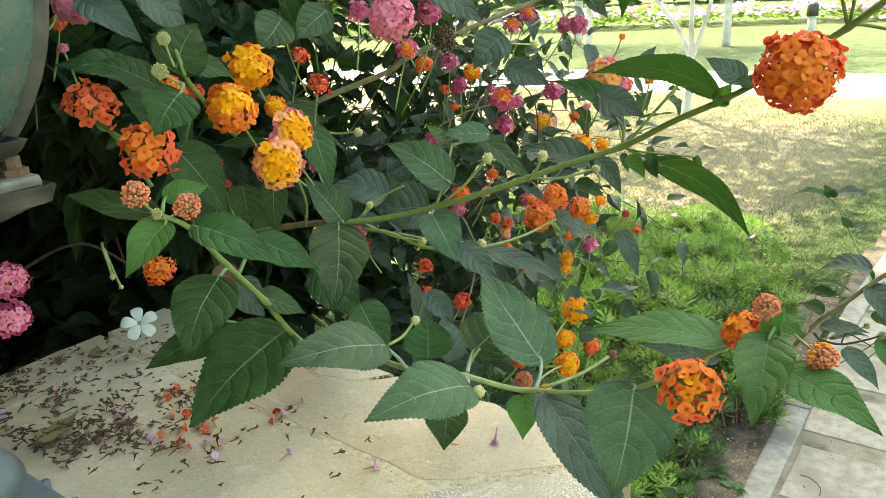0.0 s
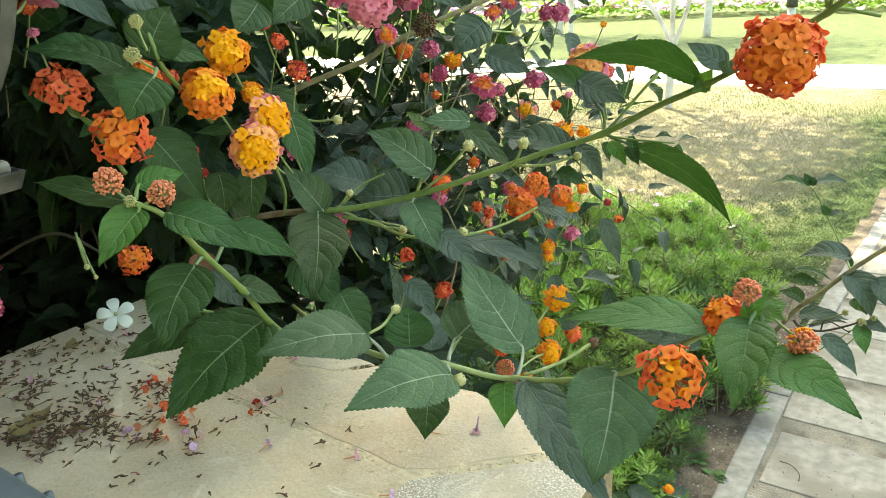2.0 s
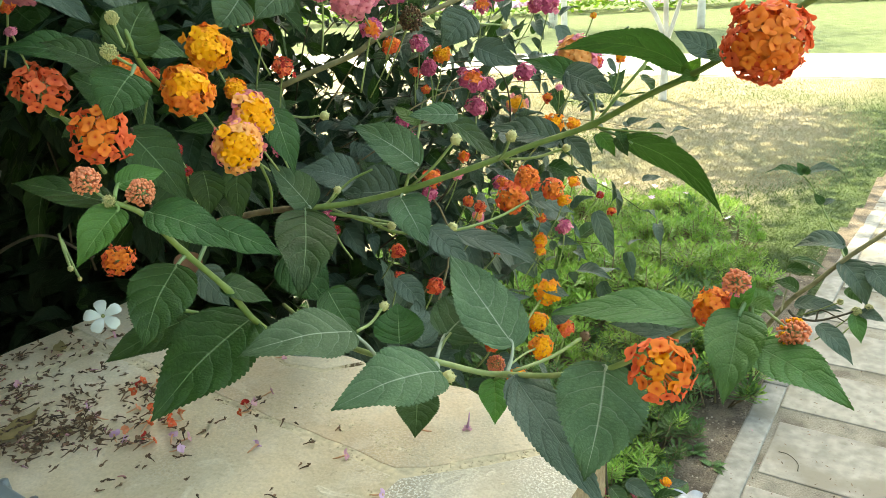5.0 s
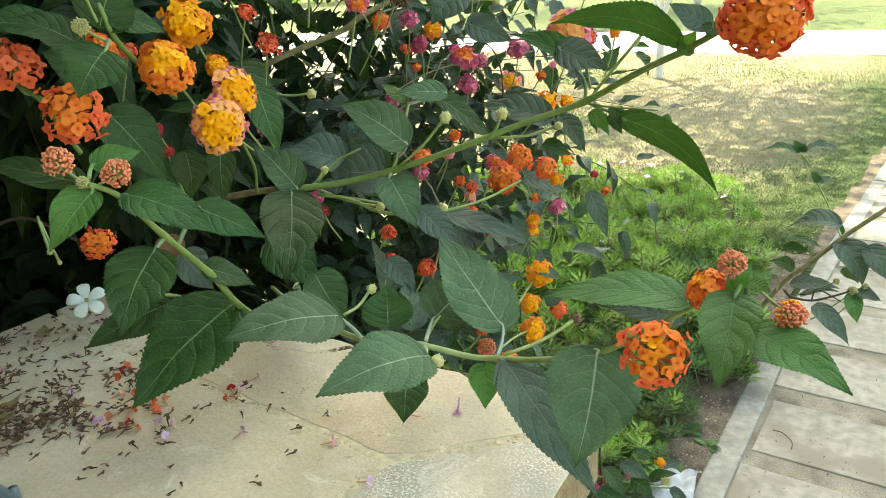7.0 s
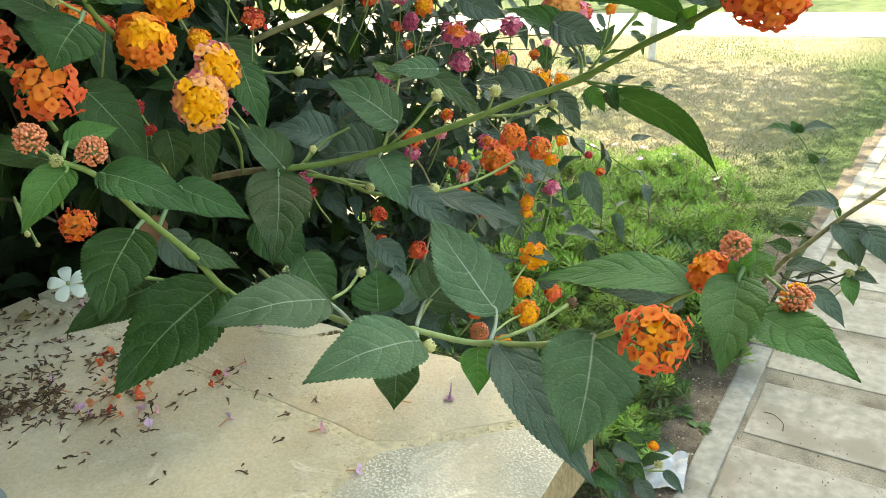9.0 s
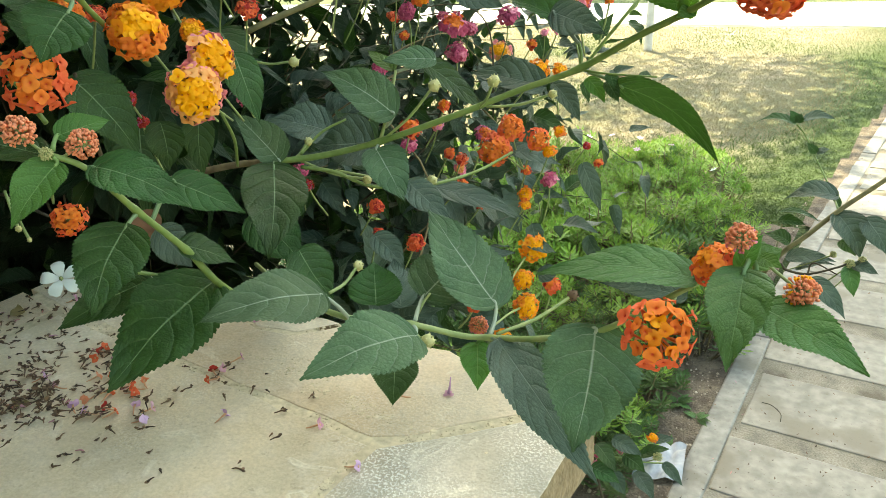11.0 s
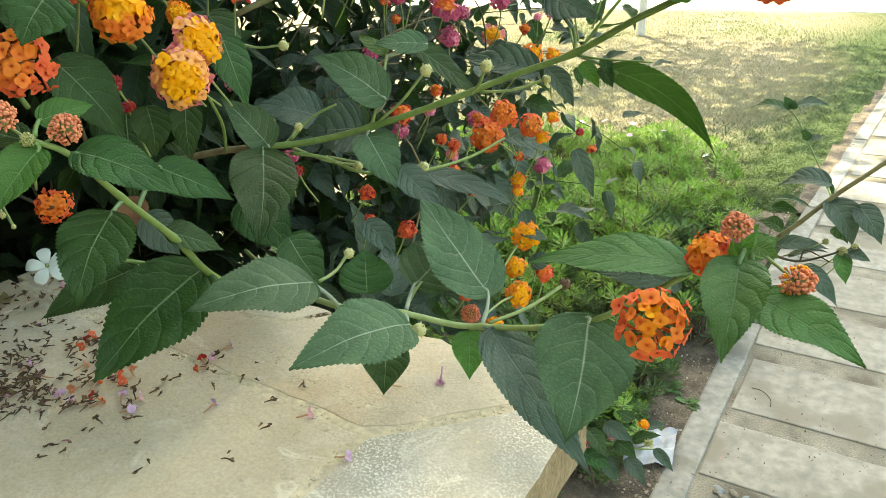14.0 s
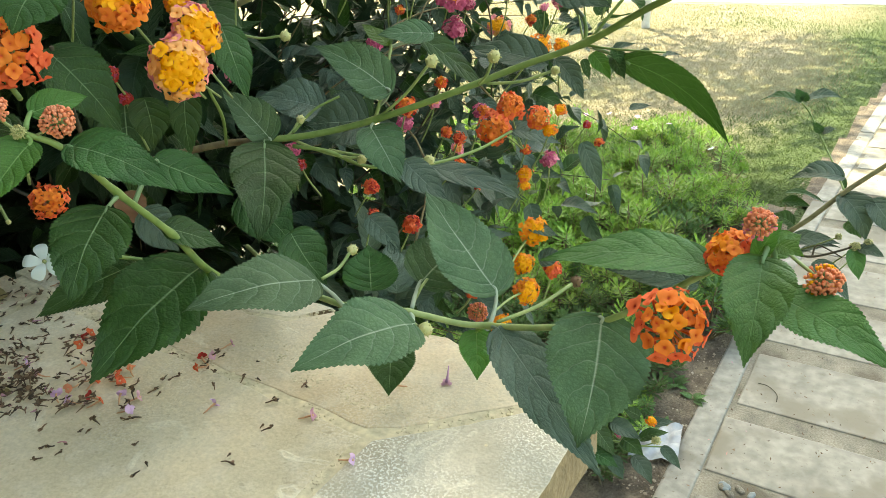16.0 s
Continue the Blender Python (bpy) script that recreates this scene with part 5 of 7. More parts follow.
leaf(lantana, (-0.3440, 0.2268, 1.1006), (-0.3393, 0.2532, 1.1021), (0.74, -0.15, 0.66), 0.0154, "leaf_fresh", 0.10, 0.15, seed=95, stalk=(-0.3332, 0.2170, 1.0969))
leaf(lantana, (-0.3208, 0.2366, 1.0523), (-0.3138, 0.2030, 1.0191), (0.53, -0.58, 0.62), 0.0370, "leaf", 0.10, 0.10, seed=96, stalk=(-0.3245, 0.2461, 1.0552))
leaf(lantana, (-0.3322, 0.2898, 0.9932), (-0.3425, 0.2151, 0.9585), (0.36, -0.44, 0.83), 0.0579, "leaf", 0.08, 0.10, seed=97, stalk=(-0.3267, 0.2899, 0.9937))
leaf(lantana, (-0.3679, 0.2714, 0.9958), (-0.3992, 0.2251, 0.9772), (0.41, -0.36, 0.84), 0.0301, "leaf", 0.08, 0.15, seed=98)
leaf(lantana, (-0.2584, 0.3051, 0.9942), (-0.2848, 0.2405, 1.0018), (0.32, -0.31, 0.90), 0.0394, "leaf_dull", 0.26, 0.12, seed=99, stalk=(-0.2523, 0.3189, 0.9731))
leaf(lantana, (-0.2042, 0.3174, 0.9743), (-0.2277, 0.2517, 0.9789), (0.23, -0.43, 0.88), 0.0434, "leaf_dull", 0.20, 0.12, seed=100, stalk=(-0.2119, 0.3267, 0.9755))
leaf(lantana, (-0.3844, 0.4025, 1.0279), (-0.3433, 0.3457, 0.9840), (0.65, -0.51, 0.56), 0.0472, "leaf", 0.12, 0.12, seed=101, stalk=(-0.4044, 0.4218, 1.0231))
leaf(lantana, (-0.3294, 0.4556, 1.0303), (-0.2950, 0.4398, 0.9994), (0.75, -0.46, 0.47), 0.0347, "leaf_dull", 0.12, 0.20, seed=102, stalk=(-0.3293, 0.4612, 1.0346))
leaf(lantana, (-0.3956, 0.4198, 1.0254), (-0.4148, 0.3999, 1.0659), (0.85, -0.35, 0.40), 0.0304, "leaf_dull", 0.10, 0.25, seed=103, stalk=(-0.4053, 0.4234, 1.0221))
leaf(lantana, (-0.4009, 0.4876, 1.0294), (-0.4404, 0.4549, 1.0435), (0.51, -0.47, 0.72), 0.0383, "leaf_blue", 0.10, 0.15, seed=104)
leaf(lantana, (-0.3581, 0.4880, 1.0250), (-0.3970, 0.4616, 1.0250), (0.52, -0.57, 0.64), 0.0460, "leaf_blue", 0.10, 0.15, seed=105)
leaf(lantana, (-0.3136, 0.4615, 1.0582), (-0.3623, 0.4441, 1.0892), (0.40, -0.61, 0.68), 0.0340, "leaf_dull", 0.10, 0.20, seed=106, stalk=(-0.3251, 0.4646, 1.0463))
leaf(lantana, (-0.3024, 0.5028, 1.0899), (-0.3311, 0.4769, 1.0927), (0.33, -0.59, 0.74), 0.0216, "leaf_dull", 0.10, 0.20, seed=107, stalk=(-0.3238, 0.4803, 1.0842))
leaf(lantana, (-0.3147, 0.5058, 1.0857), (-0.2818, 0.5398, 1.0443), (0.56, -0.42, 0.72), 0.0224, "leaf", 0.12, 0.20, seed=108)
leaf(lantana, (-0.3279, 0.4837, 1.0846), (-0.3620, 0.4986, 1.0956), (0.41, -0.48, 0.77), 0.0126, "leaf_fresh", 0.10, 0.15, seed=109)
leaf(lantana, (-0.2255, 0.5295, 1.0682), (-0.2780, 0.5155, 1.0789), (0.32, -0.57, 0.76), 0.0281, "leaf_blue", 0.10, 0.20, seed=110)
leaf(lantana, (-0.2011, 0.5296, 1.1106), (-0.2495, 0.5183, 1.1320), (0.44, -0.59, 0.68), 0.0208, "leaf", 0.16, 0.30, seed=111)
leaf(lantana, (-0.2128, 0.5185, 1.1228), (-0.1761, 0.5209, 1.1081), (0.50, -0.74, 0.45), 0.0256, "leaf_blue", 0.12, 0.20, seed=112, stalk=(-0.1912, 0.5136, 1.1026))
leaf(lantana, (-0.1173, 0.4965, 1.1282), (-0.2019, 0.4819, 1.1431), (-0.17, 0.63, 0.76), 0.0368, "leaf", 0.30, 0.08, seed=113, stalk=(-0.1157, 0.4923, 1.1249))
leaf(lantana, (-0.0990, 0.4877, 1.1406), (-0.1205, 0.4778, 1.1546), (0.35, -0.79, 0.50), 0.0164, "leaf_blue", 0.10, 0.25, seed=114, stalk=(-0.0937, 0.4793, 1.1373))
leaf(lantana, (-0.1150, 0.4913, 1.1240), (-0.1071, 0.4903, 1.1373), (0.34, -0.78, 0.53), 0.0127, "leaf_fresh", 0.10, 0.15, seed=115)
leaf(lantana, (-0.1101, 0.4910, 1.1264), (-0.1166, 0.4802, 1.1241), (0.23, -0.76, 0.61), 0.0103, "leaf_fresh", 0.10, 0.15, seed=116)
leaf(lantana, (-0.0878, 0.4749, 1.1397), (-0.1016, 0.4819, 1.1419), (0.21, -0.78, 0.59), 0.0115, "leaf", 0.10, 0.15, seed=117)
leaf(lantana, (-0.1609, 0.5093, 1.0772), (-0.0920, 0.5041, 1.0306), (0.29, 0.85, 0.43), 0.0323, "leaf", 0.28, 0.05, seed=118, stalk=(-0.1822, 0.5082, 1.0849), wave=0.012)
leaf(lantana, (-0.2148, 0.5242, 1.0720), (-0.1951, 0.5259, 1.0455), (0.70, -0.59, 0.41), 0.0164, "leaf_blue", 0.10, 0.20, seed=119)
leaf(lantana, (-0.1818, 0.5074, 1.0809), (-0.1681, 0.5037, 1.0660), (0.50, -0.69, 0.51), 0.0121, "leaf_fresh", 0.10, 0.15, seed=120)
leaf(lantana, (-0.1678, 0.5072, 1.0791), (-0.1579, 0.5024, 1.0673), (0.49, -0.70, 0.52), 0.0103, "leaf", 0.10, 0.15, seed=121)
leaf(lantana, (-0.1665, 0.5089, 1.0843), (-0.1618, 0.5032, 1.0759), (0.49, -0.71, 0.51), 0.0094, "leaf", 0.10, 0.15, seed=122)
leaf(lantana, (-0.0626, 0.3456, 1.0268), (-0.1367, 0.3370, 1.0188), (0.04, -0.26, 0.96), 0.0278, "leaf_green", 0.20, 0.10, seed=123, stalk=(-0.0569, 0.3446, 1.0286))
leaf(lantana, (-0.0726, 0.3713, 1.0034), (-0.1162, 0.3683, 1.0034), (0.15, -0.58, 0.80), 0.0149, "leaf_blue", 0.10, 0.15, seed=124)
leaf(lantana, (-0.0380, 0.3260, 1.0443), (-0.0345, 0.2896, 1.0189), (0.01, -0.72, 0.70), 0.0258, "leaf_green", 0.12, 0.18, seed=125, stalk=(-0.0383, 0.3416, 1.0441), wave=0.030)
leaf(lantana, (-0.0311, 0.3348, 1.0252), (0.0121, 0.3081, 1.0188), (0.10, -0.49, 0.87), 0.0247, "leaf_green", 0.14, 0.15, seed=126, stalk=(-0.0369, 0.3423, 1.0427))
leaf(lantana, (-0.0422, 0.3495, 1.0363), (-0.0300, 0.3647, 1.0403), (0.13, -0.54, 0.83), 0.0160, "leaf_fresh", 0.10, 0.15, seed=127, stalk=(-0.0386, 0.3427, 1.0442))
leaf(lantana, (-0.0418, 0.3345, 1.0403), (-0.0350, 0.3425, 1.0547), (0.09, -0.67, 0.74), 0.0088, "leaf_fresh", 0.10, 0.15, seed=128)
leaf(lantana, (-0.0346, 0.3388, 1.0462), (-0.0249, 0.3343, 1.0446), (0.25, -0.61, 0.75), 0.0081, "leaf_fresh", 0.10, 0.15, seed=129)
leaf(lantana, (-0.1077, 0.3408, 0.9919), (-0.1017, 0.2989, 0.9480), (0.33, -0.58, 0.75), 0.0485, "leaf_dull", 0.14, 0.10, seed=130, stalk=(-0.1281, 0.3416, 0.9812), wave=0.025)
leaf(lantana, (-0.1646, 0.3422, 0.9672), (-0.0950, 0.3126, 0.9204), (0.56, -0.47, 0.68), 0.0318, "leaf_blue", 0.12, 0.15, seed=131, stalk=(-0.1727, 0.3461, 0.9659))
leaf(lantana, (-0.2317, 0.3320, 0.9473), (-0.2199, 0.3105, 0.9280), (0.47, -0.58, 0.66), 0.0286, "leaf", 0.10, 0.20, seed=132, stalk=(-0.2302, 0.3367, 0.9521))
leaf(lantana, (-0.1890, 0.3580, 0.9522), (-0.1780, 0.3380, 0.9346), (0.46, -0.56, 0.69), 0.0209, "leaf_fresh", 0.10, 0.15, seed=133, stalk=(-0.1753, 0.3456, 0.9654))
leaf(lantana, (-0.1817, 0.3699, 0.9741), (-0.2418, 0.3935, 1.0160), (0.65, -0.35, 0.68), 0.0445, "leaf_dull", 0.10, 0.12, seed=134, stalk=(-0.1737, 0.3471, 0.9663))
leaf(lantana, (-0.2331, 0.3674, 0.9693), (-0.2215, 0.4039, 0.9845), (0.23, -0.51, 0.83), 0.0429, "leaf_dull", 0.12, 0.10, seed=135, stalk=(-0.2129, 0.3305, 0.9758))
leaf(lantana, (-0.2820, 0.3792, 0.9468), (-0.2948, 0.3967, 0.9686), (0.43, -0.48, 0.76), 0.0370, "leaf", 0.10, 0.15, seed=136)
leaf(lantana, (-0.2787, 0.4023, 0.9343), (-0.3010, 0.4274, 0.9575), (0.61, -0.42, 0.67), 0.0269, "leaf_blue", 0.10, 0.15, seed=137)
leaf(lantana, (-0.3339, 0.2738, 1.0247), (-0.3150, 0.2950, 1.0083), (0.55, -0.06, 0.83), 0.0204, "leaf", 0.10, 0.15, seed=138, stalk=(-0.3266, 0.2721, 1.0238))
leaf(lantana, (-0.3593, 0.2589, 1.1554), (-0.3575, 0.2364, 1.1344), (0.72, -0.55, 0.42), 0.0329, "leaf", 0.10, 0.08, seed=139, stalk=(-0.3666, 0.2668, 1.1592))
leaf(lantana, (-0.3721, 0.2669, 1.1665), (-0.3717, 0.2871, 1.1927), (0.80, -0.40, 0.44), 0.0331, "leaf", 0.10, 0.15, seed=140)
leaf(lantana, (-0.3689, 0.2720, 1.1713), (-0.3602, 0.2994, 1.1595), (0.78, -0.27, 0.56), 0.0173, "leaf", 0.10, 0.15, seed=141)
leaf(lantana, (-0.3863, 0.2622, 1.1583), (-0.4125, 0.2402, 1.1749), (0.68, -0.34, 0.65), 0.0223, "leaf", 0.10, 0.15, seed=142)
leaf(lantana, (-0.4195, 0.2668, 1.1644), (-0.4491, 0.2348, 1.1725), (0.61, -0.26, 0.75), 0.0252, "leaf", 0.10, 0.15, seed=143)
leaf(lantana, (-0.4093, 0.2784, 1.1384), (-0.4233, 0.2585, 1.1535), (0.70, -0.36, 0.62), 0.0282, "leaf", 0.10, 0.15, seed=144)
leaf(lantana, (-0.4569, 0.2647, 1.2107), (-0.4233, 0.2815, 1.1821), (0.90, -0.13, 0.41), 0.0259, "leaf_blue", 0.14, 0.15, seed=145)
leaf(lantana, (-0.4297, 0.2906, 1.2180), (-0.4238, 0.3171, 1.1866), (0.86, -0.28, 0.42), 0.0295, "leaf_blue", 0.10, 0.15, seed=146)
leaf(lantana, (-0.4023, 0.3843, 1.1910), (-0.4103, 0.3663, 1.1717), (0.70, -0.57, 0.44), 0.0319, "leaf_dull", 0.10, 0.20, seed=147)
leaf(lantana, (-0.3899, 0.4192, 1.1943), (-0.3999, 0.3935, 1.1750), (0.73, -0.53, 0.43), 0.0271, "leaf_dull", 0.10, 0.20, seed=148)
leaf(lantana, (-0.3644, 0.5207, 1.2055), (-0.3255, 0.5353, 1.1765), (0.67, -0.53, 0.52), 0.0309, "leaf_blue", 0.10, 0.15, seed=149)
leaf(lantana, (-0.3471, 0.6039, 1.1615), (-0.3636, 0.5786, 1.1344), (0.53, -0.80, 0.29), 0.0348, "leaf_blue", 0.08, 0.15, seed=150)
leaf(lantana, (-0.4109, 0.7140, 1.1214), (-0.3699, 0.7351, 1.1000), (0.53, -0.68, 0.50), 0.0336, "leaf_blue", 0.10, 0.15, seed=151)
leaf(lantana, (-0.3968, 0.2733, 1.1170), (-0.3737, 0.2892, 1.0704), (0.80, -0.25, 0.55), 0.0340, "leaf", 0.12, 0.15, seed=152)
leaf(lantana, (-0.4157, 0.3376, 1.0740), (-0.4102, 0.3318, 1.0431), (0.73, -0.52, 0.45), 0.0247, "leaf", 0.10, 0.15, seed=153)
leaf(lantana, (-0.4158, 0.3696, 1.0718), (-0.4104, 0.3591, 1.0305), (0.70, -0.55, 0.46), 0.0219, "leaf", 0.10, 0.15, seed=154)
leaf(lantana, (-0.3427, 0.5381, 0.9741), (-0.2715, 0.5779, 0.9383), (0.44, -0.29, 0.85), 0.0247, "leaf_blue", 0.12, 0.15, seed=155)
leaf(lantana, (-0.2998, 0.4537, 1.0091), (-0.2659, 0.4530, 0.9845), (0.68, -0.44, 0.59), 0.0244, "leaf_blue", 0.10, 0.15, seed=156)
leaf(lantana, (-0.3270, 0.4399, 0.9673), (-0.3043, 0.4432, 0.9413), (0.73, -0.41, 0.54), 0.0217, "leaf_blue", 0.10, 0.15, seed=157)
leaf(lantana, (-0.3292, 0.3616, 0.9864), (-0.3060, 0.3628, 0.9534), (0.67, -0.36, 0.65), 0.0324, "leaf", 0.10, 0.15, seed=158)
leaf(lantana, (-0.3595, 0.3617, 1.1165), (-0.3404, 0.3551, 1.0762), (0.86, -0.37, 0.36), 0.0246, "leaf", 0.12, 0.20, seed=159)
leaf(lantana, (-0.3215, 0.6504, 0.9761), (-0.2789, 0.6771, 0.9585), (0.33, -0.42, 0.84), 0.0215, "leaf_blue", 0.10, 0.15, seed=160)
leaf(lantana, (-0.2999, 0.7823, 0.9248), (-0.2822, 0.7911, 0.8696), (0.58, -0.63, 0.52), 0.0235, "leaf_blue", 0.10, 0.15, seed=161)
leaf(lantana, (-0.2189, 0.4828, 0.9637), (-0.1977, 0.4894, 0.9560), (0.27, -0.34, 0.90), 0.0137, "leaf_blue", 0.10, 0.15, seed=162)
leaf(lantana, (-0.2060, 0.4769, 0.9397), (-0.1913, 0.4863, 0.9442), (0.25, -0.32, 0.91), 0.0164, "leaf_blue", 0.10, 0.15, seed=163)
leaf(lantana, (-0.3981, 0.3863, 0.9926), (-0.3662, 0.3977, 0.9547), (0.65, -0.43, 0.63), 0.0424, "leaf", 0.10, 0.15, seed=164)
leaf(lantana, (-0.3369, 0.3178, 0.9572), (-0.3080, 0.3424, 0.9491), (0.24, -0.09, 0.97), 0.0184, "leaf_blue", 0.10, 0.15, seed=165)
leaf(lantana, (-0.3784, 0.2914, 1.0198), (-0.3687, 0.3037, 0.9912), (0.58, -0.34, 0.74), 0.0249, "leaf_blue", 0.10, 0.15, seed=166)
leaf(lantana, (-0.4019, 0.2987, 1.0260), (-0.3945, 0.2968, 1.0061), (0.68, -0.41, 0.61), 0.0187, "brown_leaf", 0.10, 0.15, seed=167)
# sprig at the side of the path
cane(lantana, [(0.0080, 0.8922, 0.9255), (-0.0215, 0.8828, 0.8974), (-0.0464, 0.8733, 0.8742), (-0.0724, 0.8602, 0.8460), (-0.0961, 0.8572, 0.8196), (-0.1303, 0.8568, 0.7597)], 0.0024, 0.0028, "stem_olive")
cane(lantana, [(-0.0476, 0.8920, 0.8672), (-0.0650, 0.9468, 0.8752), (-0.0862, 0.9829, 0.8950), (-0.1050, 1.0080, 0.9166), (-0.1162, 1.0099, 0.9288)], 0.0012, 0.0008, "stem_green")
cane(lantana, [(-0.0933, 0.8446, 0.8154), (-0.0855, 0.8429, 0.8097), (-0.0647, 0.8444, 0.8082), (-0.0396, 0.8413, 0.8215), (-0.0258, 0.8453, 0.8290)], 0.0016, 0.0010, "stem_dark")
cane(lantana, [(-0.1008, 0.8419, 0.8117), (-0.1022, 0.8679, 0.8207), (-0.1036, 0.8950, 0.8335), (-0.1043, 0.9103, 0.8448)], 0.0012, 0.0008, "stem_olive")
cane(lantana, [(-0.0647, 0.8444, 0.8082), (-0.0607, 0.8500, 0.8198), (-0.0363, 0.8479, 0.8115)], 0.0010, 0.0007, "stem_dark")
leaf(lantana, (-0.1181, 1.0098, 0.9293), (-0.1598, 1.0037, 0.9300), (-0.01, -0.19, 0.98), 0.0198, "leaf", 0.26, 0.20, seed=168)
leaf(lantana, (-0.1165, 1.0104, 0.9307), (-0.1255, 1.0126, 0.9443), (0.28, -0.74, 0.61), 0.0129, "leaf", 0.26, 0.20, seed=169)
leaf(lantana, (-0.1153, 1.0106, 0.9307), (-0.1129, 1.0135, 0.9411), (0.27, -0.74, 0.61), 0.0106, "leaf", 0.26, 0.20, seed=170)
leaf(lantana, (-0.1094, 1.0123, 0.9349), (-0.0755, 1.0161, 0.9361), (0.00, -0.45, 0.89), 0.0167, "leaf_blue", 0.26, 0.20, seed=171)
leaf(lantana, (-0.0876, 0.9850, 0.9023), (-0.0988, 0.9868, 0.9128), (0.05, -0.76, 0.64), 0.0104, "leaf", 0.26, 0.20, seed=172)
leaf(lantana, (-0.0864, 0.9851, 0.9024), (-0.0734, 0.9877, 0.9071), (-0.02, -0.42, 0.91), 0.0119, "leaf_blue", 0.26, 0.20, seed=173)
leaf(lantana, (-0.0536, 0.9256, 0.8727), (-0.1052, 0.9176, 0.8645), (-0.04, -0.37, 0.93), 0.0311, "leaf_blue", 0.26, 0.20, seed=174)
leaf(lantana, (-0.0580, 0.9253, 0.8728), (-0.0487, 0.9208, 0.8586), (0.34, -0.69, 0.64), 0.0085, "leaf", 0.26, 0.20, seed=175)
leaf(lantana, (-0.1058, 0.9026, 0.8535), (-0.0646, 0.9042, 0.8462), (-0.10, -0.09, 0.99), 0.0126, "leaf", 0.26, 0.20, seed=176)
leaf(lantana, (-0.1068, 0.8988, 0.8439), (-0.0793, 0.9013, 0.8421), (0.01, -0.60, 0.80), 0.0140, "leaf", 0.26, 0.20, seed=177)
leaf(lantana, (-0.0901, 0.8733, 0.8296), (-0.1160, 0.8725, 0.8360), (0.01, -0.58, 0.81), 0.0178, "leaf", 0.26, 0.20, seed=178)
leaf(lantana, (-0.0479, 0.8721, 0.8712), (-0.0191, 0.8571, 0.8304), (0.28, -0.60, 0.75), 0.0348, "leaf_blue", 0.26, 0.20, seed=179)
leaf(lantana, (-0.0896, 0.8663, 0.8136), (-0.0415, 0.8715, 0.8158), (-0.05, -0.50, 0.87), 0.0205, "leaf_blue", 0.26, 0.20, seed=180)
leaf(lantana, (-0.0781, 0.8631, 0.8038), (-0.0417, 0.8698, 0.8118), (-0.10, -0.29, 0.95), 0.0123, "leaf_blue", 0.26, 0.20, seed=181)
leaf(lantana, (-0.0395, 0.8622, 0.8448), (-0.0235, 0.8576, 0.8319), (0.15, -0.55, 0.82), 0.0174, "leaf_green", 0.26, 0.20, seed=182)
leaf(lantana, (-0.0279, 0.8432, 0.8244), (-0.0172, 0.8310, 0.7975), (0.17, -0.69, 0.70), 0.0185, "leaf_green", 0.26, 0.20, seed=183)
leaf(lantana, (-0.0597, 0.8334, 0.8076), (-0.0217, 0.8198, 0.7758), (0.16, -0.60, 0.78), 0.0225, "leaf_blue", 0.26, 0.20, seed=184)
leaf(lantana, (-0.0232, 0.8442, 0.8262), (0.0007, 0.8427, 0.8218), (-0.10, -0.49, 0.87), 0.0159, "leaf_blue", 0.26, 0.20, seed=185)
leaf(lantana, (-0.0199, 0.8728, 0.8693), (0.0068, 0.8598, 0.8358), (0.14, -0.67, 0.73), 0.0268, "leaf_blue", 0.26, 0.20, seed=186)
flower_head(lantana, (-0.0264, 0.8460, 0.8260), (-0.04, -0.68, 0.74), 0.0063, "bud_green", seed=187, split=False, reach=130)
flower_head(lantana, (-0.0155, 0.8486, 0.8322), (-0.05, -0.68, 0.73), 0.0046, "bud_green", seed=188, split=False, reach=130)
flower_head(lantana, (-0.0434, 0.8479, 0.8340), (-0.02, -0.68, 0.73), 0.0040, "bud_green", seed=189, split=False, reach=130)
# low sprig beside the wall
cane(lantana, [(-0.2871, 0.7517, 0.5525), (-0.2589, 0.7767, 0.5366), (-0.2227, 0.8030, 0.5210), (-0.1917, 0.8219, 0.5169)], 0.0014, 0.0010, "stem_green")
cane(lantana, [(-0.2902, 0.7928, 0.6038), (-0.2751, 0.7694, 0.5354), (-0.2585, 0.7610, 0.4739)], 0.0016, 0.0018, "stem_dark")
leaf(lantana, (-0.2698, 0.7646, 0.5591), (-0.2387, 0.7543, 0.5344), (0.34, -0.23, 0.91), 0.0241, "leaf", 0.14, 0.20, seed=190)
leaf(lantana, (-0.2577, 0.7918, 0.5536), (-0.2201, 0.7932, 0.5402), (-0.11, -0.44, 0.89), 0.0235, "leaf_blue", 0.14, 0.20, seed=191)
leaf(lantana, (-0.2689, 0.7455, 0.5373), (-0.2321, 0.7475, 0.5244), (0.08, -0.34, 0.94), 0.0241, "leaf", 0.14, 0.20, seed=192)
leaf(lantana, (-0.2470, 0.7672, 0.5211), (-0.2271, 0.7561, 0.5016), (-0.12, -0.41, 0.91), 0.0201, "leaf_blue", 0.14, 0.20, seed=193)
leaf(lantana, (-0.2224, 0.8006, 0.5339), (-0.1918, 0.8173, 0.5432), (-0.05, -0.42, 0.91), 0.0169, "leaf", 0.14, 0.20, seed=194)
leaf(lantana, (-0.1962, 0.8120, 0.5225), (-0.1690, 0.8030, 0.5041), (-0.25, -0.45, 0.86), 0.0148, "leaf_blue", 0.14, 0.20, seed=195)
leaf(lantana, (-0.2237, 0.7855, 0.5171), (-0.1959, 0.7723, 0.4935), (0.29, -0.23, 0.93), 0.0248, "leaf_blue", 0.14, 0.20, seed=196)
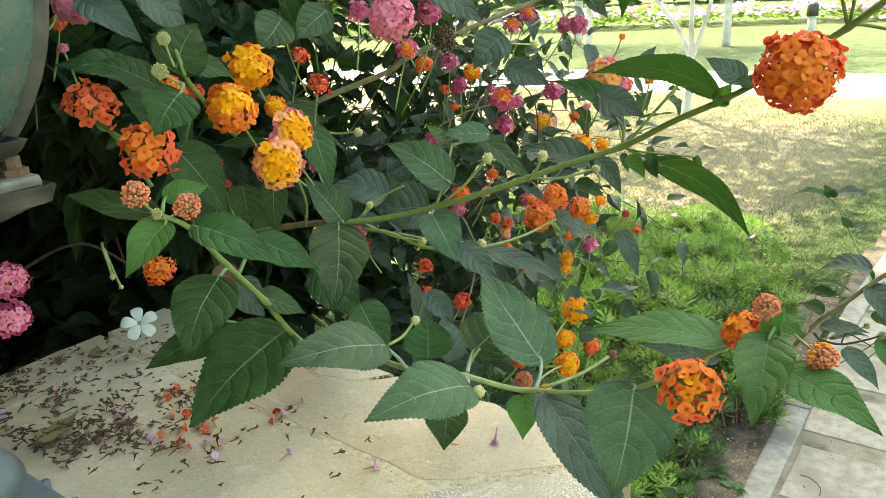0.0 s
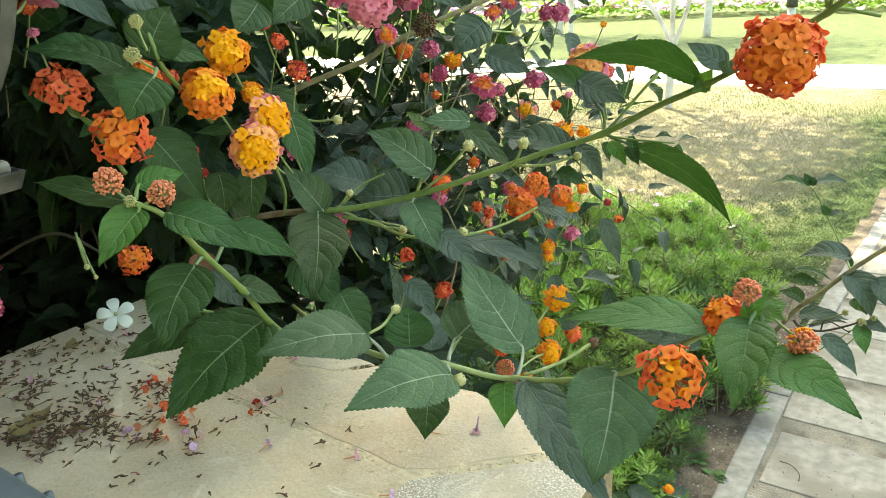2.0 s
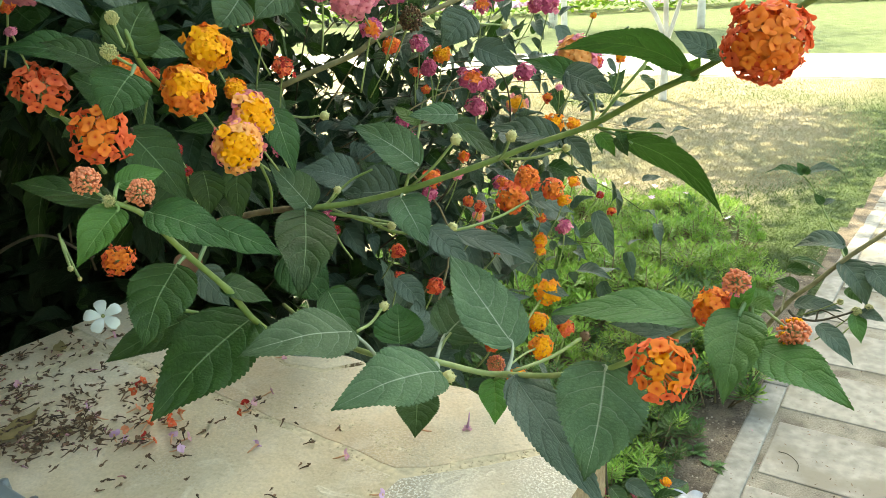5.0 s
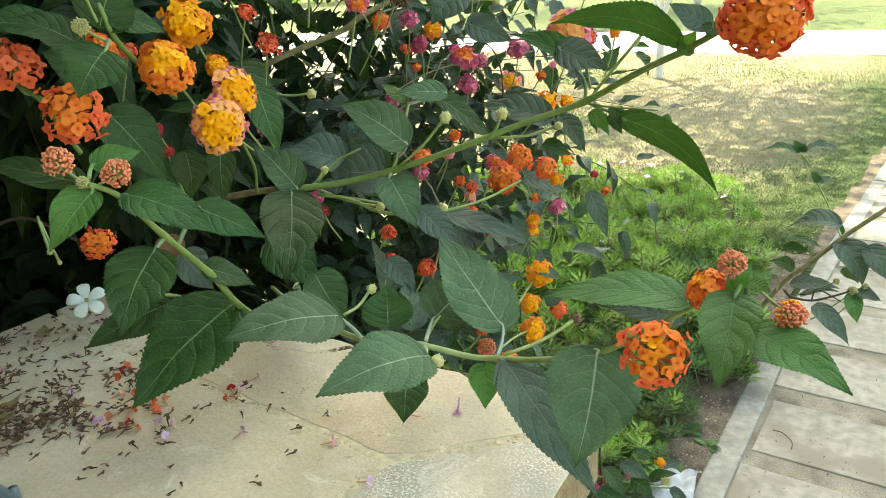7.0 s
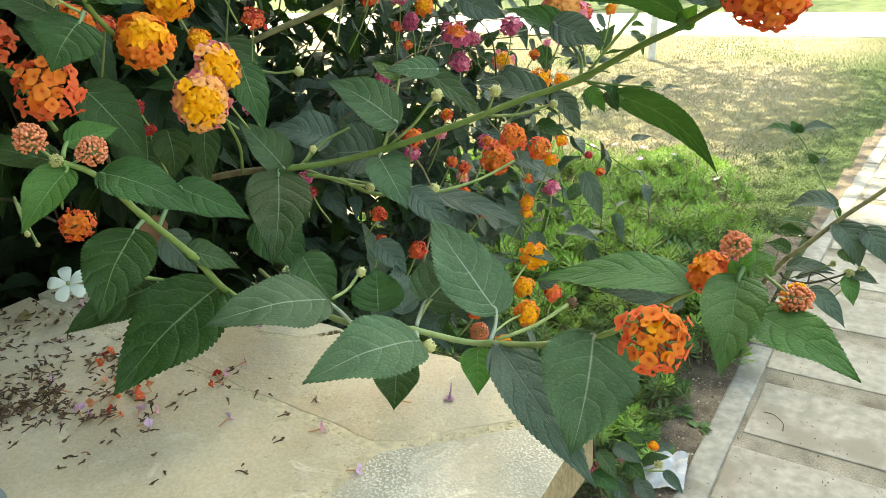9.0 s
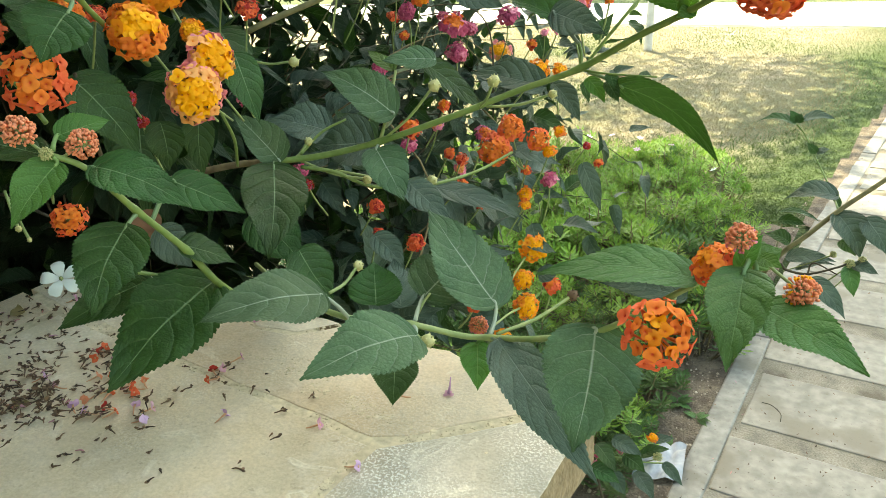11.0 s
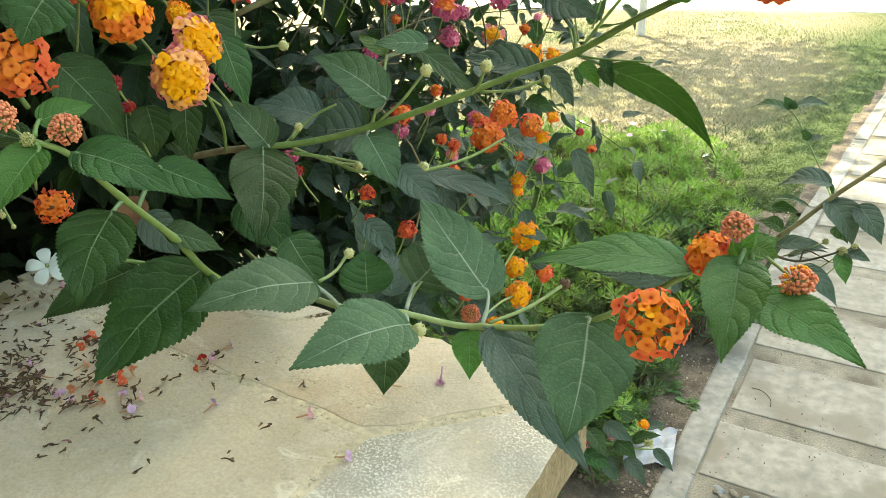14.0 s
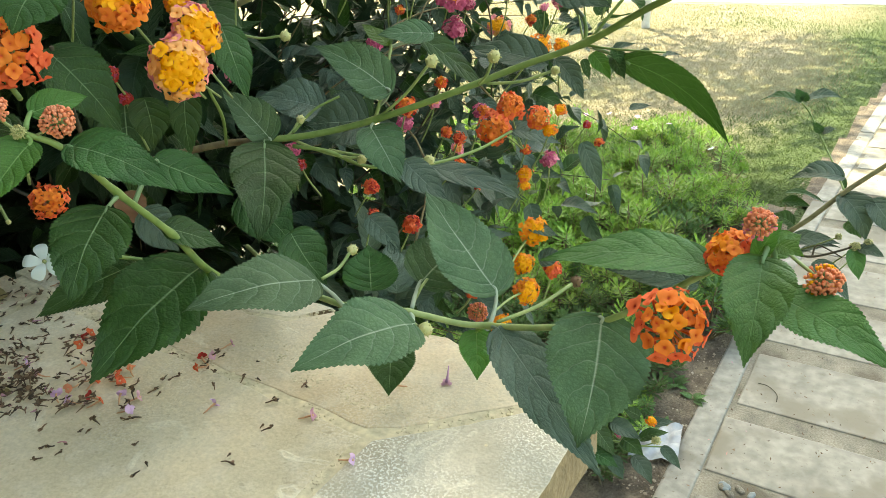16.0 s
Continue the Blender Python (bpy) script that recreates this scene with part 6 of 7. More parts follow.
leaf(lantana, (-0.2395, 0.7852, 0.5383), (-0.2118, 0.7822, 0.5246), (-0.20, -0.46, 0.87), 0.0223, "leaf", 0.14, 0.20, seed=197)
leaf(lantana, (-0.2182, 0.8310, 0.5368), (-0.1926, 0.8430, 0.5428), (-0.14, -0.46, 0.88), 0.0149, "leaf_blue", 0.14, 0.20, seed=198)
leaf(lantana, (-0.2341, 0.8320, 0.5439), (-0.2568, 0.8299, 0.5507), (-0.01, -0.43, 0.90), 0.0172, "leaf", 0.14, 0.20, seed=199)
flower_head(lantana, (-0.2758, 0.7766, 0.5391), (0.17, -0.51, 0.84), 0.0101, "magenta", seed=200, split=False)
flower_head(lantana, (-0.2750, 0.7642, 0.5254), (0.17, -0.49, 0.85), 0.0088, "magenta", seed=201, split=False)
flower_head(lantana, (-0.2128, 0.8121, 0.5567), (0.12, -0.54, 0.83), 0.0074, "gold_orange", seed=202, split=False)
flower_head(lantana, (-0.2018, 0.7999, 0.5382), (0.10, -0.53, 0.84), 0.0074, "bud_green", seed=203, split=False)
flower_head(lantana, (-0.2469, 0.7884, 0.5421), (0.15, -0.52, 0.84), 0.0061, "magenta", seed=204, split=False)
knob_bud(lantana, (-0.4741, 0.2557, 1.0186), (0.75, -0.31, -0.59), 0.0021, (-0.4989, 0.2659, 1.0381), "bud_pale")
knob_bud(lantana, (-0.4698, 0.2582, 1.0105), (0.75, -0.22, -0.63), 0.0016, (-0.4973, 0.2663, 1.0336), "bud_pale")
knob_bud(lantana, (-0.5048, 0.2593, 1.1913), (0.43, -0.75, -0.51), 0.0021, (-0.5167, 0.2803, 1.2054), "bud_pale")


# ---- inner canes and leaves of the shrub, plus unseen overhang added for shade ----
def hollow(p):
    """The open dark space between the pillar and the inside of the shrub."""
    return -1.0 < p.x < -0.50 and p.y < 0.40 and p.z < (1.10 if p.x < -0.58 else 1.02)


def inner_canes(root, count, seed, box, lean, leaf_size, dense=1.0):
    """Arching canes with paired leaves; returns leaf poses and adds the stems."""
    r = random.Random(seed)
    poses = []
    soup = Soup()
    (x0, x1), (y0, y1), (z0, z1) = box
    for k in range(count):
        end = Vector((r.uniform(x0, x1), r.uniform(y0, y1), r.uniform(z0, z1)))
        base = Vector((root[0] + r.uniform(-.25, .25), root[1] + r.uniform(-.2, .2), max(0.02, end.z * r.uniform(0.0, 0.35), root[2])))
        mid = base.lerp(end, 0.55) + Vector((r.uniform(-.1, .1), r.uniform(-.1, .1), 0.16 + lean))
        q1 = base.lerp(mid, 0.55) + Vector((r.uniform(-.05, .05), r.uniform(-.05, .05), r.uniform(-.02, .05)))
        q2 = mid.lerp(end, 0.5) + Vector((r.uniform(-.035, .035), r.uniform(-.035, .035), r.uniform(-.01, .04)))
        pts = smooth_line([base, q1, mid, q2, end], 5)
        rad = [0.0015 + (0.0006 - 0.0015) * i / (len(pts) - 1) for i in range(len(pts))]
        bare = [q for q in pts if q.x < -0.42]
        v, f = tube_geo(bare, rad[:len(bare)], 6)
        slot = 0 if end.x < -0.75 or r.random() < 0.6 else 1
        if r.random() < 0.45 and not any(hollow(q) or q.x < -0.9 and q.y < 0.6 for q in pts):
            soup.add(v, f, None, slot)
        for i in range(6, len(pts), 1):
            d = (pts[i] - pts[i - 1]).normalized()
            roll = r.uniform(0, 3.14)
            for s in (0, math.pi):
                if r.random() > 0.82 * dense:
                    continue
                a = d.cross(Vector((0, 0, 1))).normalized()
                b = d.cross(a)
                out = (a * math.cos(roll + s) + b * math.sin(roll + s)) + d * 0.6 + Vector((0, 0, -0.25))
                out.normalize()
                nrm = Vector((r.uniform(-.8, .8), r.uniform(-1.0, .5), 1.0))
                L = leaf_size * r.uniform(0.6, 1.25)
                p = pts[i] + out * L * 0.22
                poses.append(leaf_frame(p, p + out * L, nrm) @ Matrix.Scale(L, 4))
    return poses, soup


def keep_out(p):
    """No leaf grows into the wall, over the path or through the front of the shrub."""
    # the unseen overhang stays, clear of the lantern
    if p.z > 1.37 and p.x < -0.40 and p.y > 0.08:
        return math.hypot(p.x + 0.475, p.y - 0.092) > 0.20 or p.z > 1.52
    # noise gaps, set to fit the camera's view through the shrub
    if p.x > -1.1 and p.y > 0.5 and p.z > 0.9 and noise.noise(p * 7.0) > 0.17:
        return False
    if p.x > -0.54 and p.y > 0.6 and 1.06 < p.z < 1.32 and noise.noise(p * 9.0 + Vector((3.0, 0, 0))) > -0.04:
        return False
    if p.x < -0.56 and p.z > 1.42 or p.x < -1.0 and p.y < 0.26:
        return True
    if hollow(p):
        return False
    if p.x < -0.52:
        return p.y > 0.285 + (p.x + 0.72) * (0.60 if p.x > -0.72 else 0.30)
    if p.y < 0.44 and p.z < 0.96:
        return False
    if p.z > 1.34 and p.y > 0.25 + max(0.0, p.x + 0.5) * 0.8:
        return p.x < -0.33
    if p.y < 0.50 + max(0.0, p.x + 0.62) * 0.55:
        return False
    return p.x < -0.30 - max(0.0, 0.9 - p.z) * 0.45 + max(0.0, p.y - 1.0) * 0.0


poses = []
# seeds 57, 53, 51, 52 and 48: unseen overhang added to block sky light
sets = [((-1.00, 0.55, 1.25), 80, 57, ((-0.90, -0.44), (0.10, 0.50), (1.40, 1.78)), 0.05, 0.090, 1.0),
        ((-1.50, 0.60, 0.1), 210, 55, ((-1.75, -1.00), (0.10, 1.00), (0.12, 1.25)), 0.0, 0.075, 1.0),
        ((-1.20, 0.40, 1.2), 150, 53, ((-2.1, -0.60), (-0.30, 0.90), (1.75, 2.45)), 0.05, 0.110, 1.0),
        ((-1.30, 0.50, 0.9), 230, 51, ((-2.0, -0.80), (-0.45, 0.24), (0.98, 2.2)), 0.05, 0.085, 1.0),
        ((-1.00, 0.55, 0.9), 60, 52, ((-1.25, -0.56), (-0.05, 0.45), (1.50, 1.95)), 0.05, 0.085, 1.0),
        ((-1.00, 0.62, 0.9), 80, 47, ((-1.35, -0.62), (0.24, 0.60), (0.95, 1.50)), 0.03, 0.070, 1.0),
        ((-0.78, 0.50, 0.9), 40, 49, ((-0.80, -0.54), (0.33, 0.52), (0.93, 1.15)), 0.0, 0.060, 1.0),
        ((-1.15, 0.65, 0.7), 55, 48, ((-1.30, -0.36), (0.25, 0.95), (1.42, 1.85)), 0.05, 0.075, 1.0),
        ((-1.25, 0.75, 0.45), 70, 41, ((-1.45, -0.62), (0.55, 0.95), (0.60, 1.50)), 0.02, 0.062, 1.0),
        ((-1.25, 0.80, 0.62), 125, 42, ((-0.90, -0.36), (0.75, 1.35), (0.62, 1.50)), 0.0, 0.044, 0.9),
        ((-0.66, 0.85, 0.80), 18, 56, ((-0.52, -0.40), (0.72, 0.95), (0.94, 1.10)), -0.06, 0.038, 0.9),
        ((-1.10, 0.75, 0), 70, 43, ((-1.5, -0.75), (0.50, 0.72), (0.92, 1.50)), 0.0, 0.072, 1.0),
        ((-1.00, 0.70, 0.3), 36, 44, ((-0.70, -0.42), (0.62, 0.95), (0.45, 0.95)), 0.0, 0.055, 0.9),
        ((-1.6, 1.0, 0), 60, 45, ((-2.3, -1.1), (0.6, 1.3), (0.5, 1.6)), 0.05, 0.085, 1.0),
        ((-2.6, 1.2, 0), 40, 46, ((-3.4, -1.9), (0.8, 1.6), (0.4, 1.7)), 0.05, 0.10, 1.0)]
stems = Soup()
for args in sets:
    p, s = inner_canes(*args)
    poses += p
    for slot in (0, 1):
        stems.add(s.v, [f for f, k in zip(s.f, s.fm) if k == slot], None, slot)
put("stem", stems.mesh("stem", [M["stem_dark"], M["stem_brown"]]), lantana, None, "tangle of thin woody stems")
poses = [m for m in poses if keep_out(m.translation)]
r = random.Random(8)
poses.sort(key=lambda m: m.translation.y - 0.6 * m.translation.x)
rest = [Soup(), Soup(), Soup()]
kinds = ("leaf", "leaf_shaded", "leaf_blue")
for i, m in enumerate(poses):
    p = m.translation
    # leaf colour picked by place; the copy with painted shade lies deepest
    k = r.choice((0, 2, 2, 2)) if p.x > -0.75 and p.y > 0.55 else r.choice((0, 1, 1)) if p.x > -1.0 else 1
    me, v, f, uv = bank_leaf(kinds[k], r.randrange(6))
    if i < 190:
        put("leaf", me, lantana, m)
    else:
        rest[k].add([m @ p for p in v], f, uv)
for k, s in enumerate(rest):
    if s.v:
        put("foliage", s.mesh("foliage", [M[kinds[k]]]), lantana, None, "dense inner leaves and unseen overhang added for shade")["kind"] = "stuff"


# ---- fallen flowers on the coping ----
TOP = 0.9097


def dry_floret(r, length):
    """A dried, curled flower tube with a shrunken mouth, lying along +x."""
    b = r.uniform(-1.0, 1.0)
    length *= r.uniform(0.5, 1.0)
    pts = [(0, 0, 0), (length * 0.35, b * length * 0.12, r.uniform(0, 0.12) * length), (length * 0.75, b * length * 0.3, r.uniform(0, 0.18) * length), (length, b * length * 0.55, r.uniform(0.0, 0.1) * length)]
    s = Soup()
    v, f = tube_geo(smooth_line(pts, 2), [0.0003, 0.00035, 0.0004, 0.00045, 0.0006, 0.0008, 0.0006], 5)
    s.add(v, f)
    e = Vector(pts[-1])
    for k in range(5):
        a = r.uniform(0, 6.28)
        q = Vector((math.cos(a) * 0.8 + 0.2, math.sin(a), r.uniform(-0.02, 0.7))) * length * r.uniform(0.22, 0.42)
        n = q.cross(Vector((0.2, 0.5, 1))).normalized() * length * r.uniform(0.13, 0.22)
        m = e + q * 0.5 + Vector((0, 0, r.uniform(0, 0.10) * length))
        s.add([e - n * 0.4, e + n * 0.4, m + n, e + q + n * 0.5, e + q - n * 0.5, m - n], [(0, 1, 2, 5), (5, 2, 3, 4)])
    return s


r = random.Random(17)
dried = Soup()


def scatter(n, cx, cy, sx, sy, size=0.011, heap=0.0):
    for k in range(n):
        x, y = r.gauss(cx, sx), r.gauss(cy, sy)
        if not (-0.625 < x < -0.125 and 0.0 < y < 0.40) or math.hypot(x + 0.475, y - 0.092) < 0.085 or (abs(x + 0.475) < 0.085 and abs(y - 0.092) < 0.085):
            continue
        s = dry_floret(r, size * r.uniform(0.45, 1.0))
        m = pose(x, y, TOP + 0.0008 + r.random() * heap, r.uniform(-15, 15), r.uniform(-15, 10), r.uniform(0, 360))
        dried.add([m @ Vector(p) for p in s.v], s.f)


for n, cx, cy, sx, sy, size, heap in ((190, -0.585, 0.212, 0.050, 0.018, 0.011, 0.005), (120, -0.462, 0.205, 0.016, 0.016, 0.010, 0.006), (70, -0.50, 0.178, 0.03, 0.005, 0.010, 0.005), (50, -0.44, 0.225, 0.02, 0.010, 0.010, 0.003), (60, -0.66, 0.26, 0.05, 0.015, 0.011, 0.003), (70, -0.70, 0.34, 0.09, 0.03, 0.012, 0.004), (34, -0.56, 0.325, 0.05, 0.020, 0.010, 0.001)):
    scatter(n, cx, cy, sx, sy, size, heap)
for k in range(40):
    cx, cy = r.gauss(-0.485, 0.070), r.gauss(0.258, 0.032)
    scatter(r.randrange(2, 6), cx, cy, 0.007, 0.005, 0.009, 0.001)
for k in range(16):
    cx, cy = r.uniform(-0.45, -0.27), r.uniform(0.20, 0.32)
    scatter(r.randrange(1, 3), cx, cy, 0.005, 0.004, 0.008, 0.0)
for cx, cy in ((-0.470, 0.280), (-0.405, 0.262), (-0.398, 0.238), (-0.425, 0.252), (-0.372, 0.243), (-0.362, 0.300), (-0.440, 0.272), (-0.455, 0.262), (-0.410, 0.228), (-0.505, 0.255), (-0.520, 0.280), (-0.478, 0.240), (-0.430, 0.290)):
    scatter(6, cx, cy, 0.0035, 0.003, 0.009, 0.003)
tagged(put("dried_flowers", dried.mesh("dried_flowers", [M["dry"]])), "scattered dry brown flower tubes on the stone coping", "flower litter", kind="stuff")


def fallen_floret(x, y, colour, turn, size=0.0036, up=False, tube="tube"):
    """A fresh fallen floret with its long tube, lying on the stone or standing on its face."""
    s = Soup()
    v, f, _ = floret_geo(size, 4, 0.3, int(abs(x) * 1e4) % 17)
    fuv = floret_uv(v, size)
    v = [p + noise.noise_vector(p * 420 + Vector((x * 900, y * 900, 0))) * size * 0.34 for p in v]
    if up:
        v = [Vector((p.x, p.y, size * 0.25 - p.z * 0.6)) for p in v]
        s.add(v, f, fuv)
        tv, tf = tube_geo([(0, 0, 0.001), (0.0006, 0.001, 0.006), (0.001, 0.002, 0.012)], [0.0011, 0.0006, 0.0004], 6)
    else:
        tilt = Matrix.Rotation(radians(72), 4, "Y")
        s.add([tilt @ p + Vector((0.006, 0, size * 0.85)) for p in v], f, fuv)
        tv, tf = tube_geo([(0.006, 0, size * 0.7), (0.003, 0.0003, 0.0016), (0, 0, 0.0008), (-0.003, -0.0006, 0.0006)], [0.0008, 0.0006, 0.0005, 0.0003], 6)
    ob = new("fallen_flower")
    ob.matrix_basis = pose(x, y, TOP, 0, 0, turn)
    put("corolla", s.mesh("corolla", [M[colour]]), ob)
    put("tube", mesh_of("tube", tv, tf, [M[tube]]), ob)
    word = {"pink_faded": "faded pink", "red": "red-orange", "scarlet": "red", "pink": "pink", "peach": "peach", "lilac": "lilac", "orange": "orange", "magenta": "magenta", "amber": "amber"}[colour]
    return tagged(ob, "fallen " + word + " lantana floret lying on the stone coping", "flower", "fallen florets on the coping")


fallen_floret(-0.475, 0.286, "red", 20)
fallen_floret(-0.464, 0.284, "scarlet", 200)
fallen_floret(-0.419, 0.251, "peach", 40)
fallen_floret(-0.412, 0.246, "red", 100)
fallen_floret(-0.393, 0.235, "red", 60)
fallen_floret(-0.399, 0.265, "red", 210)
fallen_floret(-0.399, 0.269, "peach", 150)
fallen_floret(-0.370, 0.240, "lilac", 30)
fallen_floret(-0.381, 0.246, "lilac", 130)
fallen_floret(-0.324, 0.266, "lilac", 80)
fallen_floret(-0.362, 0.298, "red", 250)
fallen_floret(-0.370, 0.305, "pink_faded", 30)
fallen_floret(-0.428, 0.263, "red", 120)
fallen_floret(-0.477, 0.237, "lilac", 60)
fallen_floret(-0.580, 0.204, "pink_faded", 70)
fallen_floret(-0.564, 0.233, "pink_faded", 10)
fallen_floret(-0.561, 0.188, "lilac", 0)
fallen_floret(-0.404, 0.232, "lilac", 200)
fallen_floret(-0.418, 0.228, "lilac", 150)
fallen_floret(-0.368, 0.320, "pink_faded", 60)
fallen_floret(-0.233, 0.340, "pink_faded", 200)
fallen_floret(-0.183, 0.393, "magenta", 180)
fallen_floret(-0.487, 0.329, "pink_faded", 60)
fallen_floret(-0.464, 0.314, "red", 10)
fallen_floret(-0.402, 0.368, "pink_faded", 20)
fallen_floret(-0.571, 0.322, "pink_faded", 50)
fallen_floret(-0.431, 0.378, "pink_faded", 90)
fallen_floret(-0.267, 0.288, "pink_faded", 30)
fallen_floret(-0.211, 0.356, "pink_faded", 0, up=True, tube="lilac")
fallen_floret(-0.223, 0.271, "lilac", 10)
fallen_floret(-0.466, 0.279, "red", 300)
fallen_floret(-0.458, 0.287, "red", 80)
fallen_floret(-0.403, 0.258, "red", 10)
fallen_floret(-0.409, 0.262, "red", 120)
fallen_floret(-0.396, 0.241, "scarlet", 200)
fallen_floret(-0.432, 0.268, "red", 330)
fallen_floret(-0.442, 0.256, "peach", 60)
fallen_floret(-0.365, 0.301, "scarlet", 160)
fallen_floret(-0.421, 0.243, "peach", 280)
fallen_floret(-0.375, 0.250, "pink_faded", 45)
fallen_floret(-0.450, 0.240, "pink_faded", 200)
# yellowed fallen leaves
for x, y, turn, ln, kind in ((-0.487, 0.186, 25, 0.040, "dry_leaf"), (-0.452, 0.216, 100, 0.014, "dry_leaf"), (-0.585, 0.285, 60, 0.022, "dry_leaf")):
    v, f, uv = leaf_geo(ln, ln * 0.55, -0.05, 0.12, 0.05, 4, nu=14)
    low = min(p.z for p in v)
    s = Soup()
    s.add([p + Vector((0, 0, -low + 0.0006)) for p in v], f, uv)
    tagged(put("fallen_leaf", s.mesh("fallen_leaf", [M[kind]]), None, pose(x, y, TOP + 0.001, 0, 0, turn)), "yellowed dry leaf lying on the stone coping", "leaf", "fallen leaves on the coping")

# white five-petalled flower leaning on the coping
bloom = tagged(new("white_flower"), "white five-petalled flower fallen on the coping under the shrub", "flower")
bloom.matrix_basis = Matrix.Translation((-0.543, 0.307, 0.945)) @ Vector((0.63, -0.36, 0.69)).to_track_quat("Z", "Y").to_matrix().to_4x4()
for k in range(5):
    a = 2 * math.pi * k / 5 + 0.35
    d, e = Vector((math.cos(a), math.sin(a), 0.0)), Vector((-math.sin(a), math.cos(a), 0.0))
    rows = ((0.10, 0.10, 0.0), (0.35, 0.26, 0.10), (0.62, 0.36, 0.14), (0.85, 0.33, 0.08 - 0.05 * (k % 2)), (0.97, 0.18, -0.06 * (k % 3)))
    pv = [(d * u + e * w * c * 0.9 + Vector((0, 0, z - 0.06 * abs(c)))) * 0.0160 for u, w, z in rows for c in (-1, 0, 1)]
    put("petal", mesh_of("petal", pv, [(q * 3 + j, q * 3 + j + 1, q * 3 + j + 4, q * 3 + j + 3) for q in range(4) for j in range(2)], [M["white"]], [(u, 0.5 + 0.4 * c) for u, w, z in rows for c in (-1, 0, 1)]), bloom)
v, f = tube_geo([(0, 0, 0.001), (0, 0, -0.004), (0.001, 0.001, -0.014)], [0.0016, 0.0012, 0.0009], 7)
put("stalk", mesh_of("stalk", v, f, [M["stem_pale"]]), bloom)
v, f = tube_geo([(0, 0, 0.0002), (0, 0, 0.0012)], [0.0012, 0.0008], 6)
put("eye", mesh_of("eye", v, f, [M["bud_pale"]]), bloom)


# ---- groundcover bed beside the kerb ----
def shoot_geo(soup, feet, base, lean, height, count, r, length):
    """An upright shoot: a bare brown foot and a tuft of narrow, blunt, fleshy leaves."""
    top = Vector(base) + Vector((lean[0], lean[1], height))
    for k in range(count):
        t = 0.70 + 0.30 * k / count
        p = Vector(base).lerp(top, t)
        a = k * 2.4 + r.uniform(-0.3, 0.3)
        up = 0.05 + 1.15 * (k / count) ** 1.7 + r.uniform(-0.15, 0.2)
        d = Vector((math.cos(a), math.sin(a), up)).normalized()
        side = d.cross(Vector((0, 0, 1))).normalized()
        out = side.cross(d)
        w = length * r.uniform(0.08, 0.115)
        l = length * r.uniform(0.75, 1.15) * (1 - 0.25 * k / count)
        m1, m2, tip = p + d * l * 0.42 - out * l * 0.03, p + d * l * 0.80 + out * l * 0.02, p + d * l + out * l * 0.06
        soup.add([p, m1 - side * w * 0.6, m1 + side * w * 0.6, m2 - side * w, m2 - out * w * 0.45, m2 + side * w, tip],
                 [(0, 2, 1), (1, 4, 3), (1, 2, 4), (2, 5, 4), (3, 4, 6), (4, 5, 6)],
                 [(0, 0.5), (0.42, 0.2), (0.42, 0.8), (0.8, 0.05), (0.8, 0.5), (0.8, 0.95), (1, 0.5)])
    v, f = tube_geo([base, top], [0.0022, 0.0015], 4)
    feet.add(v, f)


def cover_plant(kind, seed, shoots=16, spread=0.115, tall=0.17):
    """The two meshes of one plant: its leaves and its bare brown stems."""
    r = random.Random(seed)
    leaves, feet = Soup(), Soup()
    for k in range(shoots):
        rad = spread * math.sqrt(r.random())
        a = r.uniform(0, 6.28)
        x, y = rad * math.cos(a), rad * math.sin(a)
        h = tall * (1 - 0.45 * (rad / spread) ** 2) * r.uniform(0.55, 1.15)
        shoot_geo(leaves, feet, (x * 0.7, y * 0.7, 0.0), (x * 0.5 + r.uniform(-.02, .02), y * 0.5 + r.uniform(-.02, .02)), h, 25, r, 0.041)
    return leaves.mesh("foliage", [M[kind]]), feet.mesh("stem", [M["stem_brown"]])


cover_meshes = [cover_plant("cover", k) for k in range(4)] + [cover_plant("cover_dull", 9, 24, 0.10, 0.12), cover_plant("cover_dull", 10, 24, 0.10, 0.10)]


def in_bed(x, y):
    edge = -0.46 - 0.05 * math.sin(y * 2.1 + 0.4) - max(0.0, y - 2.75) * 0.45
    return x < edge and y < 3.50 + 0.12 * math.sin(x * 5) - max(0, -x - 1.4) * 0.2 and x > -1.9 and y > 0.75


r = random.Random(3)
spots = []
for i in range(14):
    for j in range(25):
        x, y = -0.45 - i * 0.125 + r.uniform(-.04, .04), 0.95 + j * 0.11 + r.uniform(-.035, .035)
        if in_bed(x, y) and (y > 1.35 or x < -0.42) and noise.noise(Vector((x * 3.2, y * 3.2, 6.0))) > -0.30:
            spots.append((x, y))
spots += [(-0.49, 1.42), (-0.55, 1.47), (-0.51, 1.53), (-0.57, 1.58), (-0.50, 1.62), (-0.56, 1.68), (-0.49, 1.71), (-0.54, 1.77), (-0.60, 1.44), (-0.62, 1.53), (-0.63, 1.64), (-0.47, 1.48)]
for x, y in spots:
    near = y < 1.95
    foliage, feet = cover_meshes[r.choice((4, 5)) if (near and r.random() < 0.75) or r.random() < 0.08 else r.randrange(4)]
    s = r.uniform(0.72, 1.28) * (0.75 if near else 1.0)
    plant = tagged(new("groundcover_plant"), "low bright green groundcover plant with narrow leaves" if foliage.materials[0] == M["cover"] else "low dull green groundcover plant with narrow leaves", "groundcover", "groundcover plants in the bed")
    plant.matrix_basis = Matrix.LocRotScale((x, y, 0.0), Euler((0, 0, r.uniform(0, 6.28))), (s, s, s * r.uniform(0.85, 1.15)))
    put("foliage", foliage, plant)
    put("stem", feet, plant)

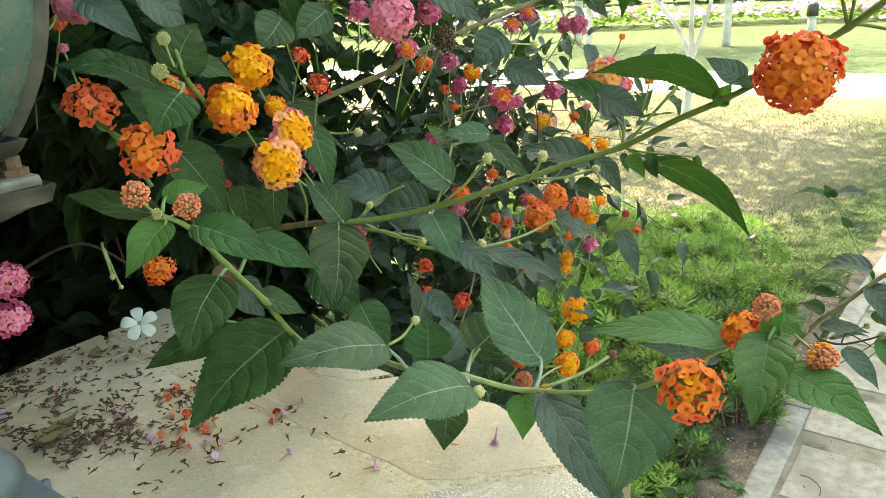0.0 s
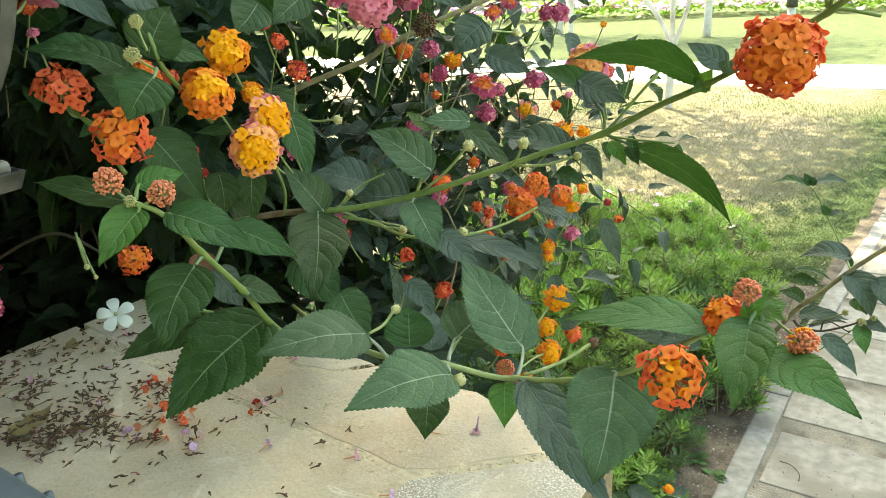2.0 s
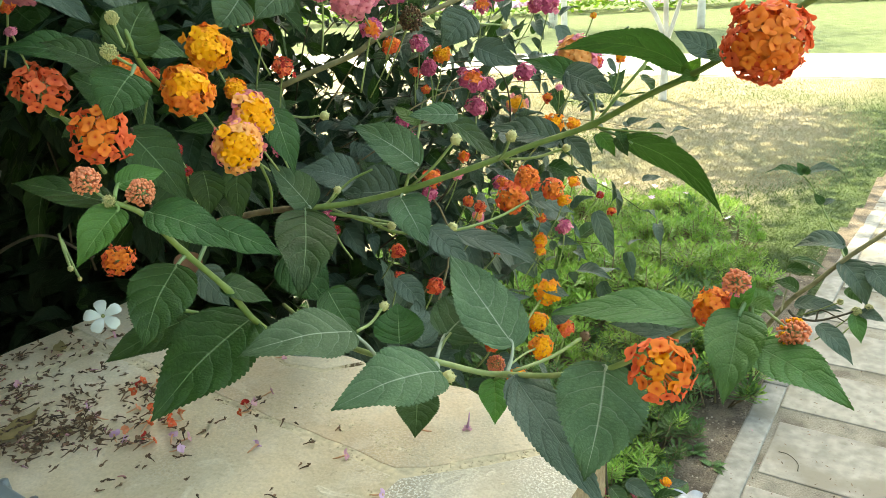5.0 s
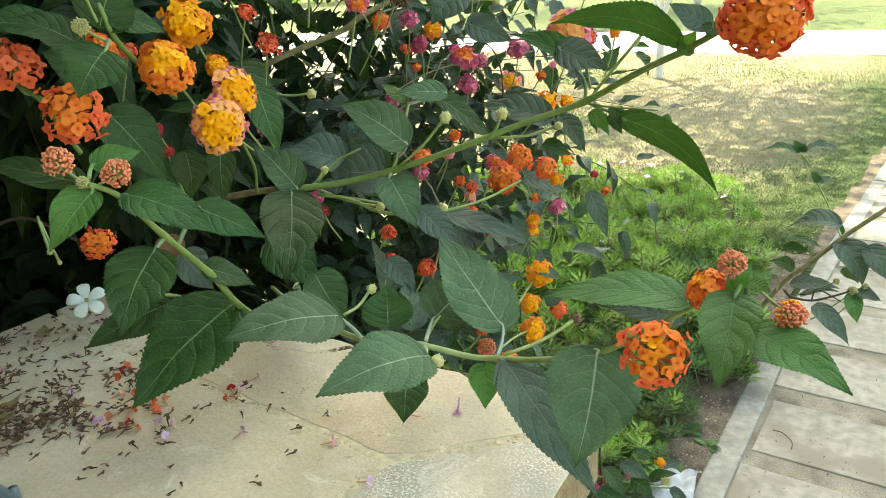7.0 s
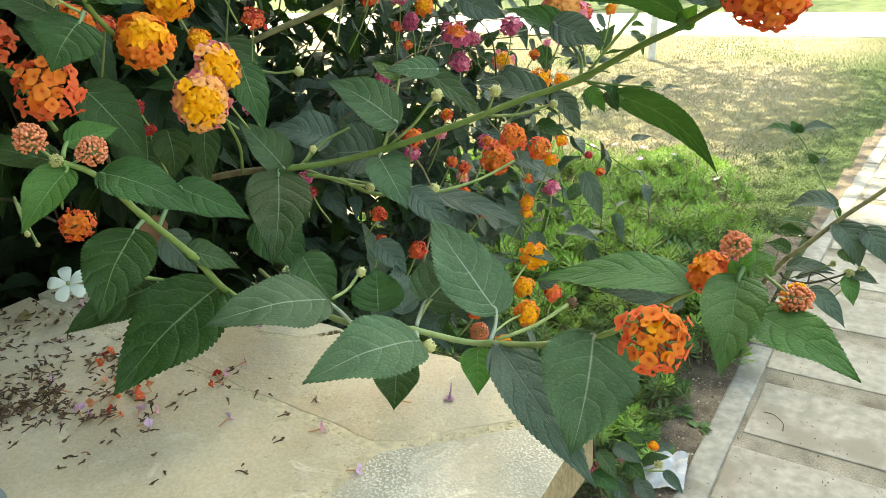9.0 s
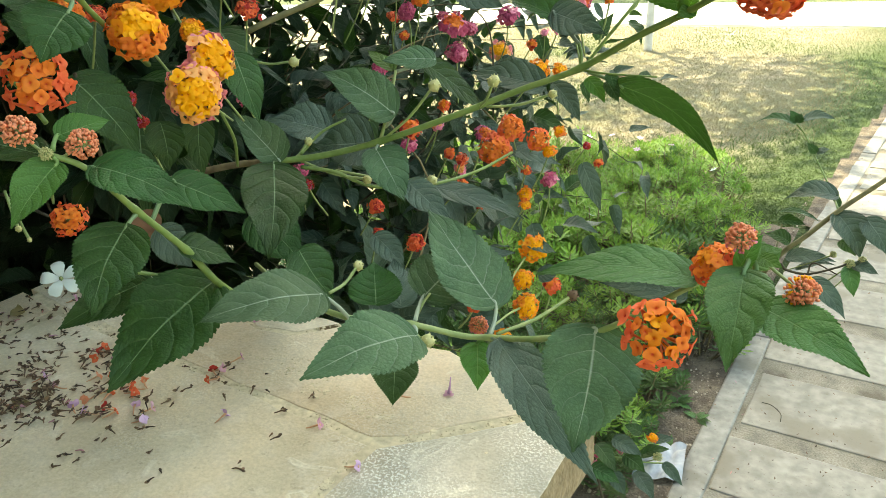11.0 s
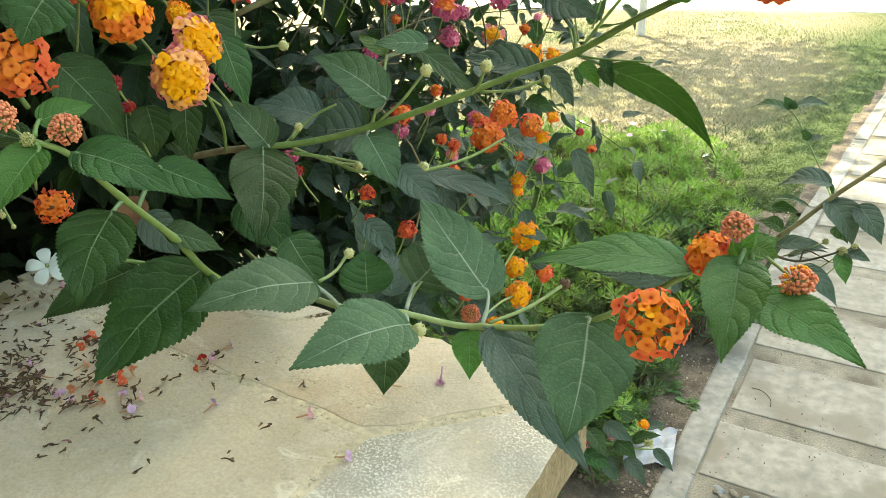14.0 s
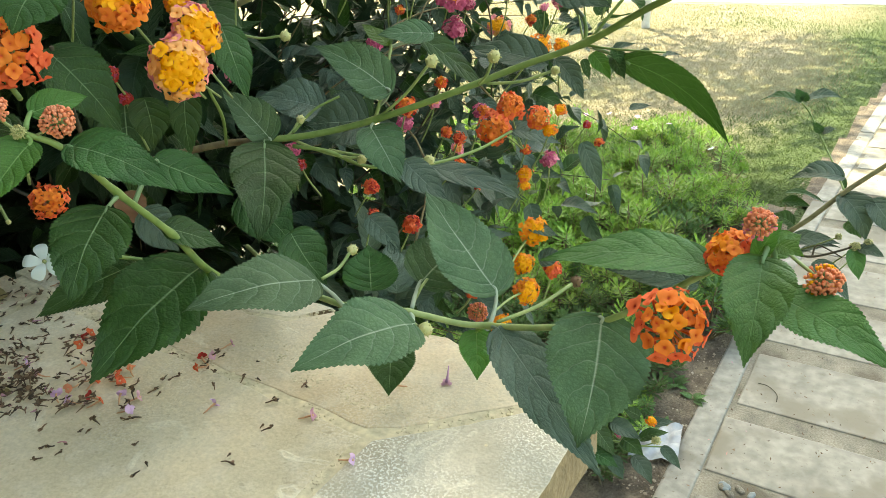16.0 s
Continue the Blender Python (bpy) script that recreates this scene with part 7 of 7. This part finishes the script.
daisy = Soup()
for k in range(6):
    a = k * 2 * math.pi / 6
    d, e = Vector((math.cos(a), math.sin(a), 0.15)), Vector((-math.sin(a), math.cos(a), 0))
    daisy.add([Vector((0, 0, 0)), d * 0.6 - e * 0.25, d, d * 0.6 + e * 0.25], [(0, 1, 2, 3)])
v, f = tube_geo([(0, 0, -2.2), (0, 0, 0.0)], [0.05, 0.06], 4)
daisy.add(v, f, None, 1)
daisy_white, daisy_lilac = daisy.mesh("bloom", [M["white"], M["cover_dull"]]), daisy.mesh("bloom", [M["lilac"], M["cover_dull"]])
bloom_at = [(-0.92, 2.35, .20, 0), (-0.86, 2.42, .19, 0), (-1.25, 3.42, .18, 1), (-1.12, 3.45, .17, 1), (-0.95, 3.38, .17, 1), (-1.36, 3.40, .17, 1), (-0.70, 3.15, .15, 0), (-1.05, 3.20, .19, 1), (-0.45, 1.72, .06, 0), (-0.74, 2.10, .16, 0)]
for x, y, z, k in bloom_at:
    tagged(put("small_flower", daisy_lilac if k else daisy_white, None, Matrix.LocRotScale((x, y, z), Euler((r.uniform(-.4, .4), r.uniform(-.4, .4), r.uniform(0, 6))), (0.018, 0.018, 0.018))), "tiny pale lilac flower among the groundcover" if k else "tiny white flower among the groundcover", "flower", "small flowers in the bed")

# low weeds along the kerb
vv, ff, uu = leaf_geo(0.06, 0.034, 0.3, 0.1, 0.03, 3, nu=8, petiole=0.01)
weed_leaf = mesh_of("leaf", vv, ff, [M["cover_dull"]], uu)
for x, y, s in ((-0.34, 1.62, 0.5), (-0.40, 1.66, 0.6), (-0.45, 1.58, 0.55), (-0.37, 1.48, 0.5), (-0.43, 1.80, 0.35), (-0.50, 2.30, 0.5), (-0.40, 2.75, 0.5)):
    weed = tagged(new("weed"), "small dark green weed on bare soil by the kerb", "weed", "weeds by the kerb")
    weed.matrix_basis = Matrix.LocRotScale((x, y, 0.006), None, (s, s, s))
    q = random.Random(int(y * 100))
    for k in range(7):
        a = q.uniform(0, 6.28)
        d = Vector((math.cos(a), math.sin(a), q.uniform(0.2, 0.9))).normalized()
        put("leaf", weed_leaf, weed, leaf_frame(d * 0.012, d * 0.09, Vector((0, 0, 1)) - d * 0.3))

# crumpled white sheet lying on the soil
cv, cf = [], []
for i in range(13):
    for j in range(11):
        x, y = i / 12 - 0.5, j / 10 - 0.5
        h = 0.036 * abs(noise.noise(Vector((x * 2.6, y * 2.6, 2.0)))) + 0.004 * noise.noise(Vector((x * 8, y * 8, 5)))
        cv.append((x * 0.11 + y * 0.03, y * 0.12, 0.012 + max(0, h)))
for i in range(12):
    for j in range(10):
        cf.append((i * 11 + j, (i + 1) * 11 + j, (i + 1) * 11 + j + 1, i * 11 + j + 1))
sheet = tagged(put("plastic_sheet", mesh_of("plastic_sheet", cv, cf, [M["paper"]]), None, pose(-0.368, 1.412, 0.0, 0, 0, 25)), "crumpled white plastic sheet lying on the soil", "litter")

# bits of leaf and grit on the slabs and kerb
r = random.Random(5)
grit = Soup()
for k in range(700):
    x, y = r.uniform(-0.32, 0.5), 1.2 + 2.6 * r.random() ** 1.4
    l, w, a = r.uniform(0.0015, 0.006), r.uniform(0.0008, 0.002), r.uniform(0, 6.28)
    d, e = Vector((math.cos(a), math.sin(a), 0.1)) * l, Vector((-math.sin(a), math.cos(a), 0)) * w
    c = Vector((x, y, 0.0085))
    grit.add([c - d, c + e, c + d * 0.9 + Vector((0, 0, 0.0015)), c - e], [(0, 1, 2, 3)])
tagged(put("grit", grit.mesh("grit", [M["dry"]])), "bits of dry leaf and grit on the slabs", "litter", kind="stuff")
twig_pts = smooth_line([(-0.215, 1.76, 0.008), (-0.19, 1.755, 0.010), (-0.165, 1.73, 0.009), (-0.16, 1.70, 0.008)], 4)
v, f = tube_geo(twig_pts, [0.0011] * len(twig_pts), 6)
tagged(put("twig", mesh_of("twig", v, f, [M["stem_dark"]])), "thin dry curved twig lying on a path slab", "twig")

# pebbles in the soil strip
peb = Soup()
r = random.Random(6)
for k in range(7000):
    x, y = r.uniform(-0.60, -0.323), 1.25 + 2.7 * r.random() ** 1.3
    if y > 2.6 and x - bend(y) < -0.40:
        continue
    q = 0.0012 + 0.0045 * r.random() ** 3.5
    z = 0.006
    c = [Vector((x + q * math.cos(a) * r.uniform(0.7, 1.1), y + q * math.sin(a) * r.uniform(0.7, 1.1), z)) for a in (0, 1.25, 2.5, 3.8, 5.0)]
    peb.add(c + [Vector((x, y, z + q * 0.9))], [(0, 1, 5), (1, 2, 5), (2, 3, 5), (3, 4, 5), (4, 0, 5)])
tagged(put("pebbles", peb.mesh("pebbles", [M["grains"]])), "small brown pebbles lying on the soil strip", "pebbles", kind="stuff")

# larger worn pebbles in the gravel joint nearest the wall
r = random.Random(29)
for k in range(9):
    bm = bmesh.new()
    bmesh.ops.create_icosphere(bm, subdivisions=2, radius=1.0)
    for v in bm.verts:
        v.co *= 1 + 0.25 * noise.noise(v.co * 1.3 + Vector((k * 3.1, 0, 0)))
    me = from_bm("pebble", bm, [M["plastic"] if k % 2 else M["gravel"]], True)
    q = r.uniform(0.005, 0.010)
    tagged(put("pebble", me, None, Matrix.LocRotScale((r.uniform(-0.24, -0.12), 1.355 + r.uniform(-0.022, 0.022), 0.003), Euler((0, 0, r.uniform(0, 6))), (q * 1.5, q, q * 0.55))), "smooth grey pebble in the gravel joint between slabs", "pebble", "pebbles in the path joint")

# grass blades on the nearer lawn
r = random.Random(11)
gv, gf, gu, gm = [], [], [], []
for k in range(130000):
    y = 3.0 + 5.3 * r.random() ** 1.3
    x = -0.36 + bend(y) - r.random() ** 0.8 * (1.3 + 0.60 * (y - 2))
    if in_bed(x, y - 0.05) or soil_edge(x, y) and r.random() < 0.93:
        continue
    h, w, a = r.uniform(0.006, 0.019), r.uniform(0.0014, 0.0030), r.uniform(0, 6.28)
    lx, ly = r.uniform(-.02, .02), r.uniform(-.02, .02)
    o = len(gv)
    gv += [(x - w * math.cos(a), y - w * math.sin(a), -0.013), (x + w * math.cos(a), y + w * math.sin(a), -0.013), (x + lx, y + ly, -0.012 + h)]
    gf.append((o, o + 1, o + 2))
    gu += [(0.2, 0.2), (0.2, 0.8), (1, 0.5)]
    gm.append(1 if noise.noise(Vector((x * 0.9, y * 0.9, 4))) + max(0.0, x - bend(y) + 0.95) * 1.4 > 0.22 + r.uniform(-.2, .2) else 0)
tagged(put("grass", mesh_of("grass", gv, gf, [M["grass"], M["grass_green"]], gu, gm)), "short dry grass blades of the lawn", "grass", kind="stuff")


# ---- trees ----
def tree(x, y, limbs, crown, label, bark="whitewash", leaves=9000, seed=0, size=0.13, gap=-0.12):
    """limbs: point lists with two radii; crown: (x, y, z, rx, ry, rz) clumps."""
    root = tagged(new("tree"), label, "tree")
    root.location = (x, y, 0)
    s = Soup()
    for pts, r0, r1 in limbs:
        p = smooth_line(pts, 5)
        v, f = tube_geo(p, [r0 + (r1 - r0) * i / (len(p) - 1) for i in range(len(p))], 12)
        s.add(v, f)
    put("trunk", s.mesh("trunk", [M[bark]]), root, None, "whitewashed trunk" if bark == "whitewash" else "")
    r = random.Random(seed)
    verts, faces, uvs = [], [], []
    for k in range(leaves):
        cx, cy, cz, rx, ry, rz = crown[r.randrange(len(crown))]
        d = Vector((r.gauss(0, 1), r.gauss(0, 1), r.gauss(0, 1))).normalized() * (r.random() ** 0.45)
        p = Vector((cx + d.x * rx, cy + d.y * ry, cz + d.z * rz))
        if noise.noise(p * 1.4 + Vector((seed, 0, 0))) < gap:
            continue
        a = Vector((r.uniform(-1, 1), r.uniform(-1, 1), r.uniform(-0.8, 0.4))).normalized()
        b = a.cross(Vector((r.uniform(-1, 1), r.uniform(-1, 1), 1))).normalized() * size * 0.26
        l = size * r.uniform(0.7, 1.3)
        o = len(verts)
        verts += [p, p + a * l * 0.5 - b, p + a * l, p + a * l * 0.5 + b]
        faces.append((o, o + 1, o + 2, o + 3))
        uvs += [(0, 0.5), (0.5, 0), (1, 0.5), (0.5, 1)]
    put("crown", mesh_of("crown", verts, faces, [M["crown"]], uvs), root, None, "loose green leafy crown")
    return root


tree(-2.21, 6.84, [
    ([(0, 0, -0.05), (0.01, 0, 0.2), (0.02, 0, 0.55)], 0.040, 0.032),
    ([(0.02, 0, 0.50), (-0.12, 0.02, 0.78), (-0.42, 0.02, 1.15), (-0.9, 0.1, 1.9), (-1.2, 0.1, 2.8)], 0.025, 0.012),
    ([(0.02, 0, 0.50), (0.02, -0.05, 0.95), (0.06, -0.1, 1.6), (0.3, 0.0, 2.8)], 0.025, 0.012),
    ([(0.02, 0, 0.50), (0.13, 0.0, 0.85), (0.26, 0.05, 1.35), (0.8, 0.1, 2.6)], 0.022, 0.010),
    ([(-0.30, 0.02, 1.02), (-0.28, 0.1, 1.3), (-0.5, 0.3, 2.2)], 0.018, 0.008),
], [(-1.1, 0.0, 3.2, 1.6, 1.7, 1.0), (0.7, -0.2, 3.3, 1.7, 1.7, 1.1), (-0.1, 0.6, 4.0, 1.6, 1.6, 0.9)], "forked whitewashed garden tree on the lawn", seed=1, leaves=6500, gap=-0.03)
tree(-4.0, 14.33, [([(0, 0, -0.05), (0.0, 0, 0.9), (0.02, 0, 1.8), (0.1, 0, 3.0)], 0.075, 0.055)], [(0, 0, 3.9, 2.2, 2.2, 1.3), (-1.0, 0.4, 3.6, 1.5, 1.5, 1.0)], "straight whitewashed tree trunk on the lawn", seed=2, leaves=4000)
tree(-5.54, 11.83, [([(0, 0, -0.05), (0.0, 0, 0.9), (0.0, 0, 1.8), (0.1, 0, 2.8)], 0.055, 0.035)], [(0, 0, 3.3, 1.3, 1.3, 0.9)], "slim whitewashed young tree on the lawn", seed=3, leaves=2500)
tree(-7.4, 15.2, [([(0, 0, -0.05), (0.05, 0, 0.9), (0.15, 0, 1.8), (0.4, 0, 3.0)], 0.10, 0.06)], [(0, 0, 3.7, 1.9, 1.9, 1.2)], "whitewashed tree trunk near the flower bed", seed=4, leaves=3000)
# unseen tree, added to keep direct sun off the foreground
tree(-7.2, 4.7, [([(0, 0, -0.05), (0.05, 0, 2.5), (0.2, 0.05, 5.0), (0.6, 0.2, 8.2)], 0.24, 0.12), ([(0.2, 0.05, 5.0), (1.4, 0.3, 7.4), (2.8, 0.9, 9.4)], 0.10, 0.04), ([(0.3, 0.1, 6.2), (-0.2, 0.8, 7.8), (0.2, 1.6, 9.4)], 0.09, 0.04)],
     [(1.5, -0.4, 9.6, 1.3, 1.3, 0.9), (2.9, -0.6, 9.5, 1.3, 1.3, 0.9), (4.0, -0.2, 9.4, 1.1, 1.4, 0.8), (1.6, 1.2, 9.8, 1.4, 1.3, 1.0), (3.0, 1.1, 9.7, 1.4, 1.3, 0.9), (4.0, 1.2, 9.6, 1.1, 1.2, 0.8), (2.4, 2.3, 9.7, 1.6, 1.1, 0.9), (3.6, 2.3, 9.6, 1.2, 1.0, 0.8), (0.6, 0.8, 9.8, 1.2, 1.5, 1.0), (2.8, 0.1, 9.0, 1.2, 1.0, 0.5)], "unseen tall tree added to shade the shrub and coping", bark="bark", seed=5, leaves=30000, size=0.22, gap=-0.6)

# bollard light on the far lawn
bol = tagged(new("bollard_light"), "short white bollard light with a blue-grey cap", "bollard")
bol.location = (-2.81, 15.45, 0)
part("post", lathe_bm([(0.075, -0.02), (0.075, 0.42)], 16), M["whitewash"], bol, smooth=True)
part("cap", lathe_bm([(0.10, 0.42), (0.10, 0.60), (0.07, 0.65), (0.02, 0.67)], 16), M["metal"], bol, "blue-grey cap", smooth=True)

# ---- long flower bed at the far side of the lawn ----
r = random.Random(21)
fv, ff, fu, fm = [], [], [], []
for k in range(16000):
    x = -30 + 44 * r.random()
    base_y = 20.4 + 0.30 * (x + 4.0) * (1 if x < -4 else 0.5)
    y = base_y + r.random() * 2.6
    h = 0.55 * (0.6 + 0.5 * noise.noise(Vector((x * 0.8, y * 0.5, 1)))) + 0.1
    z = h * r.random() ** 0.4
    s = r.uniform(0.05, 0.13)
    a = r.uniform(0, 6.28)
    n1 = noise.noise(Vector((x * 0.55, y * 0.3, 7)))
    bloom = z > h * 0.6 and r.random() < 0.55 + n1
    o = len(fv)
    dx, dy, dz = s * math.cos(a), s * math.sin(a), r.uniform(-0.4, 0.6) * s
    fv += [(x - dx, y - dy, z - dz), (x + dy * 0.5, y - dx * 0.5, z + s * 0.4), (x + dx, y + dy, z + dz), (x - dy * 0.5, y + dx * 0.5, z - s * 0.3)]
    ff.append((o, o + 1, o + 2, o + 3))
    fu += [(0, 0.5), (0.5, 0), (1, 0.5), (0.5, 1)]
    fm.append((1 if n1 > -0.15 else 2) if bloom else 0)
tagged(put("flower_bed", mesh_of("flower_bed", fv, ff, [M["cover"], M["lilac"], M["pink"]], fu, fm)), "long bed of purple and pink flowers across the lawn", "flower bed", kind="stuff")

# pale hedge and trees far behind
r = random.Random(33)
fv, ff, fu = [], [], []
for k in range(9000):
    x = -70 + 110 * r.random()
    y = 38 + 5 * r.random()
    h = 3.2 + 2.2 * noise.noise(Vector((x * 0.12, 0.5, 1)))
    z = h * r.random() ** 0.7
    s = r.uniform(0.25, 0.55)
    a = r.uniform(0, 6.28)
    o = len(fv)
    dx, dy = s * math.cos(a), s * math.sin(a)
    fv += [(x - dx, y - dy, z), (x + dy * 0.5, y - dx * 0.5, z + s * 0.5), (x + dx, y + dy, z), (x - dy * 0.5, y + dx * 0.5, z - s * 0.4)]
    ff.append((o, o + 1, o + 2, o + 3))
    fu += [(0, 0.5), (0.5, 0), (1, 0.5), (0.5, 1)]
tagged(put("hedge", mesh_of("hedge", fv, ff, [M["crown"]], fu)), "tall green hedge along the far side of the garden", "hedge", kind="stuff")
